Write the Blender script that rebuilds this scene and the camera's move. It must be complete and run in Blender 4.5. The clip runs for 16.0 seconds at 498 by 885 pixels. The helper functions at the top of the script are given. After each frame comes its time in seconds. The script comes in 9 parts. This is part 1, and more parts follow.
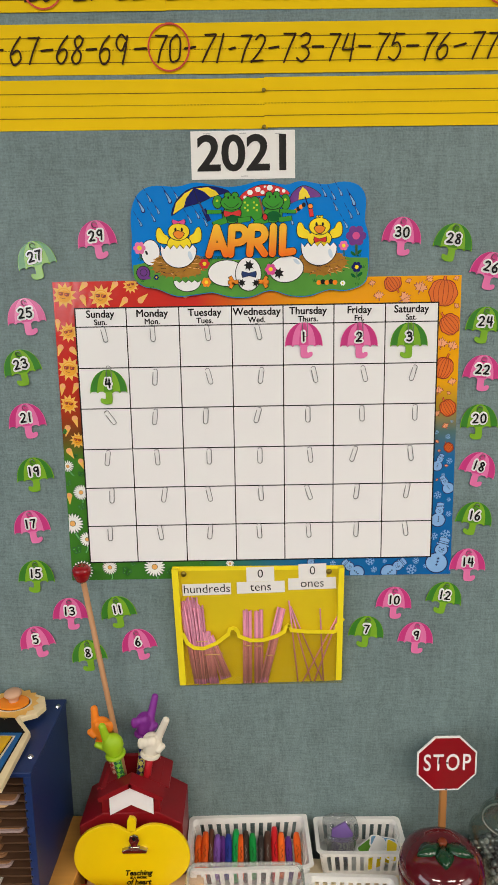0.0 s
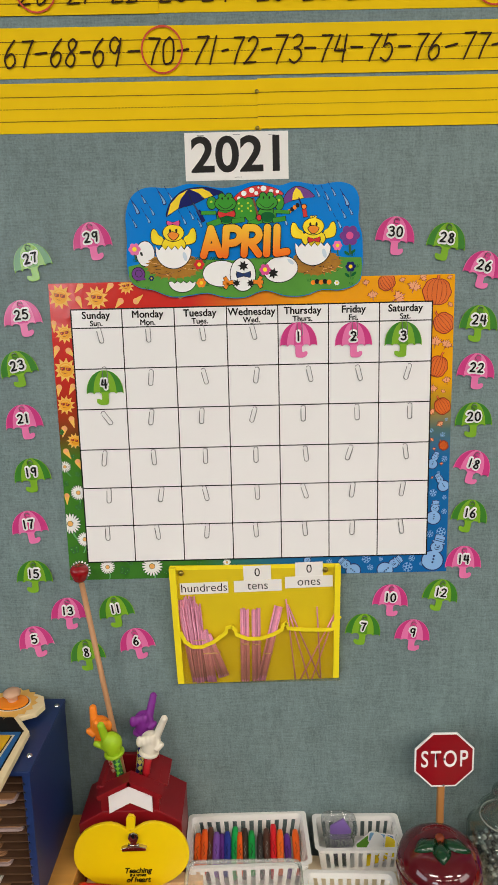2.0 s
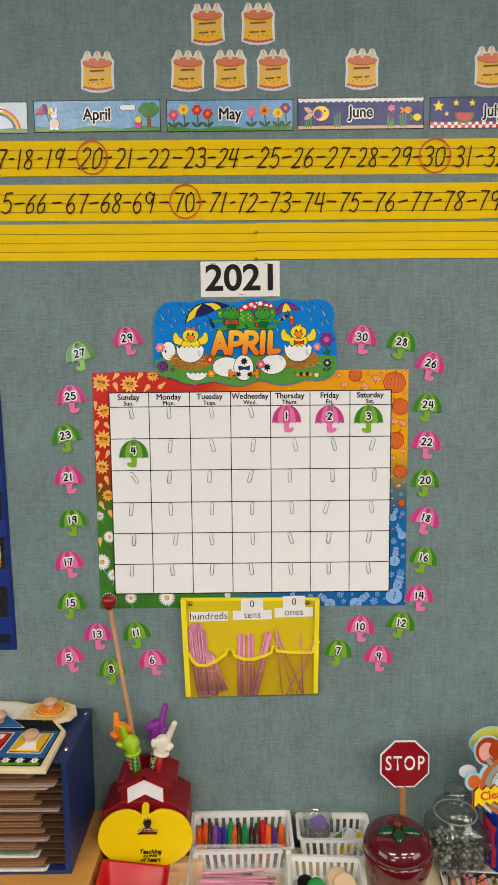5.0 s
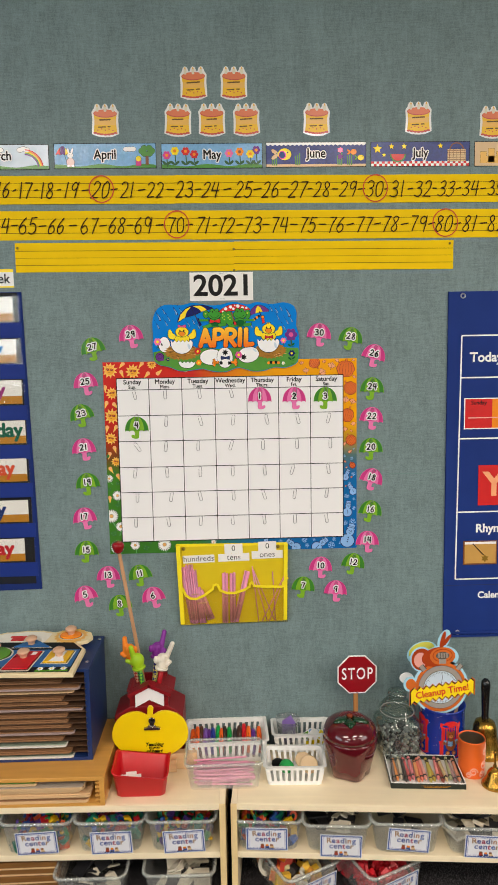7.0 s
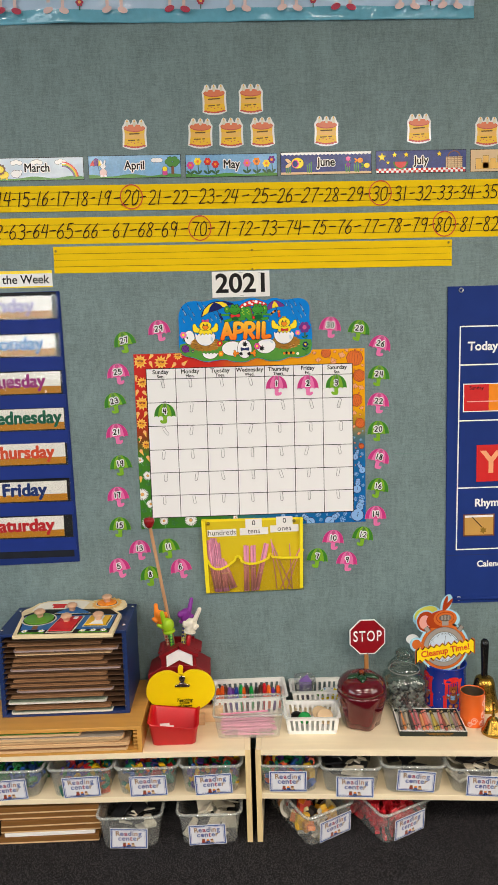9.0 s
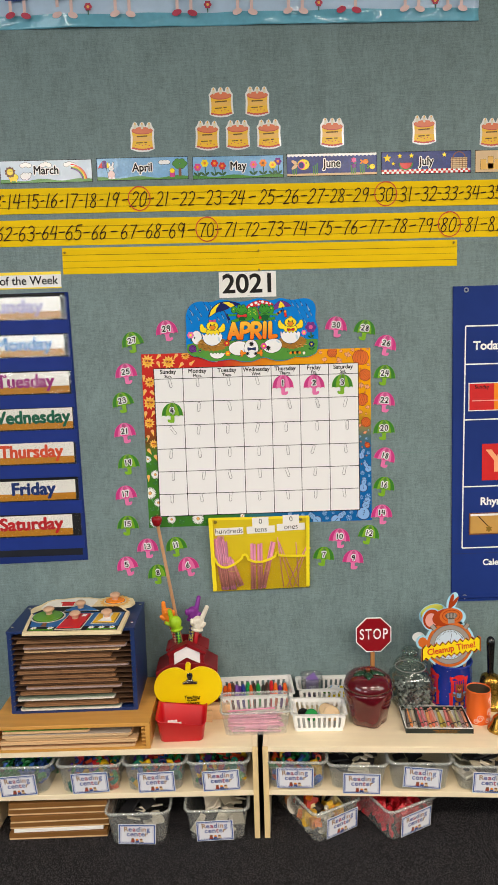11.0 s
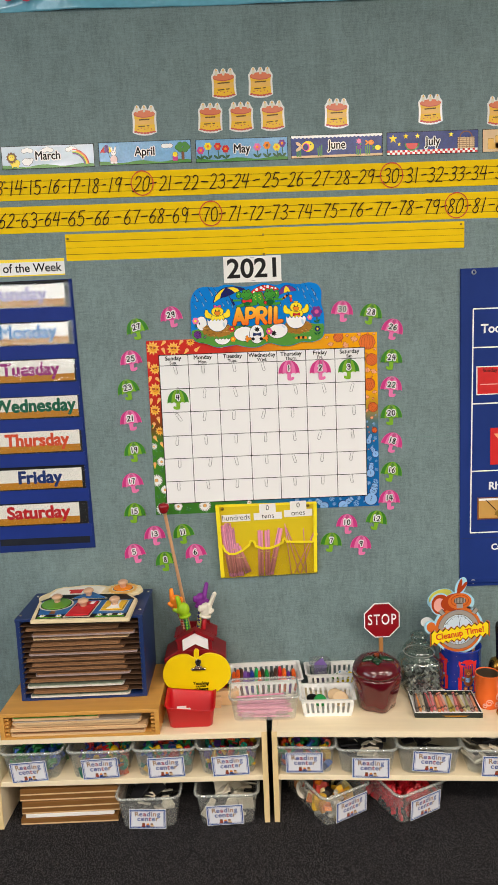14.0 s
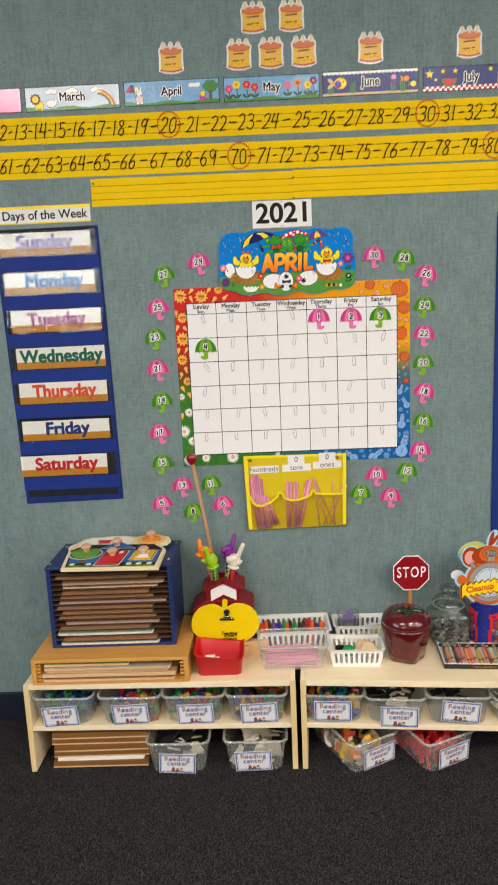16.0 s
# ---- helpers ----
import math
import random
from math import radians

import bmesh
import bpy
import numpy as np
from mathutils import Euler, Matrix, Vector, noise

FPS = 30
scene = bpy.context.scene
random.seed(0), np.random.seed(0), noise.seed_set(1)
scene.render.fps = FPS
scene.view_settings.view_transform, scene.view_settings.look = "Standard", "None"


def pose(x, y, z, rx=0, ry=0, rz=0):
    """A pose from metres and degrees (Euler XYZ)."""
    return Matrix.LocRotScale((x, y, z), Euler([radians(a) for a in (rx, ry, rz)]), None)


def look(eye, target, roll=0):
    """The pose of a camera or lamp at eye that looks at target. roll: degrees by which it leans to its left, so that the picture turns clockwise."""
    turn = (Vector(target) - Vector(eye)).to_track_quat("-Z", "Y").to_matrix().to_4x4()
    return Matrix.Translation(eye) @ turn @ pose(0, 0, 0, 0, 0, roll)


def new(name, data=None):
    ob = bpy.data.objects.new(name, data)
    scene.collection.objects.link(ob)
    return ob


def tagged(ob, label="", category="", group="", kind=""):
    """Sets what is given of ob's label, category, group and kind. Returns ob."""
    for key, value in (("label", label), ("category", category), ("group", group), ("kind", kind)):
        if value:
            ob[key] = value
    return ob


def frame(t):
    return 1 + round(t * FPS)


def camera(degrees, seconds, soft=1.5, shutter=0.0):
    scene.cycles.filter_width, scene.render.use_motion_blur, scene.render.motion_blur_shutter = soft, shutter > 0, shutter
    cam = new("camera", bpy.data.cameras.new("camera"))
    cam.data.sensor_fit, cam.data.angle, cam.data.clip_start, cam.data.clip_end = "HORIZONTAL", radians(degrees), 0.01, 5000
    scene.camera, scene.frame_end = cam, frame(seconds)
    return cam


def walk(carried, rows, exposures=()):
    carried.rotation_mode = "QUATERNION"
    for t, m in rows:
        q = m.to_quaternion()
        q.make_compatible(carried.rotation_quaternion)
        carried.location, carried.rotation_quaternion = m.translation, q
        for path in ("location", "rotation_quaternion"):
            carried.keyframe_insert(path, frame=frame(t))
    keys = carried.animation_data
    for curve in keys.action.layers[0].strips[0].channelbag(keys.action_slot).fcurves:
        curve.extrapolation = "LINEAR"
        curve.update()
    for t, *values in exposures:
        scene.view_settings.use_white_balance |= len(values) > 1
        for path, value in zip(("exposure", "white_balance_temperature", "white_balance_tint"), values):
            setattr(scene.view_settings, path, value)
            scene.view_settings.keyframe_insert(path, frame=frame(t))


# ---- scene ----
cam = camera(40.2, 16.0, soft=1.0, shutter=0.4)
PATH = [
    (0, (0.006, -0.015, 1.334), (0.007, 1.951, 0.97), -1.0),
    (0.5, (0.011, -0.015, 1.334), (0.007, 1.951, 0.967), -1.1),
    (1, (0.01, -0.019, 1.333), (0.009, 1.947, 0.968), -1.2),
    (1.5, (0.013, -0.022, 1.334), (0.009, 1.944, 0.967), -1.3),
    (2, (0.014, -0.022, 1.334), (0.014, 1.944, 0.97), -1.4),
    (2.5, (0.016, -0.026, 1.332), (0.018, 1.942, 0.978), -1.5),
    (3, (0.021, -0.036, 1.338), (0.019, 1.934, 0.998), -1.5),
    (3.5, (0.015, -0.058, 1.355), (0.013, 1.915, 1.031), -1.4),
    (4, (0.028, -0.128, 1.378), (0.012, 1.855, 1.114), -0.8),
    (4.2, (0.051, -0.165, 1.387), (0.011, 1.821, 1.148), -0.5),
    (6.3, (-0.048, -0.594, 1.405), (0.042, 1.393, 1.201), -0.9),
    (6.5, (-0.024, -0.621, 1.398), (0.06, 1.366, 1.182), -0.8),
    (7, (0.01, -0.72, 1.385), (0.076, 1.266, 1.158), -1.0),
    (7.5, (0.016, -0.785, 1.377), (0.063, 1.201, 1.145), -1.2),
    (8, (-0.015, -0.83, 1.366), (0.032, 1.156, 1.13), -1.5),
    (8.5, (-0.041, -0.894, 1.367), (0.017, 1.091, 1.13), -1.6),
    (11, (-0.051, -0.928, 1.358), (-0.008, 1.058, 1.13), -1.7),
    (11.5, (-0.058, -0.931, 1.351), (-0.022, 1.056, 1.12), -1.8),
    (12, (-0.059, -0.928, 1.352), (-0.027, 1.058, 1.114), -1.8),
    (12.5, (-0.058, -0.922, 1.35), (-0.032, 1.062, 1.105), -1.9),
    (13, (-0.058, -0.923, 1.346), (-0.034, 1.061, 1.096), -2.0),
    (13.5, (-0.056, -0.92, 1.356), (-0.032, 1.063, 1.098), -2.2),
    (14, (-0.052, -0.918, 1.353), (-0.028, 1.065, 1.089), -2.3),
    (14.5, (-0.055, -0.917, 1.349), (-0.026, 1.065, 1.084), -2.3),
    (15, (-0.059, -0.914, 1.349), (-0.038, 1.066, 1.067), -2.3),
    (15.5, (-0.058, -0.916, 1.34), (-0.064, 1.061, 1.037), -2.3),
    (16, (-0.08, -0.9, 1.295), (-0.119, 1.068, 0.943), -2.5),
]
walk(cam, [(t, look(eye, target, roll)) for t, eye, target, roll in PATH], [(0, -0.78), (4, -0.78), (6.3, -0.75), (8, -0.67), (11, -0.63), (16, -0.62)])

# ---- light ----
WALL = 1.2          # front of the fabric-covered wall
XW, XE, YS, ZC = -3.6, 3.6, -5.2, 2.9
TOP = 0.281         # top of the low bookcases

world = bpy.data.worlds.new("world")
scene.world = world
world.use_nodes = True
wn = world.node_tree
sky = wn.nodes.new("ShaderNodeTexSky")
sky.sky_type = 'NISHITA'
sky.sun_disc = False
sky.sun_elevation, sky.sun_rotation = radians(48), radians(250)
wn.links.new(sky.outputs[0], wn.nodes["Background"].inputs[0])
wn.nodes["Background"].inputs[1].default_value = 0.12
sun = new("sun", bpy.data.lights.new("sun", 'SUN'))
sun.data.energy, sun.data.angle, sun.data.color = 2.5, radians(0.5), (1.0, 0.95, 0.88)
sun.matrix_world = look((4, 6, 8), (0, 0, 0))


def area(name, eye, target, w, h, watts, col):
    ob = new(name, bpy.data.lights.new(name, 'AREA'))
    ob.data.shape, ob.data.size, ob.data.size_y, ob.data.energy, ob.data.color = 'RECTANGLE', w, h, watts, col
    ob.matrix_world = look(eye, target)
    return ob


DAY, DAYBLUE = (1.0, 0.93, 0.85), (0.9, 0.97, 1.03)
WARM = (1.0, 0.848, 0.735)
area("window_light", (-2.575, YS + 0.05, 1.875), (-2.4, 0, 1.6), 1.45, 1.05, 50, DAYBLUE)
# added lamp on the east side that lifts the right of the north wall
area("window_light", (XE - 0.05, -1.3, 1.6), (0.9, 0.6, 1.2), 2.2, 1.3, 60, DAY)
area("window_light", (XW + 0.05, -1.6, 1.7), (0, -1.2, 1.2), 2.6, 1.4, 62, DAYBLUE)
TROFFERS = [(-1.3, -1.65), (0.9, -1.65), (3.0, -1.65), (-1.3, -3.9), (0.9, -3.9), (3.0, -3.9)]
for tx, ty in TROFFERS:
    area("ceiling_lamp", (tx, ty, ZC - 0.03), (tx, ty, 0), 1.12, 0.52, 75, WARM)


# ---- materials ----
def lin(c):
    return tuple((v / 12.92 if v <= 0.04045 else ((v + 0.055) / 1.055) ** 2.4) for v in c)


def hexc(h):
    return lin(tuple(int(h[i:i + 2], 16) / 255 for i in (0, 2, 4)))


MATS = {}


def mat(name, h, rough=0.5, metal=0.0, var=0.06, scale=40.0, bump=0.0, bscale=200.0, coat=0.0, spec=0.5, trans=0.0, ior=1.45, alpha=1.0, sss=0.0):
    """One surface: a base colour with variation at two scales, its gloss and fine relief."""
    if name in MATS:
        return MATS[name]
    m = bpy.data.materials.new(name)
    m.use_nodes = True
    nt = m.node_tree
    b = nt.nodes["Principled BSDF"]
    col = hexc(h) if isinstance(h, str) else h
    tc = nt.nodes.new("ShaderNodeTexCoord")
    n1 = nt.nodes.new("ShaderNodeTexNoise")
    n1.inputs["Scale"].default_value, n1.inputs["Detail"].default_value = scale, 4
    n2 = nt.nodes.new("ShaderNodeTexNoise")
    n2.inputs["Scale"].default_value, n2.inputs["Detail"].default_value = scale * 0.14, 2
    nt.links.new(tc.outputs["Object"], n1.inputs["Vector"])
    nt.links.new(tc.outputs["Object"], n2.inputs["Vector"])
    add = nt.nodes.new("ShaderNodeMath")
    nt.links.new(n1.outputs["Fac"], add.inputs[0])
    nt.links.new(n2.outputs["Fac"], add.inputs[1])
    mr = nt.nodes.new("ShaderNodeMapRange")
    mr.inputs["From Min"].default_value, mr.inputs["From Max"].default_value = 0.6, 1.4
    mr.inputs["To Min"].default_value, mr.inputs["To Max"].default_value = 1 - var, 1 + var
    nt.links.new(add.outputs[0], mr.inputs["Value"])
    mul = nt.nodes.new("ShaderNodeVectorMath")
    mul.operation = 'SCALE'
    mul.inputs[0].default_value = col
    nt.links.new(mr.outputs[0], mul.inputs["Scale"])
    nt.links.new(mul.outputs[0], b.inputs["Base Color"])
    b.inputs["Roughness"].default_value = rough
    b.inputs["Metallic"].default_value = metal
    b.inputs["Specular IOR Level"].default_value = spec
    b.inputs["Coat Weight"].default_value = coat
    b.inputs["Coat Roughness"].default_value = 0.06
    b.inputs["Transmission Weight"].default_value = trans
    b.inputs["IOR"].default_value = ior
    b.inputs["Alpha"].default_value = alpha
    b.inputs["Subsurface Weight"].default_value = sss
    b.inputs["Subsurface Radius"].default_value = (0.01, 0.008, 0.006)
    if bump:
        n3 = nt.nodes.new("ShaderNodeTexNoise")
        n3.inputs["Scale"].default_value, n3.inputs["Detail"].default_value = bscale, 3
        nt.links.new(tc.outputs["Object"], n3.inputs["Vector"])
        bp = nt.nodes.new("ShaderNodeBump")
        bp.inputs["Strength"].default_value, bp.inputs["Distance"].default_value = bump, 0.002
        nt.links.new(n3.outputs["Fac"], bp.inputs["Height"])
        nt.links.new(bp.outputs[0], b.inputs["Normal"])
    MATS[name] = m
    return m


def thin_clear(name, tint, haze, hcol="d8dcd9", rough=0.04, gloss=0.9, bump=0.0, bscale=40.0):
    """A thin clear skin: mostly see-through, a little cloudy, glossier at grazing angles."""
    if name in MATS:
        return MATS[name]
    m = bpy.data.materials.new(name)
    m.use_nodes = True
    nt = m.node_tree
    nt.nodes.remove(nt.nodes["Principled BSDF"])
    tr = nt.nodes.new("ShaderNodeBsdfTransparent")
    tr.inputs[0].default_value = (*hexc(tint), 1)
    df = nt.nodes.new("ShaderNodeBsdfDiffuse")
    df.inputs[0].default_value = (*hexc(hcol), 1)
    gl = nt.nodes.new("ShaderNodeBsdfGlossy")
    gl.inputs["Roughness"].default_value = rough
    lw = nt.nodes.new("ShaderNodeLayerWeight")
    lw.inputs["Blend"].default_value = 0.5
    pw = nt.nodes.new("ShaderNodeMath")
    pw.operation = 'POWER'
    nt.links.new(lw.outputs["Facing"], pw.inputs[0])
    pw.inputs[1].default_value = 3.5
    ma = nt.nodes.new("ShaderNodeMath")
    ma.operation = 'MULTIPLY_ADD'
    nt.links.new(pw.outputs[0], ma.inputs[0])
    ma.inputs[1].default_value, ma.inputs[2].default_value = gloss * 0.7, 0.05 * gloss
    m1, m2 = nt.nodes.new("ShaderNodeMixShader"), nt.nodes.new("ShaderNodeMixShader")
    nz = nt.nodes.new("ShaderNodeTexNoise")
    tc = nt.nodes.new("ShaderNodeTexCoord")
    nt.links.new(tc.outputs["Object"], nz.inputs["Vector"])
    nz.inputs["Scale"].default_value = 14
    mr = nt.nodes.new("ShaderNodeMapRange")
    mr.inputs["To Min"].default_value, mr.inputs["To Max"].default_value = haze * 0.6, haze * 1.4
    nt.links.new(nz.outputs["Fac"], mr.inputs["Value"])
    nt.links.new(mr.outputs[0], m1.inputs[0])
    nt.links.new(tr.outputs[0], m1.inputs[1])
    nt.links.new(df.outputs[0], m1.inputs[2])
    nt.links.new(ma.outputs[0], m2.inputs[0])
    nt.links.new(m1.outputs[0], m2.inputs[1])
    nt.links.new(gl.outputs[0], m2.inputs[2])
    if bump:
        n3 = nt.nodes.new("ShaderNodeTexNoise")
        n3.inputs["Scale"].default_value = bscale
        nt.links.new(tc.outputs["Object"], n3.inputs["Vector"])
        bp = nt.nodes.new("ShaderNodeBump")
        bp.inputs["Strength"].default_value, bp.inputs["Distance"].default_value = bump, 0.004
        nt.links.new(n3.outputs["Fac"], bp.inputs["Height"])
        nt.links.new(bp.outputs[0], gl.inputs["Normal"])
    nt.links.new(m2.outputs[0], nt.nodes["Material Output"].inputs[0])
    MATS[name] = m
    return m


def fabric_wall():
    """Blue-green woven vinyl: crossing threads, upright slubs and soft blotches."""
    m = mat("wall_fabric", "708384", 0.52, var=0.05, scale=9, spec=0.4)
    nt = m.node_tree
    b = nt.nodes["Principled BSDF"]
    tc = nt.nodes["Texture Coordinate"]
    total = None
    for sc, det, w in (((800, 800, 90), 2, 0.5), ((48, 48, 800), 2, 0.6), ((42, 42, 330), 2, 0.55), ((110, 110, 28), 3, 0.8), ((300, 300, 260), 1, 0.85), ((22, 22, 9), 3, 0.6), ((5, 5, 30), 3, 0.1)):
        mp = nt.nodes.new("ShaderNodeMapping")
        mp.inputs["Scale"].default_value = sc
        n = nt.nodes.new("ShaderNodeTexNoise")
        n.inputs["Scale"].default_value, n.inputs["Detail"].default_value = 1.0, det
        nt.links.new(tc.outputs["Object"], mp.inputs["Vector"])
        nt.links.new(mp.outputs[0], n.inputs["Vector"])
        mm = nt.nodes.new("ShaderNodeMath")
        mm.operation = 'MULTIPLY_ADD'
        nt.links.new(n.outputs["Fac"], mm.inputs[0])
        mm.inputs[1].default_value = w
        if total:
            nt.links.new(total.outputs[0], mm.inputs[2])
        else:
            mm.inputs[2].default_value = -2.0
        total = mm
    mr = nt.nodes.new("ShaderNodeMapRange")
    mr.inputs["From Min"].default_value, mr.inputs["From Max"].default_value = -0.55, 0.55
    mr.inputs["To Min"].default_value, mr.inputs["To Max"].default_value = 0.62, 1.38
    nt.links.new(total.outputs[0], mr.inputs["Value"])
    old = b.inputs["Base Color"].links[0].from_socket
    mul = nt.nodes.new("ShaderNodeVectorMath")
    mul.operation = 'SCALE'
    nt.links.new(old, mul.inputs[0])
    nt.links.new(mr.outputs[0], mul.inputs["Scale"])
    nt.links.new(mul.outputs[0], b.inputs["Base Color"])
    bp = nt.nodes.new("ShaderNodeBump")
    bp.inputs["Strength"].default_value, bp.inputs["Distance"].default_value = 0.7, 0.0012
    nt.links.new(total.outputs[0], bp.inputs["Height"])
    nt.links.new(bp.outputs[0], b.inputs["Normal"])
    return m


def speckle_carpet():
    m = mat("carpet", "222123", 0.95, var=0.1, scale=30, spec=0.1)
    nt = m.node_tree
    b = nt.nodes["Principled BSDF"]
    tc = nt.nodes["Texture Coordinate"]
    v = nt.nodes.new("ShaderNodeTexVoronoi")
    v.inputs["Scale"].default_value = 680
    mp = nt.nodes.new("ShaderNodeMapping")
    mp.inputs["Rotation"].default_value, mp.inputs["Scale"].default_value = (0, 0, radians(38)), (1, 0.55, 1)
    nt.links.new(tc.outputs["Object"], mp.inputs["Vector"])
    nt.links.new(mp.outputs[0], v.inputs["Vector"])
    ramp = nt.nodes.new("ShaderNodeValToRGB")
    ramp.color_ramp.elements[0].position, ramp.color_ramp.elements[0].color = 0.0, (0.0085, 0.0082, 0.0094, 1)
    ramp.color_ramp.elements[1].position, ramp.color_ramp.elements[1].color = 0.6, (0.023, 0.022, 0.0238, 1)
    e = ramp.color_ramp.elements.new(0.96)
    e.color = (0.09, 0.085, 0.09, 1)
    sep = nt.nodes.new("ShaderNodeSeparateColor")
    nt.links.new(v.outputs["Color"], sep.inputs[0])
    nt.links.new(sep.outputs[0], ramp.inputs[0])
    nt.links.new(ramp.outputs[0], b.inputs["Base Color"])
    bp = nt.nodes.new("ShaderNodeBump")
    bp.inputs["Strength"].default_value, bp.inputs["Distance"].default_value = 0.8, 0.003
    nt.links.new(v.outputs["Distance"], bp.inputs["Height"])
    nt.links.new(bp.outputs[0], b.inputs["Normal"])
    return m


def wood(name, h, grain=(2, 40, 40), rough=0.45, var=0.16):
    """Wood with grain drawn out along one way."""
    if name in MATS:
        return MATS[name]
    m = mat(name, h, rough, var=0.06, scale=14)
    nt = m.node_tree
    b = nt.nodes["Principled BSDF"]
    tc = nt.nodes["Texture Coordinate"]
    mp = nt.nodes.new("ShaderNodeMapping")
    mp.inputs["Scale"].default_value = grain
    n = nt.nodes.new("ShaderNodeTexNoise")
    n.inputs["Scale"].default_value, n.inputs["Detail"].default_value = 3.0, 5
    n.inputs["Distortion"].default_value = 0.6
    nt.links.new(tc.outputs["Object"], mp.inputs["Vector"])
    nt.links.new(mp.outputs[0], n.inputs["Vector"])
    mr = nt.nodes.new("ShaderNodeMapRange")
    mr.inputs["From Min"].default_value, mr.inputs["From Max"].default_value = 0.3, 0.7
    mr.inputs["To Min"].default_value, mr.inputs["To Max"].default_value = 1 - var, 1 + var
    nt.links.new(n.outputs["Fac"], mr.inputs["Value"])
    old = b.inputs["Base Color"].links[0].from_socket
    mul = nt.nodes.new("ShaderNodeVectorMath")
    mul.operation = 'SCALE'
    nt.links.new(old, mul.inputs[0])
    nt.links.new(mr.outputs[0], mul.inputs["Scale"])
    nt.links.new(mul.outputs[0], b.inputs["Base Color"])
    return m


def calendar_border():
    """Printed border: red through brown to green on one side, orange through grey to blue on the other."""
    m = mat("calendar_print", "ffffff", 0.12, var=0.0, bump=0.25, bscale=45)
    nt = m.node_tree
    b = nt.nodes["Principled BSDF"]
    tc = nt.nodes["Texture Coordinate"]
    sep = nt.nodes.new("ShaderNodeSeparateXYZ")
    nt.links.new(tc.outputs["Object"], sep.inputs[0])

    def ramp(stops, sock, lo, hi):
        mr = nt.nodes.new("ShaderNodeMapRange")
        mr.inputs["From Min"].default_value, mr.inputs["From Max"].default_value = lo, hi
        nt.links.new(sock, mr.inputs["Value"])
        r = nt.nodes.new("ShaderNodeValToRGB")
        els = r.color_ramp.elements
        for k, (p, h) in enumerate(stops):
            e = els[k] if k < 2 else els.new(p)
            e.position, e.color = p, (*hexc(h), 1)
        nt.links.new(mr.outputs[0], r.inputs[0])
        return r
    left = ramp([(0.0, "3f7c2b"), (1.0, "cf2a24"), (0.42, "44802b"), (0.5, "6e4a22"), (0.58, "a8381f"), (0.7, "c62a23")], sep.outputs[2], -0.273, 0.273)
    right = ramp([(0.0, "1565ae"), (1.0, "f3a90c"), (0.4, "1a6aa8"), (0.5, "557370"), (0.58, "b0922c"), (0.66, "efaa0c")], sep.outputs[2], -0.273, 0.273)
    side = ramp([(0.0, "000000"), (1.0, "ffffff"), (0.35, "1a1a1a"), (0.62, "eeeeee")], sep.outputs[0], -0.355, 0.355)
    mix = nt.nodes.new("ShaderNodeMix")
    mix.data_type = 'RGBA'
    nt.links.new(side.outputs[0], mix.inputs[0])
    nt.links.new(left.outputs[0], mix.inputs[6])
    nt.links.new(right.outputs[0], mix.inputs[7])
    nt.links.new(mix.outputs[2], b.inputs["Base Color"])
    return m


M_WALL, M_CARPET = fabric_wall(), speckle_carpet()
M_WHITEPAINT = mat("white_paint", "e6e3da", 0.6, bump=0.05)
M_PAPER = mat("white_paper", "eceae6", 0.45, var=0.02, scale=20)
M_GLOSSPAPER = mat("laminated_white", "e9e7e3", 0.12, var=0.02, scale=20)
M_INK = mat("black_ink", "0b0a0a", 0.4, var=0.1, spec=0.25)
M_MARKER = mat("marker_ink", "33200a", 0.6, var=0.3, scale=60, spec=0.15)
M_REDINK = mat("red_marker", "c93d16", 0.5, var=0.2, scale=60)
M_STRIP = mat("yellow_card", "eec600", 0.6, var=0.05, scale=12, spec=0.15)
M_LINE = mat("ruled_line", "7a5c0c", 0.6, spec=0.1)
M_PINK, M_PINKL, M_PINKD = mat("pink_print", "da5394", 0.13), mat("pale_pink_print", "e678ae", 0.13), mat("deep_pink_print", "cb3e83", 0.13)
M_GRN, M_GRNL, M_GRND = mat("green_print", "5b942b", 0.13), mat("lime_print", "7eb030", 0.13), mat("deep_green_print", "3f822e", 0.13)
M_STEEL = mat("steel_wire", "7c7c80", 0.32, metal=1.0, var=0.03)
M_NAVY = mat("navy_nylon", "182c6a", 0.7, var=0.12, scale=10, spec=0.2, bump=0.15, bscale=500)
M_ROYAL = mat("royal_blue_nylon", "1a3276", 0.7, var=0.12, scale=10, spec=0.2, bump=0.15, bscale=500)
M_CREAM = wood("cream_laminate", "efdfbd", (1.5, 14, 14), 0.35, 0.035)
M_EDGE = wood("pale_edging", "e3c893", (12, 12, 2), 0.45, 0.06)
M_OAK = wood("honey_plywood", "cf984b", (1.2, 16, 16), 0.35, 0.08)
M_BOARD = wood("brown_board", "8a6444", (2, 30, 30), 0.55, 0.12)
M_PALEWOOD = wood("pale_wood", "d8b487", (2, 30, 30), 0.45, 0.1)
M_BLUEMETAL = mat("blue_painted_board", "1c3163", 0.4, var=0.06, scale=12, bump=0.05)
M_WHITEPLASTIC = mat("white_plastic", "e9e9e6", 0.35, var=0.02)
M_REDPLASTIC = mat("red_plastic", "c4141f", 0.32, var=0.04, scale=10)
M_RIM = thin_clear("thick_clear_rim", "f3f6f3", 0.22, "f0f2ee", rough=0.12)
M_BIN = thin_clear("cloudy_clear_plastic", "fbfcfb", 0.095, "e6e6e2", rough=0.15, gloss=0.5)
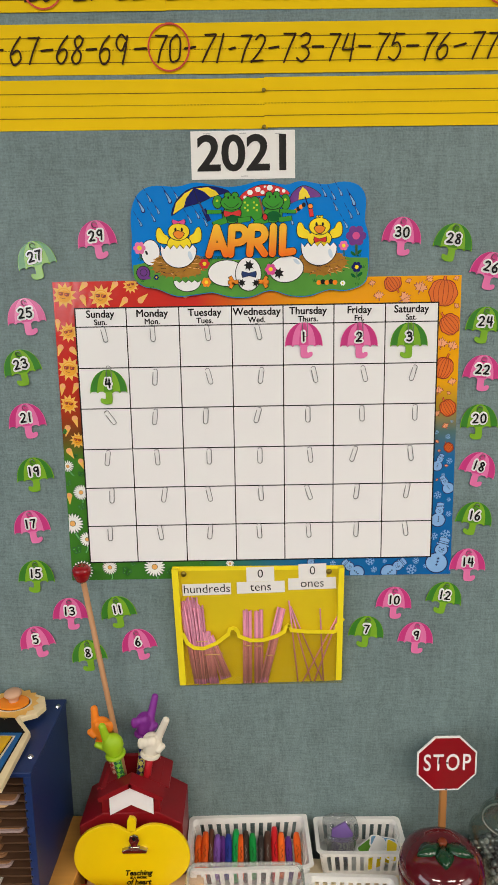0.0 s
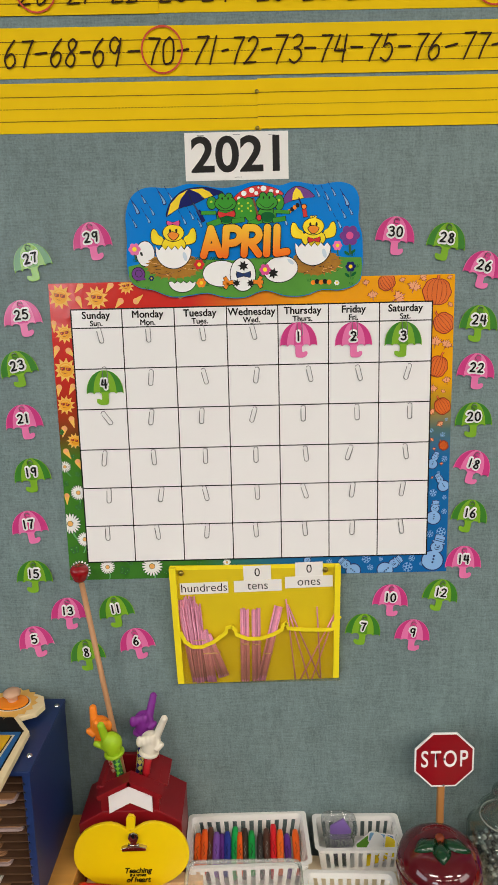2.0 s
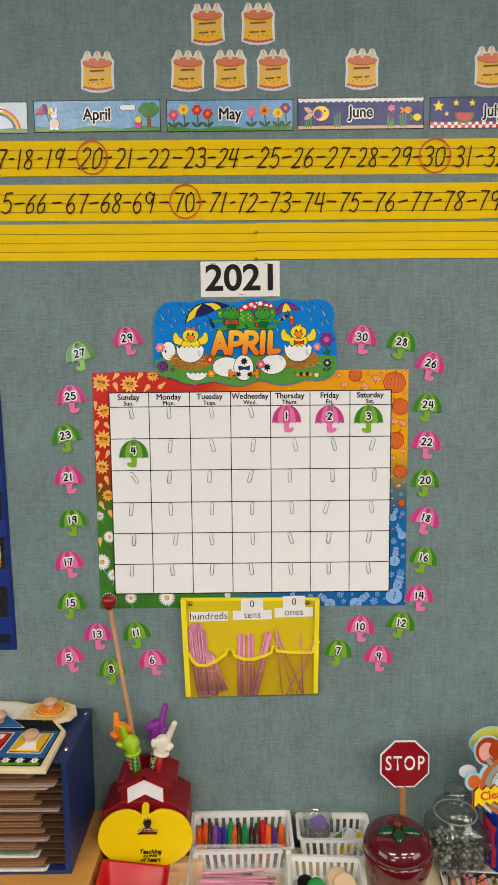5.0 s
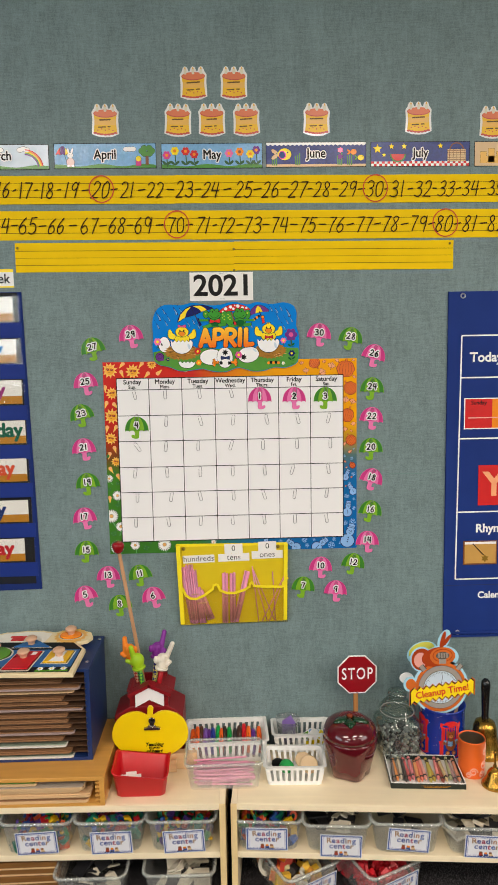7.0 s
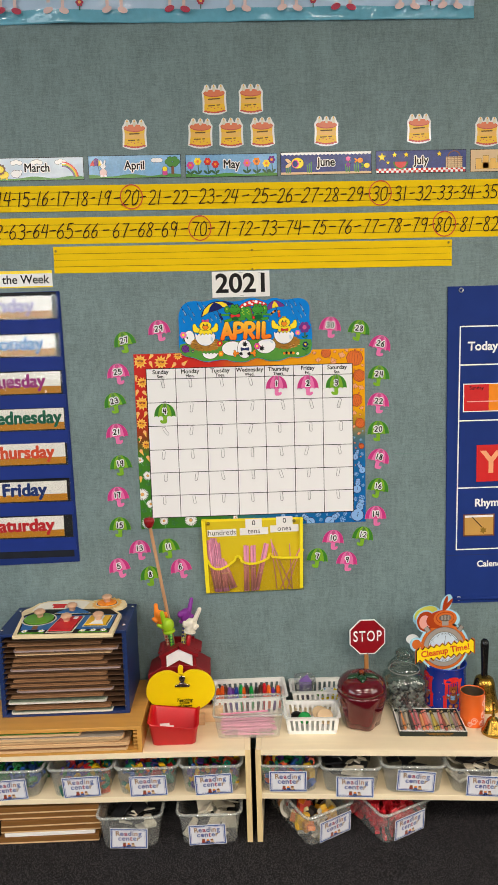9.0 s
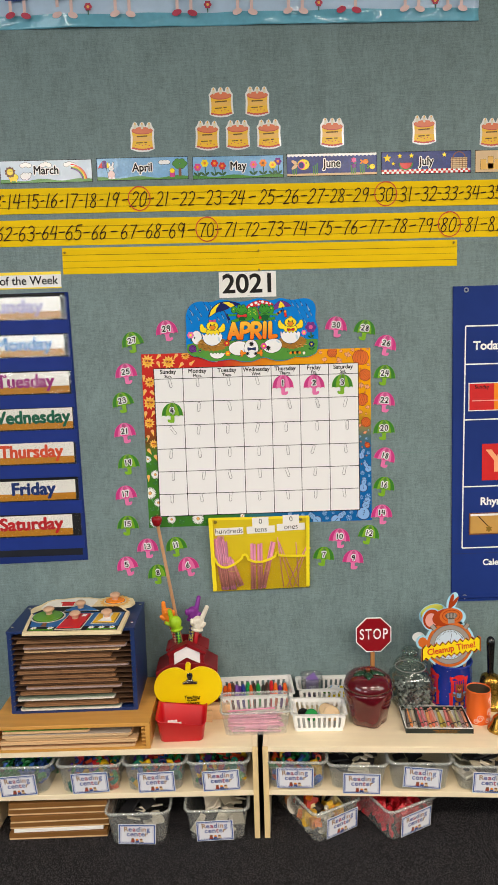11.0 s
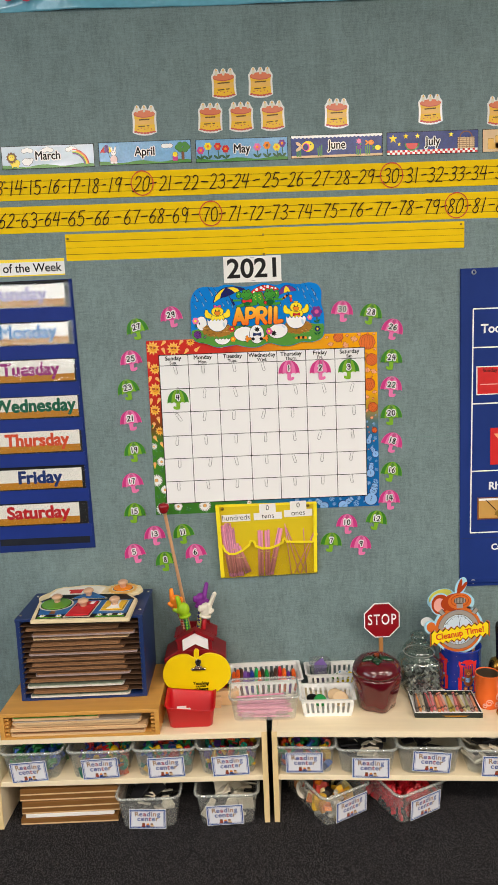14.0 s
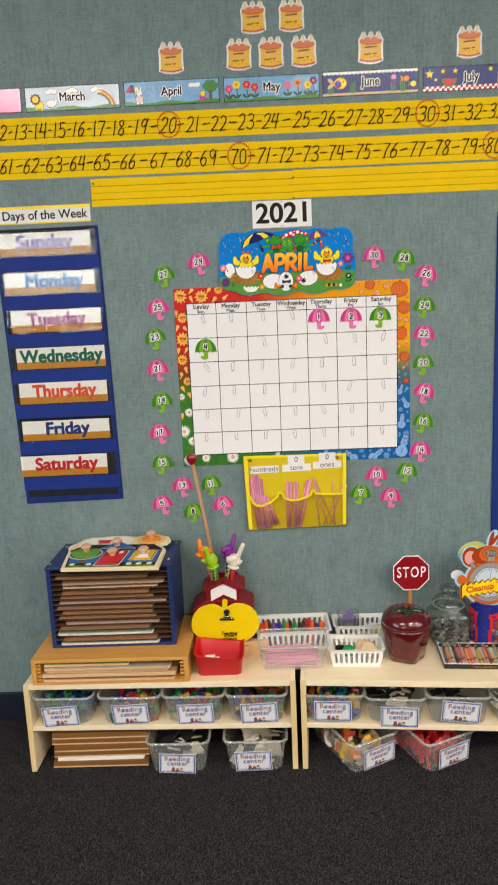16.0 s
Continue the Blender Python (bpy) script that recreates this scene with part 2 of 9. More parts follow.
M_CLEARVINYL = thin_clear("clear_vinyl", "fdfdfb", 0.01, rough=0.04, gloss=0.36, bump=0.35, bscale=25)
# olive tint and haze hold the vinyl's own dimming plus the pocket's shade
M_SHADEVINYL = thin_clear("aged_clear_vinyl", "e8e2c0", 0.07, "b0a850", 0.08, bump=0.9, bscale=45)
M_GLASS = thin_clear("jar_glass", "eaf1ed", 0.02, "c8ceca", rough=0.02, gloss=1.1)


# ---- building tools ----
def link_mesh(name, me, material, parent=None, label="", smooth=False):
    ob = new(name, me)
    if material is not None and not me.materials:
        me.materials.append(material)
    if parent is not None:
        ob.parent = parent
    if smooth:
        for p in me.polygons:
            p.use_smooth = True
    if label:
        ob["label"] = label
    return ob


def part(name, bm, material, parent, label="", smooth=False):
    """Links a bmesh as one mesh object under a thing or a part."""
    me = bpy.data.meshes.new(name)
    bm.normal_update()
    bm.to_mesh(me)
    bm.free()
    return link_mesh(name, me, material, parent, label, smooth)


def thing(name, label, category, x=0, y=0, z=0, rz=0, group="", kind="", rx=0, ry=0):
    ob = new(name)
    ob.matrix_world = pose(x, y, z, rx, ry, rz)
    return tagged(ob, label, category, group, kind)


def box(x0, x1, y0, y1, z0, z1, bev=0.0, seg=2, bm=None):
    bm = bm or bmesh.new()
    r = bmesh.ops.create_cube(bm, size=1.0)
    vs = r["verts"]
    bmesh.ops.scale(bm, vec=(x1 - x0, y1 - y0, z1 - z0), verts=vs)
    bmesh.ops.translate(bm, vec=((x0 + x1) / 2, (y0 + y1) / 2, (z0 + z1) / 2), verts=vs)
    if bev:
        es = list({e for v in vs for e in v.link_edges})
        bmesh.ops.bevel(bm, geom=es, offset=bev, segments=seg, profile=0.5, affect='EDGES')
    return bm


def prism(pts, y0, y1, bm=None, bev=0.0):
    """An outline in x and z, pulled from y0 (front) to y1 (back)."""
    bm = bm or bmesh.new()
    n = len(pts)
    a = [bm.verts.new((p[0], y0, p[1])) for p in pts]
    c = [bm.verts.new((p[0], y1, p[1])) for p in pts]
    faces = [bm.faces.new(a), bm.faces.new(c[::-1])]
    for i in range(n):
        faces.append(bm.faces.new((a[i], c[i], c[(i + 1) % n], a[(i + 1) % n])))
    bmesh.ops.recalc_face_normals(bm, faces=faces)
    if bev:
        es = [e for e in faces[0].edges]
        bmesh.ops.bevel(bm, geom=es, offset=bev, segments=2, profile=0.5, affect='EDGES')
    return bm


def slab(pts, z0, z1, bm=None, bev=0.0):
    """An outline in x and y, pulled from z0 up to z1."""
    bm = bm or bmesh.new()
    n = len(pts)
    a = [bm.verts.new((p[0], p[1], z0)) for p in pts]
    c = [bm.verts.new((p[0], p[1], z1)) for p in pts]
    faces = [bm.faces.new(a[::-1]), bm.faces.new(c)]
    for i in range(n):
        faces.append(bm.faces.new((a[i], a[(i + 1) % n], c[(i + 1) % n], c[i])))
    bmesh.ops.recalc_face_normals(bm, faces=faces)
    if bev:
        bmesh.ops.bevel(bm, geom=[e for e in faces[1].edges], offset=bev, segments=2, profile=0.5, affect='EDGES')
    return bm


def lathe(prof, n=32, bm=None, cap=True):
    """Turns a profile of (radius, height) round the z axis."""
    bm = bm or bmesh.new()
    rings = []
    for r, z in prof:
        if r < 1e-5:
            rings.append([bm.verts.new((0, 0, z))])
        else:
            rings.append([bm.verts.new((r * math.cos(2 * math.pi * k / n), r * math.sin(2 * math.pi * k / n), z)) for k in range(n)])
    fs = []
    for a, c in zip(rings, rings[1:]):
        for k in range(n):
            q = [a[k % len(a)], a[(k + 1) % n % len(a)], c[(k + 1) % n % len(c)], c[k % len(c)]]
            u = []
            for v in q:
                if v not in u:
                    u.append(v)
            if len(u) > 2:
                fs.append(bm.faces.new(u))
    bmesh.ops.recalc_face_normals(bm, faces=bm.faces[:])
    return bm


def tube(path, r, n=8, bm=None, r2=None):
    """A round rod along a path of points."""
    bm = bm or bmesh.new()
    pts = [Vector(p) for p in path]
    rings = []
    ref = Vector((0.3, 0.2, 0.93)).normalized()
    for i, p in enumerate(pts):
        d = (pts[min(i + 1, len(pts) - 1)] - pts[max(i - 1, 0)]).normalized()
        u = d.cross(ref)
        if u.length < 1e-3:
            u = d.cross(Vector((1, 0, 0)))
        u.normalize()
        w = d.cross(u)
        rr = r if r2 is None else r + (r2 - r) * i / (len(pts) - 1)
        rings.append([bm.verts.new(p + rr * (math.cos(2 * math.pi * k / n) * u + math.sin(2 * math.pi * k / n) * w)) for k in range(n)])
    for a, c in zip(rings, rings[1:]):
        for k in range(n):
            bm.faces.new((a[k], a[(k + 1) % n], c[(k + 1) % n], c[k]))
    bm.faces.new(rings[0][::-1])
    bm.faces.new(rings[-1])
    return bm


def ball(c, r, bm=None, u=16, v=10, s=(1, 1, 1), rot=None):
    bm = bm or bmesh.new()
    m = Matrix.Translation(c) @ (rot or Matrix.Identity(4)) @ Matrix.Diagonal((*s, 1))
    bmesh.ops.create_uvsphere(bm, u_segments=u, v_segments=v, radius=r, matrix=m)
    return bm


# flat outlines in x and z
def oval(cx, cz, rx, rz=None, rot=0, n=28, a0=0, a1=360):
    rz = rx if rz is None else rz
    c, s = math.cos(radians(rot)), math.sin(radians(rot))
    full = abs(a1 - a0) >= 360
    out = []
    for k in range(n if full else n + 1):
        a = radians(a0 + (a1 - a0) * k / n)
        x, z = rx * math.cos(a), rz * math.sin(a)
        out.append((cx + c * x - s * z, cz + s * x + c * z))
    return out


def star(cx, cz, r, r2, n, rot=90):
    return [(cx + (r if k % 2 == 0 else r2) * math.cos(radians(rot + 180 * k / n)), cz + (r if k % 2 == 0 else r2) * math.sin(radians(rot + 180 * k / n))) for k in range(2 * n)]


def smooth_line(pts, n=4, closed=False):
    """A soft curve through the given points."""
    m = len(pts)
    out = []
    for i in range(m if closed else m - 1):
        p0, p1, p2, p3 = (pts[(i + k) % m] if closed else pts[min(max(i + k, 0), m - 1)] for k in (-1, 0, 1, 2))
        for k in range(n):
            f = k / n
            out.append(tuple(0.5 * (2 * b + (c - a) * f + (2 * a - 5 * b + 4 * c - d) * f * f + (3 * b - a - 3 * c + d) * f ** 3) for a, b, c, d in zip(p0, p1, p2, p3)))
    if not closed:
        out.append(pts[-1])
    return out


def rect(x0, x1, z0, z1):
    return [(x0, z0), (x1, z0), (x1, z1), (x0, z1)]


def bar(x0, z0, x1, z1, w):
    d = math.hypot(x1 - x0, z1 - z0) or 1
    nx, nz = -(z1 - z0) / d * w / 2, (x1 - x0) / d * w / 2
    return [(x0 + nx, z0 + nz), (x0 - nx, z0 - nz), (x1 - nx, z1 - nz), (x1 + nx, z1 + nz)]


def rounded(x0, x1, z0, z1, r, n=5):
    out = []
    for cx, cz, a in ((x1 - r, z1 - r, 0), (x0 + r, z1 - r, 90), (x0 + r, z0 + r, 180), (x1 - r, z0 + r, 270)):
        out += [(cx + r * math.cos(radians(a + 90 * k / n)), cz + r * math.sin(radians(a + 90 * k / n))) for k in range(n + 1)]
    return out


def ring2(cx, cz, r, w, n=40, rz=None, rot=0):
    """A flat ring as separate quads."""
    rz = rz or r
    a, b = oval(cx, cz, r, rz, rot, n), oval(cx, cz, r - w, rz - w, rot, n)
    return [[a[k], a[(k + 1) % n], b[(k + 1) % n], b[k]] for k in range(n)]


JOINED = ("_line", "dash", "dot", "tuft", "straw", "flake", "weave", "cloth", "circle", "handle", "trim", "bar", "staple", "ink")


class Print:
    """Artwork printed on a sheet: flat pieces in layers a fraction of a millimetre apart, one part for each motif and ink."""

    def __init__(self, parent, y=-0.0012, step=0.00022):
        self.parent, self.y, self.step, self.sets, self.key, self.n = parent, y, step, {}, None, 0

    def add(self, name, pts, material, layer=0):
        self.n += 1
        own = self.key if self.key is not None else (None if any(w in name for w in JOINED) else self.n)
        self.sets.setdefault((name, material.name, own), (material, []))[1].append((pts, layer, (self.n % 6) * 0.000035))
        return self

    def many(self, name, polys, material, layer=0):
        for p in polys:
            self.add(name, p, material, layer)
        return self

    def done(self):
        for (name, _, _), (material, items) in self.sets.items():
            vs, fs = [], []
            for pts, layer, dy in items:
                i = len(vs)
                area2 = sum(p[0] * q[1] - q[0] * p[1] for p, q in zip(pts, pts[1:] + pts[:1]))
                pp = pts if area2 > 0 else pts[::-1]
                vs += [(p[0], self.y - layer * self.step - dy, p[1]) for p in pp]
                fs.append(tuple(range(i, i + len(pts))))
            me = bpy.data.meshes.new(name)
            me.from_pydata(vs, [], fs)
            link_mesh(name, me, material, self.parent)
        self.sets = {}


TEXTS = {}


def lettering(name, s, size, material, parent, x=0, z=0, y=-0.002, bold=0.0, rot=0, shear=0.0, align='CENTER', wide=1.0, depth=0.0, flat=None, space=1.0, fit=None):
    """Words in the built-in font, facing -y; size is the letters' cap height times 1.4."""
    key = (s, round(size, 5), bold, shear, align, depth, space)
    ring = bold > 0 and (bold >= 0.04 * size or "M" in s)
    if key not in TEXTS:
        cu = bpy.data.curves.new("words", 'FONT')
        cu.body, cu.size, cu.offset, cu.shear, cu.align_x, cu.align_y = s, size, 0.0 if ring else bold, shear, align, 'CENTER'
        cu.extrude, cu.resolution_u, cu.space_character = depth, 5 if size > 0.03 else 3, space
        tmp = new("words", cu)
        bpy.context.view_layer.update()
        me = bpy.data.meshes.new_from_object(tmp.evaluated_get(bpy.context.evaluated_depsgraph_get()))
        bpy.data.objects.remove(tmp)
        bpy.data.curves.remove(cu)
        if ring:
            # thicker strokes: the letters laid over one another in a small ring
            co = [v.co.copy() for v in me.vertices]
            fs = [tuple(f.vertices) for f in me.polygons]
            vs, ff = [], []
            for q in range(9):
                r, a = (bold, 2 * math.pi * q / 8) if q < 8 else (0, 0)
                k0 = len(vs)
                vs += [(c.x + r * math.cos(a), c.y + r * math.sin(a), c.z + 0.00003 * q) for c in co]
                ff += [tuple(k0 + k for k in f) for f in fs]
            me = bpy.data.meshes.new("words")
            me.from_pydata(vs, [], ff)
        TEXTS[key] = me
    if fit:
        xs = [v.co.x for v in TEXTS[key].vertices]
        wide = fit / (max(xs) - min(xs))
    me = TEXTS[key].copy()
    me.materials.clear()
    me.materials.append(material)
    ob = new(name, me)
    ob.parent = parent
    base = flat if flat is not None else pose(x, y, z, 90, 0, 0)
    ob.matrix_local = base @ pose(0, 0, 0, 0, 0, rot) @ Matrix.Diagonal((wide, 1, 1, 1))
    return ob


GLYPHS = {
    "0": [[(0.3, 1.0), (0.08, 0.8), (0.02, 0.45), (0.12, 0.08), (0.32, 0.0), (0.54, 0.16), (0.6, 0.55), (0.5, 0.9), (0.3, 1.0)]],
    "1": [[(0.3, 1.0), (0.3, 0.0)]],
    "2": [[(0.05, 0.82), (0.25, 0.99), (0.5, 0.93), (0.56, 0.7), (0.38, 0.36), (0.02, 0.0)], [(0.02, 0.0), (0.6, 0.02)]],
    "3": [[(0.06, 0.88), (0.28, 1.0), (0.52, 0.9), (0.5, 0.64), (0.24, 0.54)], [(0.24, 0.54), (0.54, 0.46), (0.6, 0.2), (0.36, 0.0), (0.04, 0.1)]],
    "4": [[(0.14, 1.0), (0.03, 0.42)], [(0.03, 0.42), (0.62, 0.42)], [(0.5, 1.0), (0.5, 0.0)]],
    "5": [[(0.12, 0.99), (0.56, 0.99)], [(0.12, 0.99), (0.08, 0.56)], [(0.08, 0.56), (0.34, 0.64), (0.58, 0.44), (0.54, 0.14), (0.3, 0.0), (0.02, 0.1)]],
    "6": [[(0.44, 1.0), (0.16, 0.66), (0.04, 0.3), (0.16, 0.04), (0.36, 0.0), (0.56, 0.18), (0.5, 0.46), (0.28, 0.54), (0.08, 0.38)]],
    "7": [[(0.04, 0.98), (0.6, 0.98)], [(0.6, 0.98), (0.38, 0.5), (0.26, 0.0)]],
    "8": [[(0.5, 0.88), (0.3, 1.0), (0.1, 0.84), (0.24, 0.58), (0.52, 0.34), (0.5, 0.06), (0.28, 0.0), (0.06, 0.16), (0.22, 0.46), (0.48, 0.7), (0.5, 0.88)]],
    "A": [[(0.0, 0.0), (0.36, 1.0)], [(0.36, 1.0), (0.66, 0.0)], [(0.16, 0.3), (0.54, 0.3)]],
    "P": [[(0.04, 0.0), (0.12, 1.0)], [(0.12, 1.0), (0.5, 0.98), (0.66, 0.74), (0.5, 0.48), (0.1, 0.42)]],
    "R": [[(0.04, 0.0), (0.12, 1.0)], [(0.12, 1.0), (0.5, 0.98), (0.64, 0.74), (0.48, 0.5), (0.1, 0.44)], [(0.3, 0.44), (0.62, 0.0)]],
    "I": [[(0.3, 0.0), (0.36, 1.0)]],
    "L": [[(0.2, 1.0), (0.12, 0.02)], [(0.12, 0.02), (0.54, 0.06)]],
    "9": [[(0.54, 0.86), (0.32, 1.0), (0.08, 0.82), (0.12, 0.56), (0.34, 0.48), (0.54, 0.7)], [(0.56, 0.98), (0.54, 0.5), (0.46, 0.0)]]}


def ribbon(vs, fs, pts, w, y):
    """One pen stroke of even width with round ends, facing -y."""
    line = smooth_line(pts, 4) if len(pts) > 2 else [tuple(q) for q in pts]
    n = len(line)
    rows = []
    for i, (x, z) in enumerate(line):
        y -= 0.000006
        a, b = line[max(i - 1, 0)], line[min(i + 1, n - 1)]
        d = math.hypot(b[0] - a[0], b[1] - a[1]) or 1
        nx, nz = -(b[1] - a[1]) / d * w / 2, (b[0] - a[0]) / d * w / 2
        rows.append(len(vs))
        vs += [(x + nx, y, z + nz), (x - nx, y, z - nz)]
    for a, b in zip(rows, rows[1:]):
        fs.append((a, a + 1, b + 1, b))
    for i, j, k0 in ((0, 1, rows[0]), (n - 1, n - 2, rows[-1])):
        x, z = line[i]
        a0 = math.atan2(z - line[j][1], x - line[j][0])
        ids = []
        for q in range(1, 6):
            a = a0 - math.pi / 2 + math.pi * q / 6
            ids.append(len(vs))
            vs.append((x + w / 2 * math.cos(a), vs[k0][1], z + w / 2 * math.sin(a)))
        fs.append(tuple([k0] + ids + [k0 + 1]) if i == 0 else tuple([k0 + 1] + ids + [k0]))


def drawn(name, s, h, w, material, parent, x=0, z=0, y=-0.002, slant=0.0, rot=0.0, gap=0.16, r=None, wide=1.0):
    """A number drawn stroke by stroke, h tall, centred on x and z."""
    vs, fs = [], []
    step = {"1": 0.34}
    adv = [(step.get(c, 0.62) + gap) * h * wide for c in s]
    pos = -(sum(adv) - gap * h * wide) / 2
    c, sn = math.cos(radians(rot)), math.sin(radians(rot))
    lay = 0
    for ch, a in zip(s, adv):
        off = 0.13 if ch == "1" else 0.0
        for st in GLYPHS[ch]:
            q = []
            for u, v in st:
                jx, jz = (r.uniform(-0.025, 0.025), r.uniform(-0.025, 0.025)) if r else (0, 0)
                px, pz = pos + ((u - off) * wide + jx) * h + slant * (v - 0.5) * h, (v - 0.5 + jz) * h
                q.append((x + c * px - sn * pz, z + sn * px + c * pz))
            ribbon(vs, fs, q, w, y - 0.00022 * lay)
            lay += 1
        pos += a
    me = bpy.data.meshes.new(name)
    me.from_pydata(vs, [], fs)
    return link_mesh(name, me, material, parent)


def sheet(pts, thick, material, parent, name="sheet", y=0.0, label=""):
    return part(name, prism(pts, y - thick, y), material, parent, label)


# ---- the room ----
def solid(name, label, x0, x1, y0, y1, z0, z1, material, kind="structure"):
    return tagged(part(name, box(x0, x1, y0, y1, z0, z1), material, None), label, name.split("_")[0], kind=kind)


solid("floor", "dark charcoal speckled low-pile carpet floor", XW, XE, YS, WALL + 0.15, -0.1, 0.0, M_CARPET)
solid("wall_north", "wall covered in blue-green woven tack fabric", XW, XE, WALL, WALL + 0.15, 0.0, ZC, M_WALL)
solid("ceiling", "white tiled ceiling", XW - 0.15, XE + 0.15, YS - 0.15, WALL + 0.15, ZC, ZC + 0.12, M_WHITEPAINT)


def holed(name, label, along, at, thick, a0, a1, holes):
    """A wall with window openings, made of solid pieces round the holes."""
    bm = bmesh.new()

    def seg(p, q, z0, z1):
        if along == 'x':
            box(p, q, at - thick, at, z0, z1, bm=bm)
        else:
            box(at - thick, at, p, q, z0, z1, bm=bm)
    pos = a0
    for p, q, z0, z1 in holes:
        seg(pos, p, 0, ZC)
        seg(p, q, 0, z0)
        seg(p, q, z1, ZC)
        pos = q
    seg(pos, a1, 0, ZC)
    return tagged(part(name, bm, M_WALL, None), label, "wall", kind="structure")


# unseen closing walls; dark fabric is assumed, to weaken bounce and reflections
holed("wall_south", "wall covered in blue-green tack fabric with a window", 'x', YS, 0.15, XW, XE, [(-3.3, -1.85, 1.35, 2.4)])
# the opening here is made only for the added east lamp
holed("wall_east", "wall covered in blue-green tack fabric with a window", 'y', XE + 0.15, 0.15, YS - 0.15, WALL + 0.15, [(-2.4, -0.2, 0.95, 2.25)])
holed("wall_west", "wall covered in blue-green tack fabric with a window", 'y', XW, 0.15, YS - 0.15, WALL + 0.15, [(-2.9, -0.3, 1.0, 2.4)])


def window(name, along, at, p, q, z0, z1):
    w = thing(name, "white-framed classroom window with mullions", "window", kind="structure")
    k = 0.05
    for a, b, c, d in ((p, p + k, z0, z1), (q - k, q, z0, z1), (p + k, q - k, z0, z0 + k), (p + k, q - k, z1 - k, z1), ((p + q) / 2 - k / 2, (p + q) / 2 + k / 2, z0 + k, z1 - k)):
        bm = box(a, b, at - 0.11, at - 0.05, c, d) if along == 'x' else box(at - 0.11, at - 0.05, a, b, c, d)
        part("window_frame", bm, M_WHITEPAINT, w)


window("window_1", 'x', YS, -3.3, -1.85, 1.35, 2.4)
# added out of view to go with the east lamp; no known window
window("window_3", 'y', XE + 0.15, -2.4, -0.2, 0.95, 2.25)
window("window_2", 'y', XW, -2.9, -0.3, 1.0, 2.4)
M_GLOW = bpy.data.materials.new("lamp_diffuser")
M_GLOW.use_nodes = True
M_GLOW.node_tree.nodes["Principled BSDF"].inputs["Emission Color"].default_value = (1.0, 0.93, 0.8, 1)
M_GLOW.node_tree.nodes["Principled BSDF"].inputs["Emission Strength"].default_value = 5.0
for tx, ty in TROFFERS:
    l = thing("ceiling_light", "white recessed fluorescent ceiling light", "ceiling light", tx, ty, ZC, group="ceiling lights")
    bm = box(-0.6, 0.6, -0.3, -0.27, -0.025, 0)
    box(-0.6, 0.6, 0.27, 0.3, -0.025, 0, bm=bm)
    box(-0.6, -0.57, -0.27, 0.27, -0.025, 0, bm=bm)
    box(0.57, 0.6, -0.27, 0.27, -0.025, 0, bm=bm)
    part("frame", bm, M_WHITEPAINT, l)
    part("diffuser", box(-0.57, 0.57, -0.27, 0.27, -0.012, 0), M_GLOW, l)

M_COVE = mat("cove_rubber", "161b2a", 0.5)
tagged(part("baseboard", box(XW, XE, WALL - 0.008, WALL, 0.0, 0.1, 0.003), M_COVE, None), "dark navy rubber cove baseboard", "baseboard", kind="structure")
M_SEAM = mat("seam_shadow_line", "6a8582", 0.7)
tagged(part("trim", box(0.44, 0.63, WALL - 0.001, WALL + 0.01, 1.065, 1.067), M_SEAM, None), "faint seam between fabric widths", "seam", kind="structure")


# ---- on the wall: strips, cards and cut-outs ----
rng = random.Random(7)


SINK = 0.005        # fall of the strips, metres a metre


def ruled_strip(x0, x1, z0, z1, tilt=0.0, label="yellow ruled sentence strip stapled to the fabric wall", group="sentence strips", dy=0.0):
    cx, cz = (x0 + x1) / 2, (z0 + z1) / 2
    t = thing("sentence_strip", label, "sentence strip", cx, WALL - dy, cz - SINK * cx, group=group, ry=math.degrees(SINK) + tilt)
    w, h = (x1 - x0) / 2, (z1 - z0) / 2
    sheet(rect(-w, w, -h, h), 0.0012, M_STRIP, t, "card")
    p = Print(t, -0.0014)
    for k in (0.45, -0.52):
        p.add("ruled_line", rect(-w, w, h * k - 0.0007, h * k + 0.0007), M_LINE)
    n = int(2 * w / 0.0055)
    for k in range(n):
        p.add("dashed_line", rect(-w + k * 0.0055, -w + k * 0.0055 + 0.0037, -0.0018, -0.0006), M_LINE)
    p.done()
    return t


hand = random.Random(17)


def written(t, s, x):
    """Numbers written by marker on a strip, with x in the room."""
    drawn("handwritten_number", s, 0.041 * hand.uniform(0.95, 1.05), 0.0031, M_MARKER, t, x - t.location.x + hand.uniform(-0.001, 0.001), -0.001 + hand.uniform(-0.001, 0.001), -0.0036, slant=hand.uniform(0.12, 0.3), gap=0.2, r=hand, wide=0.74)


ROW1 = (1.823, 1.897)
ROW2 = (1.728, 1.805)
row1 = [ruled_strip(a, b, ROW1[0] + o, ROW1[1] + o, ti, "yellow ruled strip with handwritten counting numbers", "number line strips", d)
        for a, b, o, ti, d in ((-1.35, -0.736, 0.0, 0.05, 0), (-0.738, -0.116, 0.0, -0.04, 0.0014), (-0.118, 0.492, 0.001, 0.05, 0.0), (0.49, 1.1, 0.001, -0.05, 0.0014))]
row2 = [ruled_strip(a, b, ROW2[0] + o, ROW2[1] + o, ti, "yellow ruled strip with handwritten counting numbers", "number line strips", d)
        for a, b, o, ti, d in ((-1.28, -0.672, 0.0, 0.05, 0.0014), (-0.674, -0.07, 0.0005, 0.0, 0.0), (-0.072, 0.535, 0.0, -0.05, 0.0014), (0.533, 1.14, 0.001, 0.05, 0))]
ruled_strip(-0.554, 0.048, 1.643, 1.721, 0.05, "blank yellow ruled strip pinned under the number line", "blank strips", 0.0)
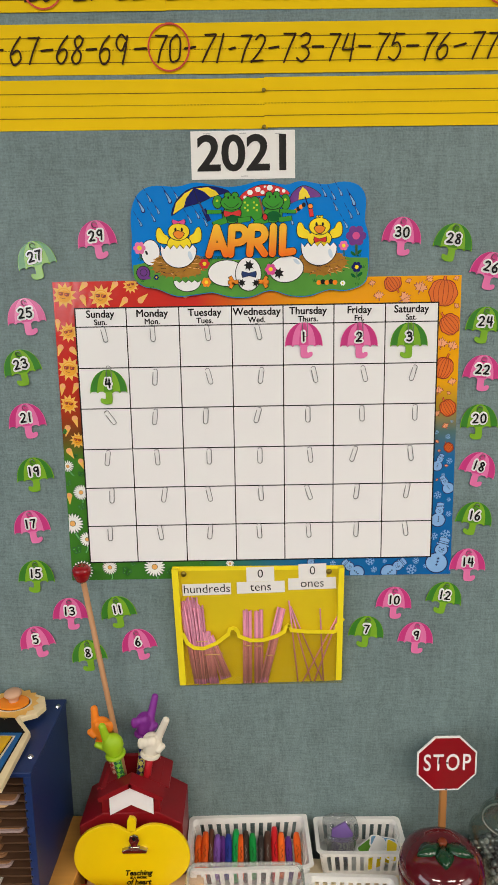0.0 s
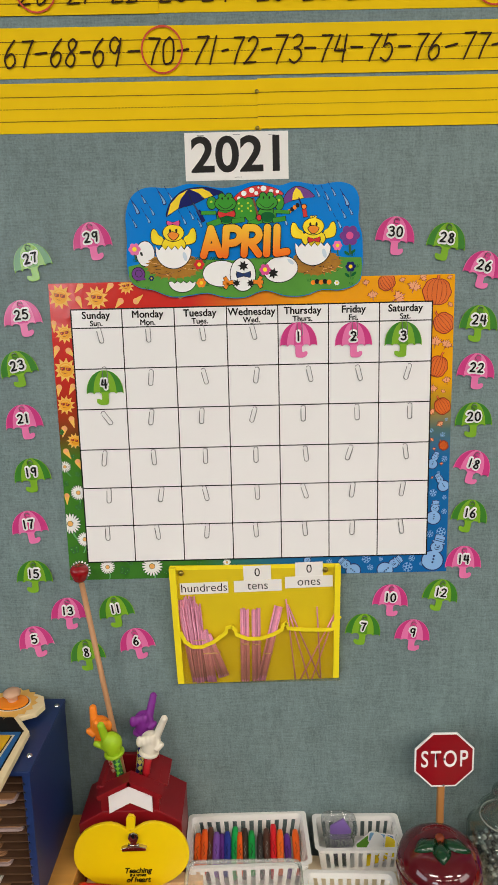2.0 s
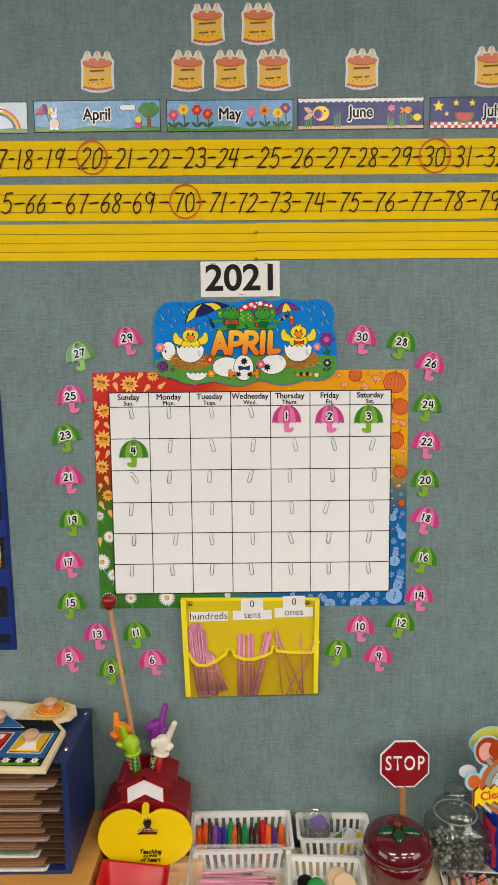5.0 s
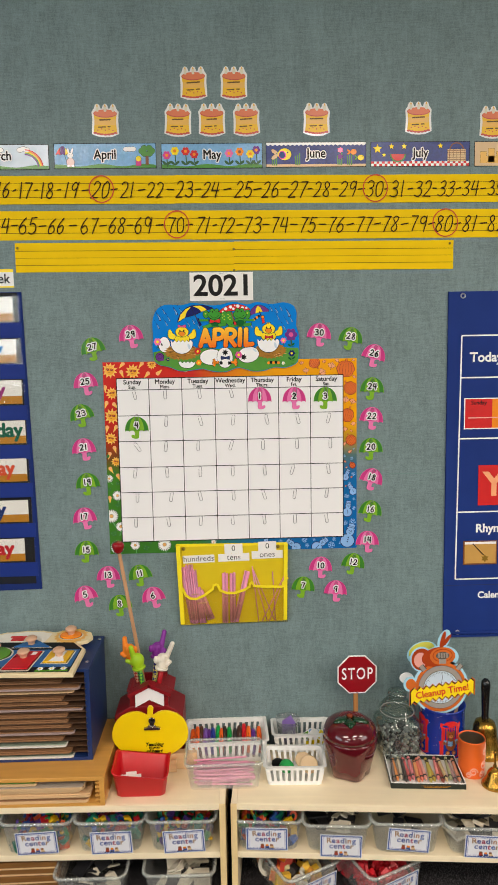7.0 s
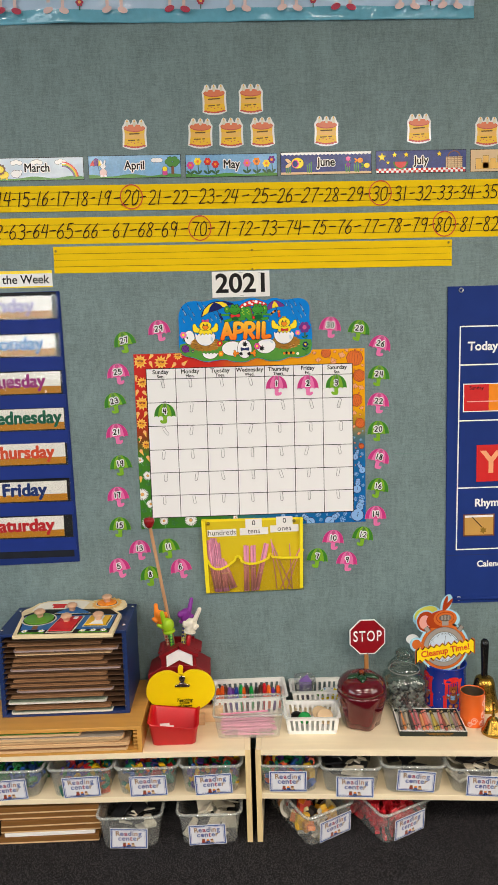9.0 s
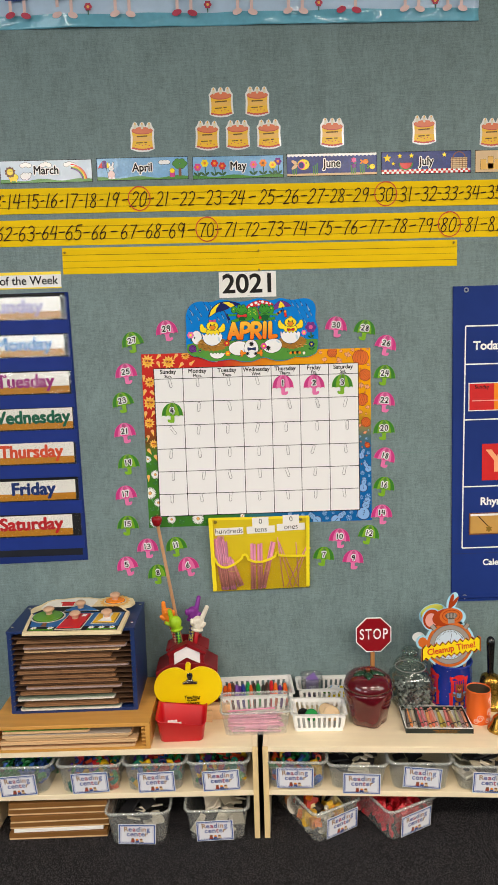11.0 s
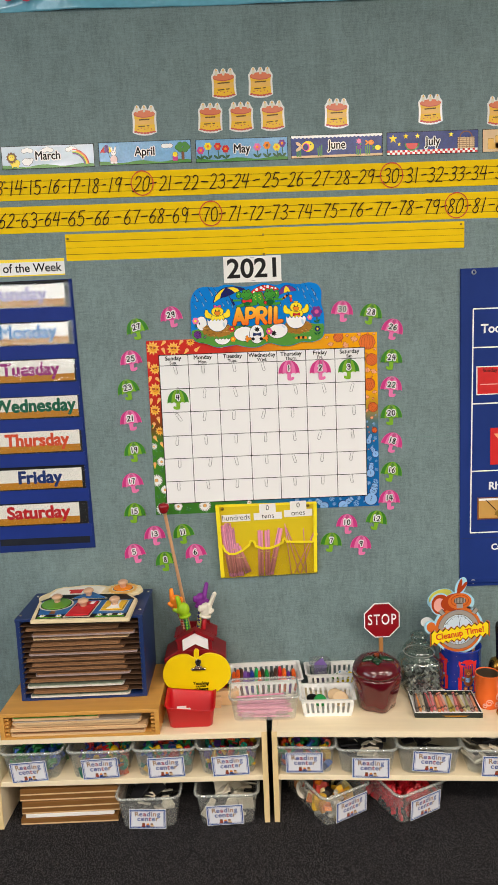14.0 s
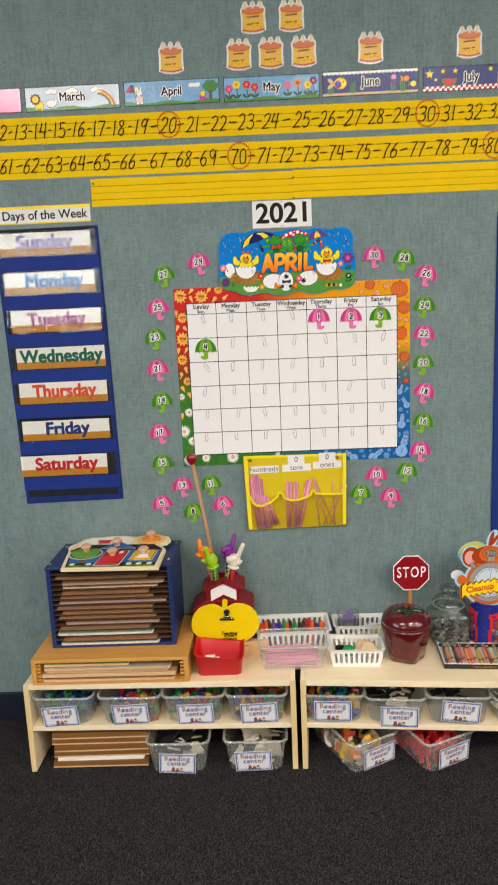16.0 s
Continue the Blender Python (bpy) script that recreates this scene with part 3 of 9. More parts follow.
ruled_strip(0.042, 0.651, 1.644, 1.722, 0.0, "blank yellow ruled strip pinned under the number line", "blank strips", 0.0014)


def strip_at(row, x):
    for s in row:
        w = max(v.co.x for v in s.children[0].data.vertices)
        if abs(x - s.location.x) <= w:
            return s
    return row[-1]


ONES = {10: -0.93, 11: -0.865, 12: -0.805, 13: -0.745, 14: -0.688, 15: -0.631, 16: -0.574, 17: -0.517, 18: -0.458, 19: -0.394, 20: -0.315, 21: -0.243, 22: -0.167, 23: -0.088, 24: -0.018, 25: 0.072, 26: 0.147, 27: 0.22, 28: 0.286, 29: 0.357, 30: 0.43, 31: 0.494, 32: 0.563, 33: 0.628, 34: 0.696, 35: 0.765}
TENS = {60: -0.87, 61: -0.795, 62: -0.722, 63: -0.656, 64: -0.587, 65: -0.515, 66: -0.437, 67: -0.35, 68: -0.275, 69: -0.204, 70: -0.115, 71: -0.042, 72: 0.023, 73: 0.094, 74: 0.167, 75: 0.247, 76: 0.324, 77: 0.402, 78: 0.474, 79: 0.553, 80: 0.625, 81: 0.697, 82: 0.77, 83: 0.845}
for row, places in ((row1, ONES), (row2, TENS)):
    for n, x in places.items():
        s = strip_at(row, x)
        written(s, str(n), x)
        if n + 1 in places:
            m = (x + places[n + 1]) / 2
            s = strip_at(row, m)
            half = max(0.004, min(0.009, (places[n + 1] - x - 0.056) / 2))
            me = bpy.data.meshes.new("handwritten_dash")
            vs, fs = [], []
            ribbon(vs, fs, [(m - s.location.x - half, hand.uniform(-0.003, 0.0)), (m - s.location.x + half, hand.uniform(-0.001, 0.002))], 0.0036, -0.0036)
            me.from_pydata(vs, [], fs)
            link_mesh("handwritten_dash", me, M_MARKER, s)
for row, x in ((row1, -0.315), (row1, 0.43), (row1, -0.93), (row2, -0.115), (row2, 0.625), (row2, -0.87)):
    s = strip_at(row, x)
    cx, rx, rz, ph = x - s.location.x + 0.002, hand.uniform(0.033, 0.036), hand.uniform(0.0335, 0.036), hand.uniform(60, 120)
    loop = [(cx + rx * (1 - 0.0012 * q) * math.cos(radians(ph + q * 15.6)), 0.001 + rz * (1 + 0.001 * q) * math.sin(radians(ph + q * 15.6))) for q in range(25)]
    vs, fs = [], []
    ribbon(vs, fs, loop, 0.0029, -0.0039)
    me = bpy.data.meshes.new("red_circle")
    me.from_pydata(vs, [], fs)
    link_mesh("red_circle", me, M_REDINK, s)

# pushpins on the strips
M_PIN = mat("brass_pin", "94813c", 0.35, metal=0.9)
for x, z in ((0.041, 1.701), (0.041, 1.644), (-0.546, 1.71), (0.64, 1.71), (-0.72, 1.88)):
    t = thing("pushpin", "small dull brass pushpin in a paper strip", "pushpin", x, WALL - 0.0025, z, group="pushpins")
    part("head", ball((0, -0.003, 0), 0.0037, u=10, v=6, s=(1, 0.6, 1)), M_PIN, t, smooth=True)

# year card
t = thing("year_card", "white laminated card with the black printed year", "card", 0.005, WALL, 1.6015)
sheet(rect(-0.0875, 0.0875, -0.0385, 0.0385), 0.001, M_PAPER, t, "card")
lettering("printed_year", "2021", 0.079, M_INK, t, 0.0045, 0.0, -0.0016, bold=0.0018, fit=0.15)
p = Print(t, -0.002)
for x, z in ((-0.06, 0.034), (0.0, 0.034), (0.06, 0.033), (0.002, -0.034)):
    p.add("staple", rect(x - 0.006, x + 0.006, z - 0.0004, z + 0.0004), M_STEEL)
p.done()


# ---- birthday cakes and month cards ----
M_CAKE, M_ICING, M_CAKEY = mat("cake_cream_print", "e8b65a", 0.3), mat("cake_coral_print", "dc7a55", 0.3), mat("cake_yellow_print", "ecbb2c", 0.3)
M_CAKERED = mat("cake_red_print", "c9584a", 0.3)
M_PEN = mat("brown_pen", "6a4a1c", 0.5)


def cake(x, z, rot=0.0):
    t = thing("birthday_cake_cutout", "laminated paper birthday cake with three candles and written lines", "paper cutout", x, WALL, z, group="birthday cakes", ry=rot)
    w = 0.036
    edge = [(-w, -0.037), (-w * 0.5, -0.0435), (0, -0.045), (w * 0.5, -0.0435), (w, -0.036), (w * 0.96, 0), (w, 0.02), (w * 0.86, 0.027)]
    for cx in (0.021, 0.0, -0.021):
        edge += [(cx + 0.009, 0.0285), (cx + 0.0055, 0.038), (cx, 0.041), (cx - 0.0055, 0.038), (cx - 0.009, 0.0285)]
    edge += [(-w * 0.86, 0.027), (-w, 0.02), (-w * 0.96, 0)]
    sheet(edge, 0.0008, M_GLOSSPAPER, t, "card")
    p = Print(t, -0.001)
    p.add("body_print", [(-0.031, -0.032), (-0.0165, -0.0375), (0, -0.039), (0.0165, -0.0375), (0.031, -0.032), (0.0285, -0.006), (0.0305, 0.016), (-0.0305, 0.016), (-0.0285, -0.006)], M_CAKEY, 0)
    p.add("filling_print", [(-0.0292, -0.014), (0.0292, -0.014), (0.0288, 0.0015), (0.0, -0.0015), (-0.0288, 0.0015)], M_CAKE, 1)
    p.add("icing_edge_print", oval(0, 0.0155, 0.0315, 0.0105), M_CAKERED, 2)
    p.add("icing_print", oval(0, 0.0165, 0.0302, 0.0092), M_ICING, 3)
    p.many("trim_print", [oval(-0.027 + 0.009 * k, -0.034 - 0.0042 * math.cos((k - 3) * 0.5), 0.0055, 0.0026) for k in range(7)], M_CAKERED, 1)
    for cx in (-0.021, 0.0, 0.021):
        p.add("candle_print", rounded(cx - 0.0036, cx + 0.0036, 0.02, 0.034, 0.003, 3), mat("cake_candle_print", "ddd6bf", 0.3), 4)
        p.add("flame_print", [(cx - 0.0028, 0.033), (cx + 0.0028, 0.033), (cx + 0.001, 0.0385), (cx, 0.0395), (cx - 0.001, 0.0385)], M_CAKE, 5)
    # unreadable writing as bars
    q = hand.uniform(0.8, 1.1)
    p.add("written_bar", bar(-0.017 * q, -0.001, 0.016 * q, 0.0005, 0.0036), M_PEN, 3)
    p.add("written_bar", bar(-0.019, -0.0195, 0.001, -0.0185, 0.003), M_PEN, 3)
    p.add("written_bar", bar(0.006, -0.018, 0.015 * q, -0.0175, 0.003), M_PEN, 3)
    for k in range(5):
        p.add("dot_print", oval(-0.02 + k * 0.01, -0.027 + 0.003 * (k % 2), 0.0016), M_CAKERED, 3)
    p.done()


for x, z, r in ((-0.296, 2.043, 1), (-0.058, 2.137, -1), (0.05, 2.137, 0.5), (-0.102, 2.043, 2), (-0.011, 2.043, 0), (0.082, 2.043, -1), (0.272, 2.043, 1), (0.55, 2.045, -0.5), (0.755, 2.033, 1)):
    cake(x, z, r)

M_SKY, M_SKYD, M_MEADOW = mat("sky_blue_print", "7fb0d8", 0.12, var=0.2, scale=160, bump=0.5, bscale=120), mat("night_blue_print", "26397a", 0.3, var=0.4, scale=160, bump=0.2, bscale=160), mat("meadow_print", "4d8d3c", 0.25)
M_PALE = mat("pale_blue_print", "c9d9e6", 0.12, bump=0.4, bscale=120)
M_SAND = mat("sand_print", "d9b98e", 0.3)
M_RED, M_YEL, M_ORA, M_PUR, M_BRN = mat("red_print", "cf2b2b", 0.25), mat("yellow_print", "f4d822", 0.25), mat("orange_print", "ee8a1e", 0.25), mat("purple_print", "6c2f86", 0.25), mat("brown_print", "7b4a22", 0.3)
M_WHITE = mat("white_print", "f3f3f2", 0.25, var=0.01)
M_DKGRN = mat("dark_green_print", "24562b", 0.3)


def flower(p, cx, cz, r, petal, centre, layer, n=6, stem=None):
    if stem:
        p.add("stem_print", bar(cx, cz, cx + stem[0], cz + stem[1], r * 0.25), M_DKGRN, layer)
    p.key = ("flower", cx, cz)
    for k in range(n):
        a = 2 * math.pi * k / n
        p.add("flower_print", oval(cx + 0.62 * r * math.cos(a), cz + 0.62 * r * math.sin(a), r * 0.42, r * 0.42, n=10), petal, layer + 1)
    p.add("flower_centre_print", oval(cx, cz, r * 0.38, n=12), centre, layer + 2)
    p.key = None


M_PINKPALE = mat("blush_print", "e6c9c4", 0.2)


def inkp(p, name, pts, c, layer):
    """A figure of a picture card with a thin dark outline round it."""
    cx, cz = sum(q[0] for q in pts) / len(pts), sum(q[1] for q in pts) / len(pts)
    wide = []
    for x, z in pts:
        d = math.hypot(x - cx, z - cz) or 1
        wide.append((x + (x - cx) / d * 0.0008, z + (z - cz) / d * 0.0008))
    p.add("ink_outline_print", wide, M_INK, layer - 0.9)
    p.add(name, pts, c, layer)


def month_card(x, z, word, scene_kind, half=0.137):
    t = thing("month_card", "laminated month name card with " + {"rain": "lion, cloud and rainbow shapes", "spring": "umbrella, cloud and tree pictures", "garden": "a row of garden flowers", "sea": "an undersea picture", "picnic": "stars, watermelon and a picnic basket", "sandcastle": "a sandcastle picture", "hearts": "a pink picture"}[scene_kind], "card", x, WALL, z, group="month cards")
    h = 0.033
    sheet(rect(-half, half, -h, h), 0.0009, M_INK, t, "card")
    p = Print(t, -0.0011)
    e = 0.0015
    ground = {"rain": M_PALE, "spring": M_SKY, "garden": M_SKY, "sea": M_SKYD, "picnic": M_SKYD, "sandcastle": M_SAND, "hearts": M_PINKL}[scene_kind]
    p.add("background_print", rect(-half + e, half - e, -h + e, h - e), ground, 0)
    if scene_kind in ("rain", "spring", "garden"):
        hills = [(-half + e, -h + e), (half - e, -h + e)] + [(half - e - (2 * half - 2 * e) * k / 16, -h + 0.009 + 0.003 * math.sin(k * 0.9)) for k in range(17)]
        p.add("grass_print", hills, M_MEADOW, 1)
    if scene_kind == "rain":
        inkp(p, "figure_print", oval(-0.098, -0.015, 0.014, 0.011), M_YEL, 2)
        inkp(p, "figure_print", star(-0.107, 0.0, 0.016, 0.0125, 10), M_BRN, 3)
        inkp(p, "figure_print", oval(-0.107, 0.0, 0.0095, n=16), M_YEL, 4)
        for q in (-1, 1):
            p.add("eye_dot_print", oval(-0.107 + q * 0.003, 0.002, 0.0011, n=6), M_INK, 6)
            inkp(p, "figure_print", rect(-0.098 + q * 0.008 - 0.002, -0.098 + q * 0.008 + 0.002, -0.029, -0.02), M_YEL, 2)
        for q in range(6):
            inkp(p, "figure_print", oval(-0.062 + 0.009 * math.cos(q), -0.013 + 0.005 * math.sin(q), 0.0065, 0.006, n=10), M_WHITE, 2)
        inkp(p, "figure_print", oval(-0.048, -0.007, 0.0045, n=10), M_WHITE, 3)
        for cx in (-0.06, 0.0, 0.07):
            for k in (-1, 0, 1):
                inkp(p, "cloud_print", oval(cx + k * 0.009, 0.018 + (0.003 if k == 0 else 0), 0.008, 0.006), M_WHITE, 2)
        for k, c in enumerate((M_RED, M_ORA, M_YEL, M_MEADOW, M_PUR)):
            r = 0.05 - k * 0.003
            a, b = oval(0.072, -0.03, r, r, n=14, a0=8, a1=88), oval(0.072, -0.03, r - 0.003, r - 0.003, n=14, a0=8, a1=88)
            p.add("rainbow_print", a + b[::-1], c, 2)
    if scene_kind == "spring":
        dome = oval(-0.118, 0.006, 0.018, 0.018, n=14, a0=0, a1=180)
        for q, c in ((0, M_RED), (1, M_PUR), (2, M_YEL)):
            inkp(p, "umbrella_print", [(-0.132 + 0.0127 * (q + 1), 0.003), (-0.132 + 0.0127 * q + 0.0063, 0.0055), (-0.132 + 0.0127 * q, 0.003)] + [(-0.132 + 0.0127 * (q + u), 0.004 + 0.021 * math.sin(math.pi * (q + u) / 3)) for u in (0.1, 0.3, 0.5, 0.7, 0.9)], c, 2)
        p.add("umbrella_pole_line", bar(-0.113, 0.022, -0.104, -0.012, 0.0012), M_INK, 2)
        inkp(p, "figure_print", oval(-0.093, -0.016, 0.0105, 0.0115), M_PINKPALE, 3)
        for q in (-1, 1):
            inkp(p, "figure_print", oval(-0.093 + q * 0.0048, 0.013, 0.0026, 0.0075, -q * 14, 12), M_WHITE, 3)
            inkp(p, "figure_print", oval(-0.093 + q * 0.006, -0.0255, 0.0045, 0.003, 0, 10), M_WHITE, 4)
        inkp(p, "figure_print", oval(-0.093, 0.002, 0.0078, 0.0068), M_WHITE, 4)
        for q in (-1, 1):
            p.add("eye_dot_print", oval(-0.093 + q * 0.0026, 0.0035, 0.001, n=6), M_INK, 6)
        for k in (-1, 0, 1):
            inkp(p, "cloud_print", oval(0.066 + k * 0.009, 0.017, 0.008, 0.006), M_WHITE, 2)
        inkp(p, "tree_print", rect(0.108, 0.116, -0.024, 0.006), M_BRN, 2)
        for k in range(6):
            inkp(p, "tree_print", oval(0.112 + 0.0135 * math.cos(k * 1.05), 0.012 + 0.008 * math.sin(k * 1.05), 0.0085, 0.0075, n=14), M_MEADOW, 3)
        inkp(p, "pot_print", rect(0.082, 0.096, -0.026, -0.012), M_PINK, 2)
        inkp(p, "pot_print", oval(0.089, -0.008, 0.007), M_YEL, 2)
    if scene_kind == "garden":
        for cx, cz, c in ((-0.122, 0.002, M_PINK), (-0.1, 0.013, M_YEL), (-0.071, 0.012, M_RED), (-0.048, 0.004, M_RED), (0.046, 0.006, M_PINKL), (0.075, 0.01, M_ORA), (0.104, 0.004, M_YEL), (0.12, 0.014, M_PUR)):
            flower(p, cx, cz, 0.011, c, M_ORA if c is not M_ORA else M_BRN, 2, stem=(0.002, -0.03))
            p.add("leaf_print", oval(cx + 0.006, -0.018, 0.008, 0.0035, 40, n=10), M_DKGRN, 2)
            p.add("leaf_print", oval(cx - 0.006, -0.018, 0.008, 0.0035, -40, n=10), M_DKGRN, 2)
    if scene_kind == "sea":
        top = [(-half + e, h - e), (half - e, h - e)] + [(half - e - k * (2 * half - 2 * e) / 46, h - 0.007 - 0.003 * (k % 2)) for k in range(47)]
        p.add("waterline_print", top, M_WHITE, 1)
        p.add("sea_floor_print", rect(-half + e, half - e, -h + e, -h + 0.008), M_SAND, 1)
        for cx, cz, r, c, tail in ((-0.086, 0.001, 0.018, M_YEL, M_SAND), (0.102, 0.006, 0.0085, M_ORA, M_ORA), (0.122, -0.009, 0.0085, M_YEL, M_MEADOW)):
            for q in (-1, 1):
                inkp(p, "tail_print", oval(cx - r * 1.5, cz + q * r * 0.35, r * 0.6, r * 0.28, -q * 35, 12), tail, 2)
            inkp(p, "fish_print", oval(cx, cz, r, r * 0.85), c, 3)
            p.add("eye_dot_print", oval(cx + r * 0.45, cz + r * 0.25, r * 0.12, n=8), M_INK, 5)
        inkp(p, "fish_scale_print", oval(-0.092, -0.001, 0.0105, 0.0115, 0, 18), M_PINK, 4)
        inkp(p, "fish_scale_print", oval(-0.093, -0.001, 0.007, 0.008, 0, 16), M_SKYD, 5)
        for cz, c in ((0.011, M_PINK), (-0.006, M_PUR)):
            inkp(p, "starfish_print", star(0.066, cz, 0.009, 0.0055, 6), c, 3)
        for cx in (-0.055, -0.118, 0.06, 0.087):
            for k in range(3):
                p.add("weed_print", bar(cx + k * 0.005, -0.028, cx + k * 0.006 - 0.002, -0.004 + 0.004 * k, 0.003), M_MEADOW, 2)
    if scene_kind == "picnic":
        for k in range(36):
            p.add("cloth_print", rect(-half + e + k * 0.0075, -half + e + k * 0.0075 + 0.0075, -h + e, -h + 0.008), M_RED if k % 2 else M_WHITE, 1)
            p.add("cloth_print", rect(-half + e + k * 0.0075, -half + e + k * 0.0075 + 0.0075, -h + 0.008, -h + 0.014), M_WHITE if k % 2 else M_RED, 1)
        for cx, cz, r in ((-0.118, 0.014, 0.013), (-0.08, 0.02, 0.008), (-0.045, 0.02, 0.008), (0.055, 0.021, 0.008), (-0.1, -0.002, 0.006)):
            inkp(p, "star_print", star(cx, cz, r, r * 0.45, 5), M_YEL, 2)
        inkp(p, "melon_print", oval(-0.062, 0.0, 0.022, 0.022, n=16, a0=180, a1=360), M_MEADOW, 2)
        inkp(p, "melon_print", oval(-0.062, 0.0, 0.018, 0.018, n=16, a0=180, a1=360), M_RED, 3)
        inkp(p, "basket_print", rect(0.075, 0.125, -0.02, 0.012), M_SAND, 2)
        for k in range(5):
            p.add("basket_weave_print", rect(0.075, 0.125, -0.016 + k * 0.006, -0.0148 + k * 0.006), M_BRN, 3)
            p.add("basket_weave_print", rect(0.08 + k * 0.01, 0.0812 + k * 0.01, -0.02, 0.012), M_BRN, 3)
        p.many("basket_handle_print", ring2(0.1, 0.01, 0.02, 0.003)[:20], M_BRN, 2)
    if scene_kind == "sandcastle":
        for k in range(4):
            inkp(p, "castle_print", rect(-0.12 + k * 0.022, -0.103 + k * 0.022, -0.022, 0.006 + 0.008 * (k % 2)), M_CAKE, 2)
        inkp(p, "castle_print", rect(-0.12, -0.037, -0.024, -0.006), M_CAKE, 2)
    if word:
        lettering("printed_word_outline", word, 0.034, M_WHITE, t, 0.0, 0.002, -0.0028, bold=0.0036, wide=0.88)
        lettering("printed_word", word, 0.034, M_INK, t, 0.0, 0.002, -0.0034, bold=0.0007, wide=0.88)
    p.done()


for x, w, k in ((-0.873, "", "hearts"), (-0.587, "March", "rain"), (-0.3, "April", "spring"), (-0.013, "May", "garden"), (0.27, "June", "sea"), (0.556, "July", "picnic"), (0.842, "", "sandcastle")):
    month_card(x, 1.949 + rng.uniform(-0.001, 0.002), w, k)

# ---- glossy banner along the top ----
t = thing("wall_banner", "glossy blue laminated banner with a winter picture strip", "banner", -0.55, WALL, 2.47)
M_BANSKY, M_BANICE, M_BANROSE = mat("banner_sky_print", "b3c9e0", 0.06, bump=0.5, bscale=30), mat("banner_ice_print", "6aa9be", 0.06, var=0.12, scale=60, bump=0.6, bscale=30), mat("banner_rose_print", "b4475a", 0.1)
M_BANSKIN = mat("banner_pale_rose_print", "dfc0bb", 0.1)
# the plastic film waves a little
bm = bmesh.new()
NX = 150
ZS = (-0.122, -0.117, -0.112, -0.107, -0.102, -0.097, -0.092, -0.087, -0.08, -0.07, -0.055, -0.04, -0.01, 0.05, 0.12)
cols = []
for i in range(NX + 1):
    x = -1.25 + (0.711 + 0.55 + 1.25) * i / NX
    col = []
    for z in ZS:
        low = max(0.0, (0.02 - z) / 0.142)
        yy = -0.005 - 0.003 * math.sin(x * 9.0) - 0.002 * math.sin(x * 23 + 1) - low * (0.0045 * math.sin(x * 17 + z * 55) * math.sin(x * 5.3 + 0.6) + 0.0012 * math.sin(x * 47 - z * 90)) - (0.0062 + 0.0022 * math.sin(x * 11 + 0.5)) * math.exp(-((z + 0.07) / 0.034) ** 2)
        col.append(bm.verts.new((x, min(yy, -0.0008), z)))
    cols.append(col)
for a, c in zip(cols, cols[1:]):
    for k in range(len(ZS) - 1):
        f = bm.faces.new((a[k], c[k], c[k + 1], a[k + 1]))
        f.material_index = 1 if k < 7 else 0
ban = part("film", bm, M_BANSKY, t, smooth=True)
ban.data.materials.append(M_BANICE)
sol = ban.modifiers.new("thickness", 'SOLIDIFY')
sol.thickness, sol.offset = 0.0006, -1
p = Print(t, -0.0165)
for k in range(15):
    x = -1.1 + k * 0.163 + rng.uniform(-0.02, 0.02)
    c = (M_BANROSE, M_GLOSSPAPER, M_SKYD, M_BANROSE)[k % 4]
    p.add("shoe_print", oval(x, -0.09, 0.0145, 0.0085, 20), M_BANSKIN if k % 3 else M_BANROSE, 1)
    p.add("shoe_print", oval(x + 0.045, -0.092, 0.0145, 0.0085, -15), M_BANSKIN if k % 3 else M_BANROSE, 1)
    p.add("stocking_print", rect(x - 0.003, x + 0.006, -0.087, -0.045), M_BANSKIN, 0)
    p.add("stocking_print", rect(x + 0.037, x + 0.046, -0.087, -0.045), M_BANSKIN, 0)
    p.add("coat_print", [(x - 0.012, -0.05), (x + 0.054, -0.05), (x + 0.042, 0.02), (x - 0.002, 0.02)], c, 1)
    if k % 2:
        flower(p, x + 0.09, -0.07, 0.011, M_BANROSE, M_CAKE, 1, stem=(0, -0.022))
p.done()


# ---- umbrella number cut-outs ----
def umbrella_outline(w, flip):
    h = w * 0.64
    pts = [(-w / 2, 0.0)]
    pts += [(-w / 2 * math.cos(a), h * math.sin(a) ** 0.9) for a in [radians(6 + 168 * k / 24) for k in range(25)]]
    pts.append((w / 2, 0.0))
    s = w / 5
    for k in range(5):
        x0 = w / 2 - k * s
        if k == 2:
            hx = w * 0.09
            hook = [(hx, 0.001), (hx, -w * 0.16), (hx + w * 0.04, -w * 0.215), (hx + w * 0.11, -w * 0.185), (hx + w * 0.175, -w * 0.2), (hx + w * 0.17, -w * 0.32), (hx + w * 0.05, -w * 0.405), (-hx * 0.6, -w * 0.395), (-hx * 1.1, -w * 0.3), (-hx, -w * 0.16), (-hx, 0.001)]
            if flip < 0:
                hook = [(-u, v) for u, v in hook[::-1]]
            pts += smooth_line([(u * (0.86 if v < -w * 0.17 else 1), v * 0.74) for u, v in hook], 3)
        else:
            pts += [(x0 - s * 0.25, s * 0.22), (x0 - s * 0.5, s * 0.3), (x0 - s * 0.75, s * 0.22)]
        if k < 4:
            pts.append((x0 - s, 0.0))
    return pts


def wedge(w, f0, f1):
    """One gore of the canopy between two fractions of its width."""
    h = w * 0.64
    out = []
    for k in range(13):
        z = 0.003 + (h - 0.004) * k / 12
        out.append((f0 * w / 2 * math.sqrt(max(0.0, 1 - (z / h) ** 2.2)), z))
    back = [(f1 * w / 2 * math.sqrt(max(0.0, 1 - (z / h) ** 2.2)), z) for _, z in out]
    return out + back[::-1]


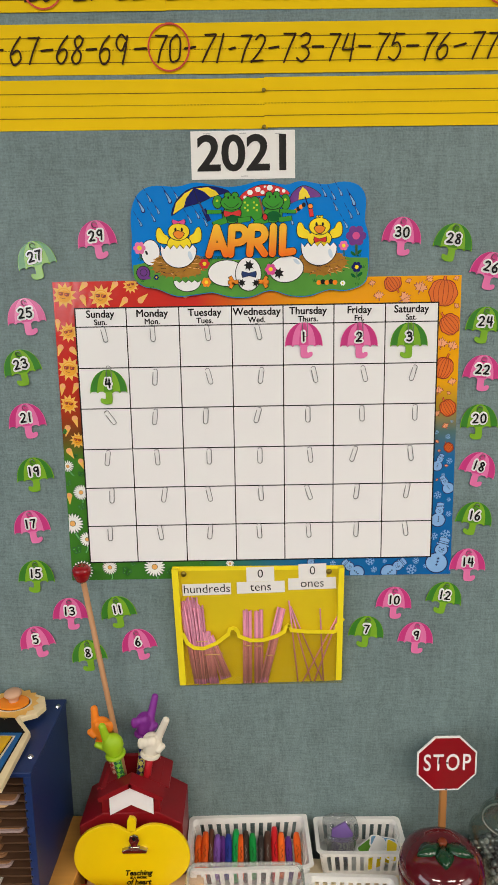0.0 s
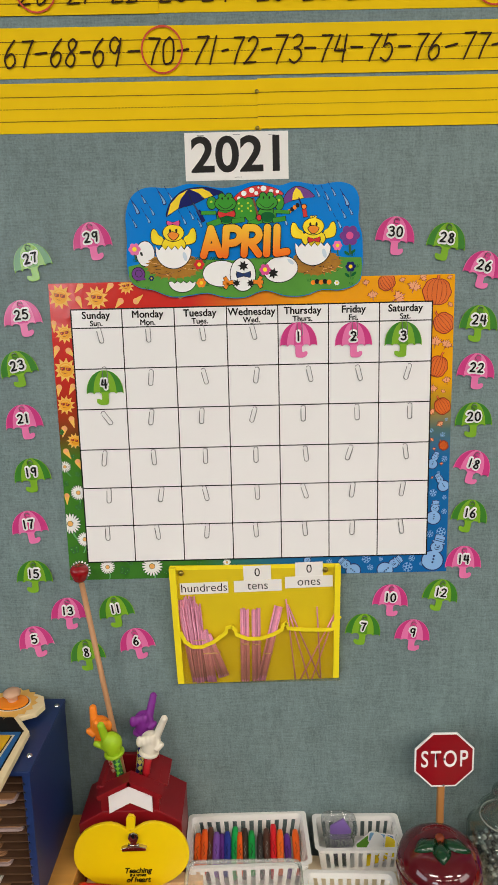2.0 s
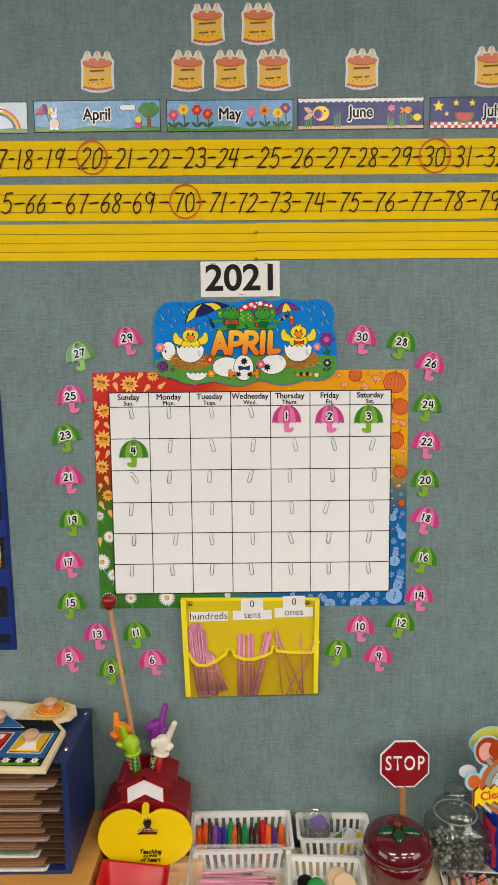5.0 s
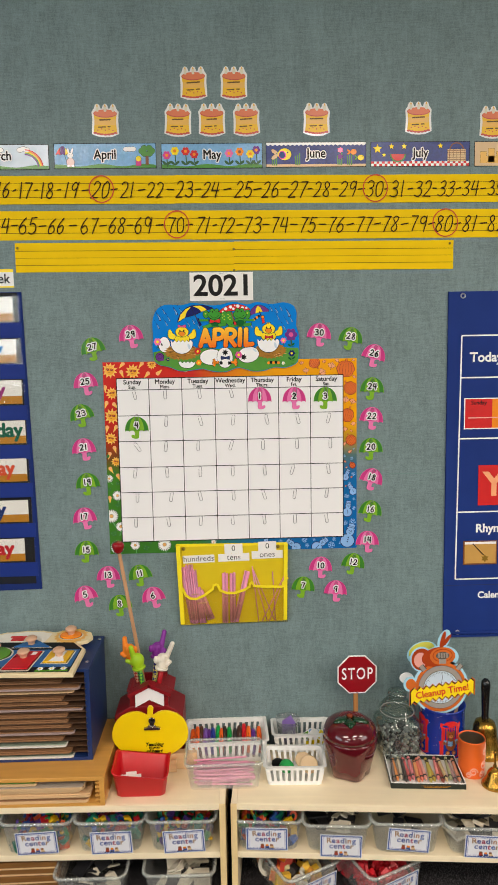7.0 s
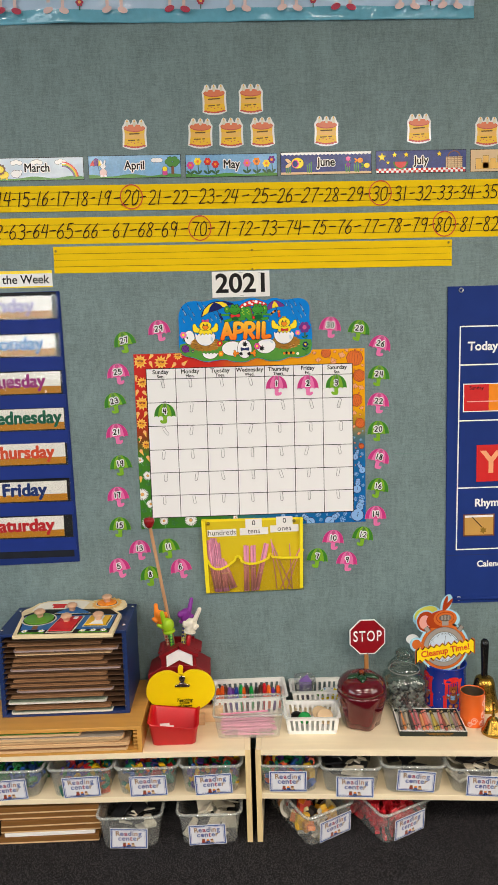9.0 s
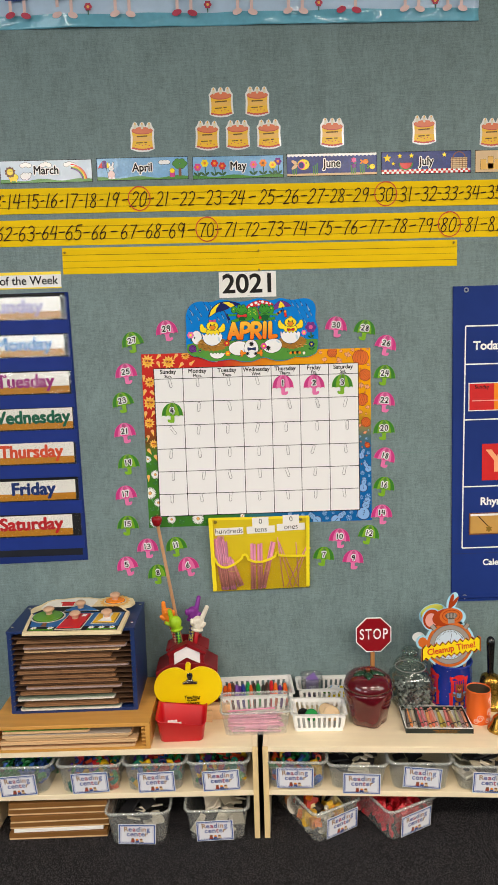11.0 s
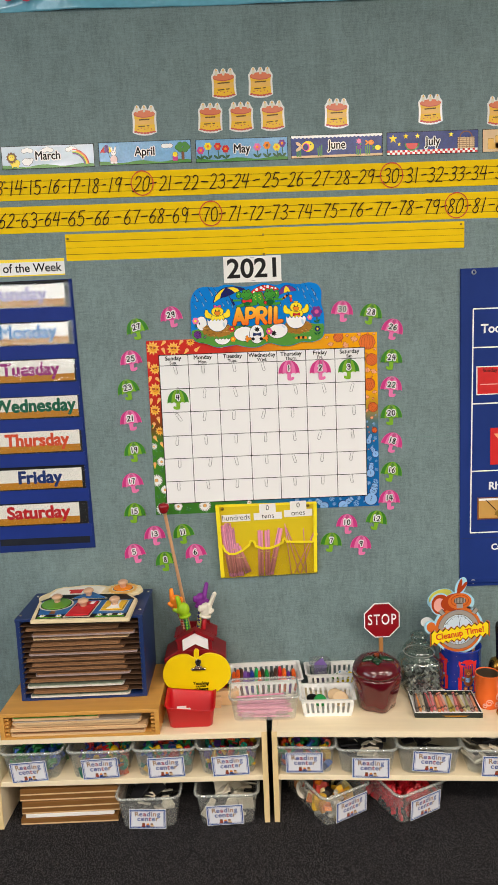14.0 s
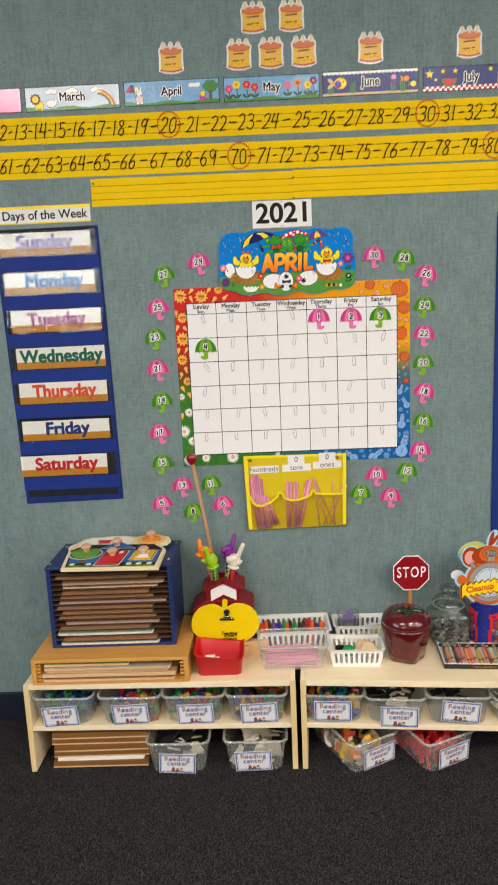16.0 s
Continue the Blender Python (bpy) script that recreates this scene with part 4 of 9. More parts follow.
def paperclip(parent, x, z, tilt=0.0, y=-0.0022, size=0.031, dark=False):
    """A bent wire clip; its outer loop shows in front of the paper."""
    w, l = size * 0.138, size
    path = [(-w, y, l * 0.30), (-w, y, -l * 0.36)]
    path += [(w * -math.cos(a), y, -l * 0.36 - w * math.sin(a)) for a in [radians(180 * k / 8) for k in range(1, 8)]]
    path += [(w, y, -l * 0.36), (w, y, l * 0.36)]
    path += [(w * math.cos(a), y - 0.0004, l * 0.36 + w * math.sin(a)) for a in [radians(150 * k / 8) for k in range(1, 9)]]
    c, s = math.cos(radians(tilt)), math.sin(radians(tilt))
    path = [(x + c * a - s * b, yy, z + s * a + c * b) for a, yy, b in path]
    return tube(path, 0.00062, 5)


def umbrella(n, x, z, rot, on_calendar=False, w=0.069):
    green = n in (3, 4, 7, 8, 11, 12, 15, 16, 19, 20, 23, 24, 27, 28)
    cols = (M_GRN, M_GRNL, M_GRND) if green else (M_PINK, M_PINKL, M_PINKD)
    t = thing("umbrella_cutout", ("green" if green else "pink") + " paper umbrella cutout numbered " + str(n) + (" clipped in the calendar grid" if on_calendar else " hung on the fabric wall"), "paper cutout", x, WALL - (0.006 if on_calendar else 0.0), z, group="numbered umbrellas", ry=-rot)
    flip = -1 if green else 1
    body = prism(umbrella_outline(w, flip), -0.002 if on_calendar else -0.0035, -0.0012 if on_calendar else -0.0025)
    part("card", body, cols[1], t, "glossy laminated card")
    yf = -0.0022 if on_calendar else -0.0037
    p = Print(t, yf, 0.0002)
    for f0, f1, c in ((-0.97, -0.62, cols[2]), (-0.62, -0.25, cols[1]), (-0.25, 0.25, cols[0]), (0.25, 0.62, cols[1]), (0.62, 0.97, cols[2])):
        p.add("canopy_print", wedge(w, f0, f1), c, 0)
    p.done()
    drawn("number_outline", str(n), w * 0.225, 0.0092, M_WHITE, t, -0.0005, w * 0.27, yf - 0.0006, gap=0.34, wide=0.95)
    drawn("printed_number", str(n), w * 0.225, 0.0031, M_INK, t, -0.0005, w * 0.27, yf - 0.0024, gap=0.34, wide=0.95)
    if on_calendar:
        part("paperclip", paperclip(None, 0.002, w * 0.5, 3, yf - 0.001), M_STEEL, t)
    else:
        part("hook", tube([(0.0045 * math.cos(a), yf - 0.002 - 0.002 * math.sin(a), w * 0.53 + 0.0045 * math.sin(a)) for a in [radians(300 * k / 12) for k in range(13)]], 0.0007, 5), M_STEEL, t, "small wire hook")


UMB = {29: (-.247, 1.466, 6), 27: (-.352, 1.434, 12), 25: (-.378, 1.338, 5), 23: (-.391, 1.25, 11), 21: (-.391, 1.154, 4), 19: (-.384, 1.055, 5), 17: (-.397, .956, 6), 15: (-.397, .859, 0),
       13: (-.338, .783, 1), 11: (-.245, .785, 9), 5: (-.403, .727, 11), 8: (-.306, .697, 7), 6: (-.209, .718, 10), 30: (.274, 1.463, -5), 28: (.362, 1.451, -9), 26: (.426, 1.403, -15),
       24: (.424, 1.31, -4), 22: (.422, 1.226, -6), 20: (.422, 1.138, 0), 18: (.42, 1.051, -17), 16: (.419, .957, -9), 14: (.412, .867, -2), 12: (.369, .802, -9), 10: (.275, .794, -4), 7: (.223, .736, -6), 9: (.318, .722, -5)}
for n, (x, z, r) in UMB.items():
    umbrella(n, x, z - 0.0095, r, w=0.068)
for n, (x, z, r) in {1: (.106, 1.288, 0), 2: (.203, 1.286, 0), 3: (.291, 1.285, 0), 4: (-.241, 1.212, 0)}.items():
    umbrella(n, x, z - 0.008, r, True, 0.066)

# ---- the calendar ----
CX, CZ = 0.0255, 1.125
cal = thing("calendar", "large laminated wall calendar with white day grid and seasonal picture border", "calendar", CX, WALL, CZ)
sheet(rect(-0.3555, 0.3555, -0.2735, 0.2735), 0.002, calendar_border(), cal, "border_sheet")
GX = [-0.293, -0.204, -0.112, -0.020, 0.070, 0.159, 0.249, 0.3415]
GZ = [1.3525, 1.3205, 1.2485, 1.176, 1.102, 1.03, 0.9575, 0.8875]
p = Print(cal, -0.0023, 0.0003)
M_SUN, M_SUND, M_CONE = mat("sun_print", "f3bf58", 0.28), mat("sun_face_print", "eea51c", 0.28), mat("cone_print", "f0b465", 0.28)
M_PUMP, M_PUMPD, M_LEAF = mat("pumpkin_print", "e2702a", 0.28), mat("pumpkin_line_print", "8a2212", 0.28), mat("leaf_print", "f2a878", 0.28)
M_SNOW, M_SNOWD = mat("snowman_print", "8ab6e6", 0.28), mat("snow_line_print", "122f66", 0.28)
M_DAISY = mat("daisy_print", "f2f2ee", 0.28)


def L(x, z):
    return x - CX, z - CZ


def kept(pts):
    """Cut artwork off at the sheet's edge."""
    return [(max(-0.3545, min(0.3545, x)), max(-0.2725, min(0.2725, z))) for x, z in pts]


def turned(a, b, rot, s):
    """Maps unit artwork to the sheet, turned and scaled about a point."""
    c, sn = math.cos(radians(rot)), math.sin(radians(rot))
    return lambda pts: kept([(a + s * (c * u - sn * v), b + s * (sn * u + c * v)) for u, v in pts])


# suns in dark glasses, each ray a sharp triangle
for x, z, r in ((-.307, 1.312, .018), (-.31, 1.248, .0225), (-.315, 1.185, .018), (-.303, 1.119, .015), (-.247, 1.372, .0215), (-.194, 1.391, .0145), (-.311, 1.376, .0225)):
    p.key = ("sun", x, z)
    T = turned(*L(x, z), rng.uniform(-15, 15), r)
    p.add("sun_print", T(star(0, 0, 1, 0.62, 11)), M_SUN, 1)
    p.add("sun_face_print", T(oval(0, 0, 0.56)), M_SUND, 2)
    p.add("sun_rim_print", T(oval(0, 0, 0.48)), M_SUN, 3)
    p.add("sun_cheek_print", T(oval(0.05, -0.05, 0.45, 0.42)), M_SUND, 4)
    for q in (-0.23, 0.23):
        p.add("sunglass_print", T([(q - 0.2, 0.2), (q + 0.2, 0.2), (q + 0.17, -0.02), (q, -0.08), (q - 0.17, -0.02)]), M_PUMPD, 5)
        p.add("sunglass_shine_print", T([(q - 0.12, 0.14), (q + 0.06, 0.14), (q - 0.06, 0.0), (q - 0.12, 0.02)]), M_PUMP, 6)
    p.add("smile_print", T(smooth_line([(-0.25, -0.2), (-0.05, -0.3), (0.2, -0.2), (-0.03, -0.25)], 3, True)), M_PUMPD, 5)
for x, z, an in ((-.274, 1.394, -40), (-.221, 1.394, -35), (-.279, 1.371, 20), (-.205, 1.366, -40), (-.178, 1.365, 130), (-.323, 1.286, -20), (-.3025, 1.282, 40), (-.3255, 1.33, 0), (-.324, 1.217, -10), (-.299, 1.218, -30), (-.306, 1.159, 15), (-.32, 1.142, -15), (-.32, 1.1, 30), (-.3, 1.08, 20), (-.325, 1.016, 0), (-.12, 1.386, 60), (-.1, 1.373, 100)):
    p.key = ("cone", x, z)
    T = turned(*L(x, z), an, 1)
    p.add("cone_print", T(oval(0, 0, 0.0054)), M_CONE, 1)
    p.add("cone_print", T([(-0.0046, -0.0025), (0.0046, -0.0025), (0.0005, -0.0165), (-0.0005, -0.0165)]), M_SUN, 1)
    p.add("cone_shine_print", T(oval(0.001, 0.0012, 0.0028, n=12)), M_LEAF, 2)
# pumpkins: ribs as curved lines from stem to foot
for x, z, rx, rz, rot in ((.3497, 1.369, .0255, .0245, -5), (.3635, 1.3145, .0185, .0198, 40), (.3546, 1.238, .018, .0205, -18), (.365, 1.1665, .015, .0165, 30), (.369, 1.094, .009, .01, 35), (.2615, 1.387, .0158, .015, 215)):
    p.key = ("pumpkin", x, z)
    T = turned(*L(x, z), rot, 1)
    stem = [(-0.13 * rx, 0.9 * rz), (0.13 * rx, 0.9 * rz), (0.1 * rx, 1.12 * rz), (0.2 * rx, 1.3 * rz), (-0.05 * rx, 1.32 * rz), (-0.1 * rx, 1.12 * rz)]
    body = [(rx * math.cos(a) * (1 + 0.04 * math.cos(8 * a)), rz * (math.sin(a) - 0.1 * math.exp(-(math.cos(a) / 0.25) ** 2) * (1 if math.sin(a) > 0 else -0.6))) for a in [2 * math.pi * k / 40 for k in range(40)]]
    p.add("pumpkin_outline_print", T(body), M_PUMPD, 1)
    k = 1 - 0.0015 / rx
    p.add("pumpkin_print", T([(u * k, v * k) for u, v in body]), M_PUMP, 2)
    for f in (-0.68, -0.34, 0.0, 0.34, 0.68):
        arc = [(f * rx * math.cos(a) ** 0.8, 0.88 * rz * math.sin(a)) for a in [radians(-80 + 16 * q) for q in range(11)]]
        p.add("pumpkin_rib_print", T([(u - 0.0004, v) for u, v in arc] + [(u + 0.0004, v) for u, v in arc[::-1]]), M_PUMPD, 3)
    p.add("pumpkin_stem_print", T(stem), M_PUMPD, 3)
    p.add("pumpkin_stem_light_print", T([(u * 0.55, v * 0.99) for u, v in stem]), M_PUMP, 4)
# maple leaves with a dark outline and a midrib
HALF = [(0, 1), (.16, .55), (.42, .72), (.36, .36), (.8, .52), (.7, .28), (1.0, .12), (.5, -.18), (.58, -.44), (.1, -.34), (.07, -.85)]
MAPLE = HALF + [(-u, v) for u, v in HALF[:0:-1]]
for x, z, r in ((.2254, 1.387, .0072), (.289, 1.39, .0065), (.3097, 1.378, .0135), (.2375, 1.3655, .0105), (.2825, 1.36, .014), (.3245, 1.394, .009), (.3735, 1.346, .0065), (.372, 1.393, .006), (.3494, 1.2815, .013), (.369, 1.2765, .0115), (.371, 1.213, .009), (.3467, 1.198, .01), (.3655, 1.193, .005), (.346, 1.156, .008), (.362, 1.1335, .0078), (.3475, 1.105, .005), (.352, 1.088, .004), (.366, 1.06, .0042), (.35, 1.034, .0035)):
    p.key = ("leaf", x, z)
    T = turned(*L(x, z), rng.uniform(-70, 70), r)
    p.add("leaf_outline_print", T(MAPLE), M_PUMPD, 1)
    k = max(0.55, 1 - 0.0011 / r)
    p.add("leaf_print", T([(u * k - (0.04 if u > 0 else -0.04) * (abs(u) > .05), v * k) for u, v in MAPLE]), M_LEAF, 2)
    p.add("leaf_rib_print", T(bar(0, -0.6, 0, 0.5, 0.05)), M_PUMPD, 3)


def snowman(x, z, s, rot):
    """A two-ball figure of snow in a banded top hat, blue on blue."""
    p.key = ("snowman", x, z)
    T = turned(*L(x, z), rot, s)
    hat = [(-0.62, 1.72), (0.62, 1.72), (0.6, 1.86), (0.44, 1.86), (0.48, 2.42), (0.0, 2.52), (-0.48, 2.42), (-0.44, 1.86), (-0.6, 1.86)]
    g = 1 + 0.0013 / s
    p.add("snowman_outline_print", T(oval(0, 0, g, 0.95 * g)), M_SNOWD, 1)
    p.add("snowman_outline_print", T(oval(0, 1.32, 0.6 * g, 0.58 * g)), M_SNOWD, 1)
    p.add("snowman_outline_print", T([(u * g, (v - 2.1) * g + 2.1) for u, v in hat]), M_SNOWD, 1)
    p.add("snowman_body_print", T(oval(0, 0, 0.95, 0.9)), M_SNOW, 2)
    p.add("snowman_head_print", T(oval(0, 1.32, 0.55, 0.52)), M_SNOW, 3)
    p.add("snowman_hat_print", T([(u * 0.94, (v - 2.1) * 0.94 + 2.1) for u, v in hat]), M_SNOW, 4)
    p.add("hat_band_print", T([(-0.43, 1.9), (0.43, 1.9), (0.43, 1.97), (-0.43, 1.97)]), M_SNOWD, 5)
    p.add("hat_band_print", T([(-0.45, 2.1), (0.45, 2.1), (0.45, 2.15), (-0.45, 2.15)]), M_SNOWD, 5)
    for u, v, r in ((0, 0.45, 0.1), (0.04, 0.15, 0.1), (0.04, -0.15, 0.1), (-0.2, 1.48, 0.07), (0.16, 1.48, 0.07)):
        p.add("button_print", T(oval(u, v, r, n=10)), M_SNOWD, 5)
    p.add("nose_print", T([(-0.04, 1.28), (-0.02, 1.4), (0.34, 1.3)]), M_SNOWD, 5)
    p.add("mouth_print", T([(-0.24, 1.2), (-0.05, 1.06), (0.2, 1.12), (0.22, 1.17), (-0.04, 1.12), (-0.2, 1.23)]), M_SNOWD, 5)


for x, z, s, r in ((.349, 1.06, .0095, -22), (.371, 1.018, .0105, 30), (.354, .9575, .0134, -7), (.354, .874, .0205, -17), (.205, .857, .014, 47), (.265, .857, .0155, -52), (.117, .866, .011, -5)):
    snowman(x, z, s, r)
# lace snowflakes: six spokes, a ring and forked tips
for x, z, r in ((.371, 1.069, .0058), (.352, 1.005, .0072), (.373, .996, .0042), (.3735, .969, .0055), (.348, .926, .007), (.369, .929, .0095), (.2295, .88, .0085), (.257, .879, .0042), (.3155, .879, .0062), (.237, .863, .006), (.3075, .862, .0098), (.16, .876, .006), (.142, .862, .0045), (.09, .87, .005), (.346, 1.122, .0042), (.367, 1.114, .0048), (.373, 1.142, .003), (.361, 1.043, .0035), (.333, .868, .004)):
    p.key = ("flake", x, z)
    T = turned(*L(x, z), rng.uniform(0, 60), r)
    for q in range(6):
        an = radians(60 * q)
        c, sn = math.cos(an), math.sin(an)
        p.add("snowflake_print", T(bar(0.18 * c, 0.18 * sn, c, sn, 0.15)), M_SNOW, 1)
        for o in (-0.5, 0.5):
            p.add("snowflake_print", T(bar(0.62 * c, 0.62 * sn, 0.95 * math.cos(an + o * 0.75), 0.95 * math.sin(an + o * 0.75), 0.12)), M_SNOW, 1)
        p.add("snowflake_print", T(bar(0.4 * c, 0.4 * sn, 0.4 * math.cos(an + 1.047), 0.4 * math.sin(an + 1.047), 0.12)), M_SNOW, 1)
# daisies with long narrow petals, dark shadow and a curved stem
M_FERN = mat("fern_line_print", "6fb866", 0.2)
for x, z, r in ((-.324, 1.0715, .0112), (-.303, 1.022, .0145), (-.322, .963, .0198), (-.297, .932, .0145), (-.258, .8765, .0142), (-.174, .876, .0198), (-.309, .871, .0198), (-.033, .88, .008), (-.11, .86, .006)):
    a, b = L(x, z)
    p.key = ("daisy", x, z)
    T = turned(a, b, rng.uniform(0, 20), r)
    n = 19 if r > 0.012 else 15
    for k in range(n):
        an = 360 * k / n
        c, sn = math.cos(radians(an)), math.sin(radians(an))
        p.add("daisy_shadow_print", T(oval(0.62 * c, 0.62 * sn, 0.44, 0.15, an, 10)), M_DKGRN, 2)
        p.add("daisy_petal_print", T(oval(0.6 * c, 0.6 * sn, 0.4, 0.1, an, 10)), M_DAISY, 3)
    p.add("daisy_rim_print", T(oval(0, 0, 0.29, n=16)), M_DKGRN, 4)
    p.add("daisy_centre_print", T(oval(0, 0, 0.25, n=16)), M_CONE, 5)
    u = 1 if x < -.31 and z > .9 else -1
    arc = [(0.3 * u * q * q, -0.9 - 0.9 * q) for q in (0, 0.25, 0.5, 0.75, 1)]
    p.add("daisy_stem_edge_print", T([(g - 0.16, v) for g, v in arc] + [(g + 0.16, v) for g, v in arc[::-1]]), M_DKGRN, 0)
    p.add("daisy_stem_print", T([(g - 0.08, v) for g, v in arc] + [(g + 0.08, v) for g, v in arc[::-1]]), M_FERN, 1)
# butterflies in dark line
for x, z, r, rot in ((-.325, 1.039, .007, 20), (-.302, 1.056, .006, -20), (-.303, .994, .0082, 30), (-.317, .911, .0105, 20), (-.227, .867, .0108, -25), (-.214, .882, .006, 30), (-.309, 1.09, .005, 10), (-.147, .864, .0065, 40), (-.085, .878, .006, 0), (-.055, .862, .007, -30), (-.325, 1.135, .006, 60)):
    p.key = ("butterfly", x, z)
    T = turned(*L(x, z), rot, r)
    for q, ln, wd in ((38, 0.95, 0.42), (142, 0.95, 0.42), (-40, 0.7, 0.34), (220, 0.7, 0.34)):
        c, sn = math.cos(radians(q)), math.sin(radians(q))
        p.add("butterfly_edge_print", T(oval(0.55 * c * ln, 0.55 * sn * ln, 0.52 * ln, wd, q, 14)), M_DKGRN, 1)
        p.add("butterfly_wing_print", T(oval(0.55 * c * ln, 0.55 * sn * ln, 0.52 * ln - 0.11, wd - 0.11, q, 14)), M_GRND, 2)
        p.add("butterfly_spot_print", T(oval(0.62 * c * ln, 0.62 * sn * ln, 0.24 * ln, wd * 0.35, q, 10)), M_DKGRN, 3)
        p.add("butterfly_spot_light_print", T(oval(0.62 * c * ln, 0.62 * sn * ln, 0.15 * ln, wd * 0.18, q, 10)), M_FERN, 4)
    p.add("butterfly_body_print", T(oval(0, 0, 0.08, 0.5, 0, 10)), M_DKGRN, 5)
p.key = None
p.done()
# the white grid
g = Print(cal, -0.0052, 0.0003)
M_GRID = mat("calendar_white", "efeeee", 0.14, var=0.015, scale=6)
e = 0.0014
g.add("grid_frame", rect(GX[0] - CX - e, GX[-1] - CX + e, GZ[-1] - CZ - e, GZ[0] - CZ + e), M_INK, 0)
for i in range(7):
    for j in range(7):
        w2 = 0.00095
        g.add("grid_cell", rect(GX[i] - CX + w2, GX[i + 1] - CX - w2, GZ[j + 1] - CZ + w2, GZ[j] - CZ - w2), M_GRID, 1)
g.done()
for i, (a, b) in enumerate((("Sunday", "Sun."), ("Monday", "Mon."), ("Tuesday", "Tues."), ("Wednesday", "Wed."), ("Thursday", "Thurs."), ("Friday", "Fri."), ("Saturday", "Sat."))):
    x = (GX[i] + GX[i + 1]) / 2 - CX - 0.001
    lettering("weekday_name", a, 0.0178, M_INK, cal, x, GZ[0] - CZ - 0.0105, -0.0062, bold=0.0004, wide=0.98)
    lettering("weekday_short", b, 0.0135, M_INK, cal, x, GZ[0] - CZ - 0.0245, -0.0062, bold=0.0003)
CLIP_X = (-0.248, -0.159, -0.066, 0.025, 0.116, 0.205, 0.298)
CLIP_Z = (1.308, 1.231, 1.16, 1.086, 1.016, 0.944)
SHIFT = {(0, 0): (4, 12), (0, 1): (0, 2), (0, 2): (3, 8), (0, 3): (1, 14), (1, 1): (1, -6), (1, 2): (4, 14), (1, 3): (5, -8), (1, 4): (9, 12), (1, 5): (8, 14), (1, 6): (2, -16), (2, 0): (7, 35), (2, 1): (-2, -8), (2, 2): (-4, -4), (2, 3): (-2, -16), (2, 4): (-3, 0), (2, 5): (5, 2), (2, 6): (7, 0), (3, 0): (-2, -8), (3, 1): (-1, 4), (3, 2): (0, 0), (3, 3): (1, 0), (3, 4): (1, 6), (3, 5): (-9, -18), (3, 6): (1, 8), (4, 0): (2, -3), (4, 1): (9, -10), (4, 2): (-2, 12), (4, 3): (2, 3), (4, 4): (-2, 18), (4, 5): (-3, -8), (4, 6): (-4, -10), (5, 0): (-5, 0), (5, 1): (-1, 8), (5, 2): (-2, -6), (5, 3): (-2, 4), (5, 4): (-2, 5), (5, 5): (-3, -2), (5, 6): (-5, 8)}   # millimetres aside, tilt
for (j, i), (dx, tilt) in SHIFT.items():
    t = thing("paperclip", "silver wire paperclip slid on the calendar grid", "paperclip", CLIP_X[i] + dx / 1000, WALL - 0.0055, CLIP_Z[j], group="calendar paperclips")
    part("wire", paperclip(None, 0, 0, tilt, -0.0012, 0.029), M_STEEL, t)

# ---- the month header ----
hd = thing("month_header", "glossy die-cut header reading April with rain, eggs and umbrellas", "paper cutout", 0.014, WALL - 0.0062, 1.463)


def hp(*q):
    """Points of the header's artwork, from its drawing sheet to metres."""
    return [((x - 531) * 0.000385, (320 - y) * 0.000357) for x, y in q]


def ho(x, y, rx, ry=None, rot=0, n=24, a0=0, a1=360):
    (cx, cz), ry = hp((x, y))[0], rx if ry is None else ry
    return oval(cx, cz, rx * 0.000385, ry * 0.000357, rot, n, a0, a1)


M_HSKY, M_HGRASS = mat("header_sky_print", "067ed6", 0.12, var=0.05, scale=10, spec=0.35), mat("header_grass_print", "56963a", 0.1, var=0.12, scale=30)
M_FROG, M_FROGD, M_FROGL = mat("frog_green_print", "3f9a33", 0.12), mat("frog_dark_print", "14622f", 0.12), mat("frog_spot_print", "c3d232", 0.12)
M_NAVYP, M_STRAWP, M_DUCK = mat("navy_print", "1b2064", 0.12), mat("straw_print", "a9762a", 0.12, var=0.25, scale=150), mat("chick_yellow_print", "f7de2a", 0.12)
edge = smooth_line(hp((8, 310), (8, 190), (40, 105), (105, 68), (215, 72), (300, 55), (420, 76), (500, 72), (590, 52), (690, 72), (760, 56), (860, 73), (950, 62), (1015, 82), (1045, 140), (1042, 240), (1060, 320), (1060, 470), (1040, 535), (960, 566), (880, 562), (800, 588), (715, 588), (620, 560), (530, 590), (440, 588), (360, 566), (290, 574), (200, 580), (115, 545), (50, 530), (12, 490), (2, 400)), 4, True)
sheet(edge, 0.0014, M_HSKY, hd, "card", label="curling laminated card")
p = Print(hd, -0.0016, 0.0002)
low = smooth_line(hp((8, 430), (12, 490), (50, 528), (115, 543), (200, 577), (290, 571), (360, 563), (440, 585), (530, 587), (620, 557), (715, 585), (800, 585), (880, 559), (960, 563), (1038, 533), (1058, 470), (1056, 412)), 3)
p.add("ground_print", low + hp((980, 410), (900, 395), (760, 410), (620, 400), (480, 412), (340, 404), (200, 396), (90, 412)), M_HGRASS, 0)
hr = random.Random(4)
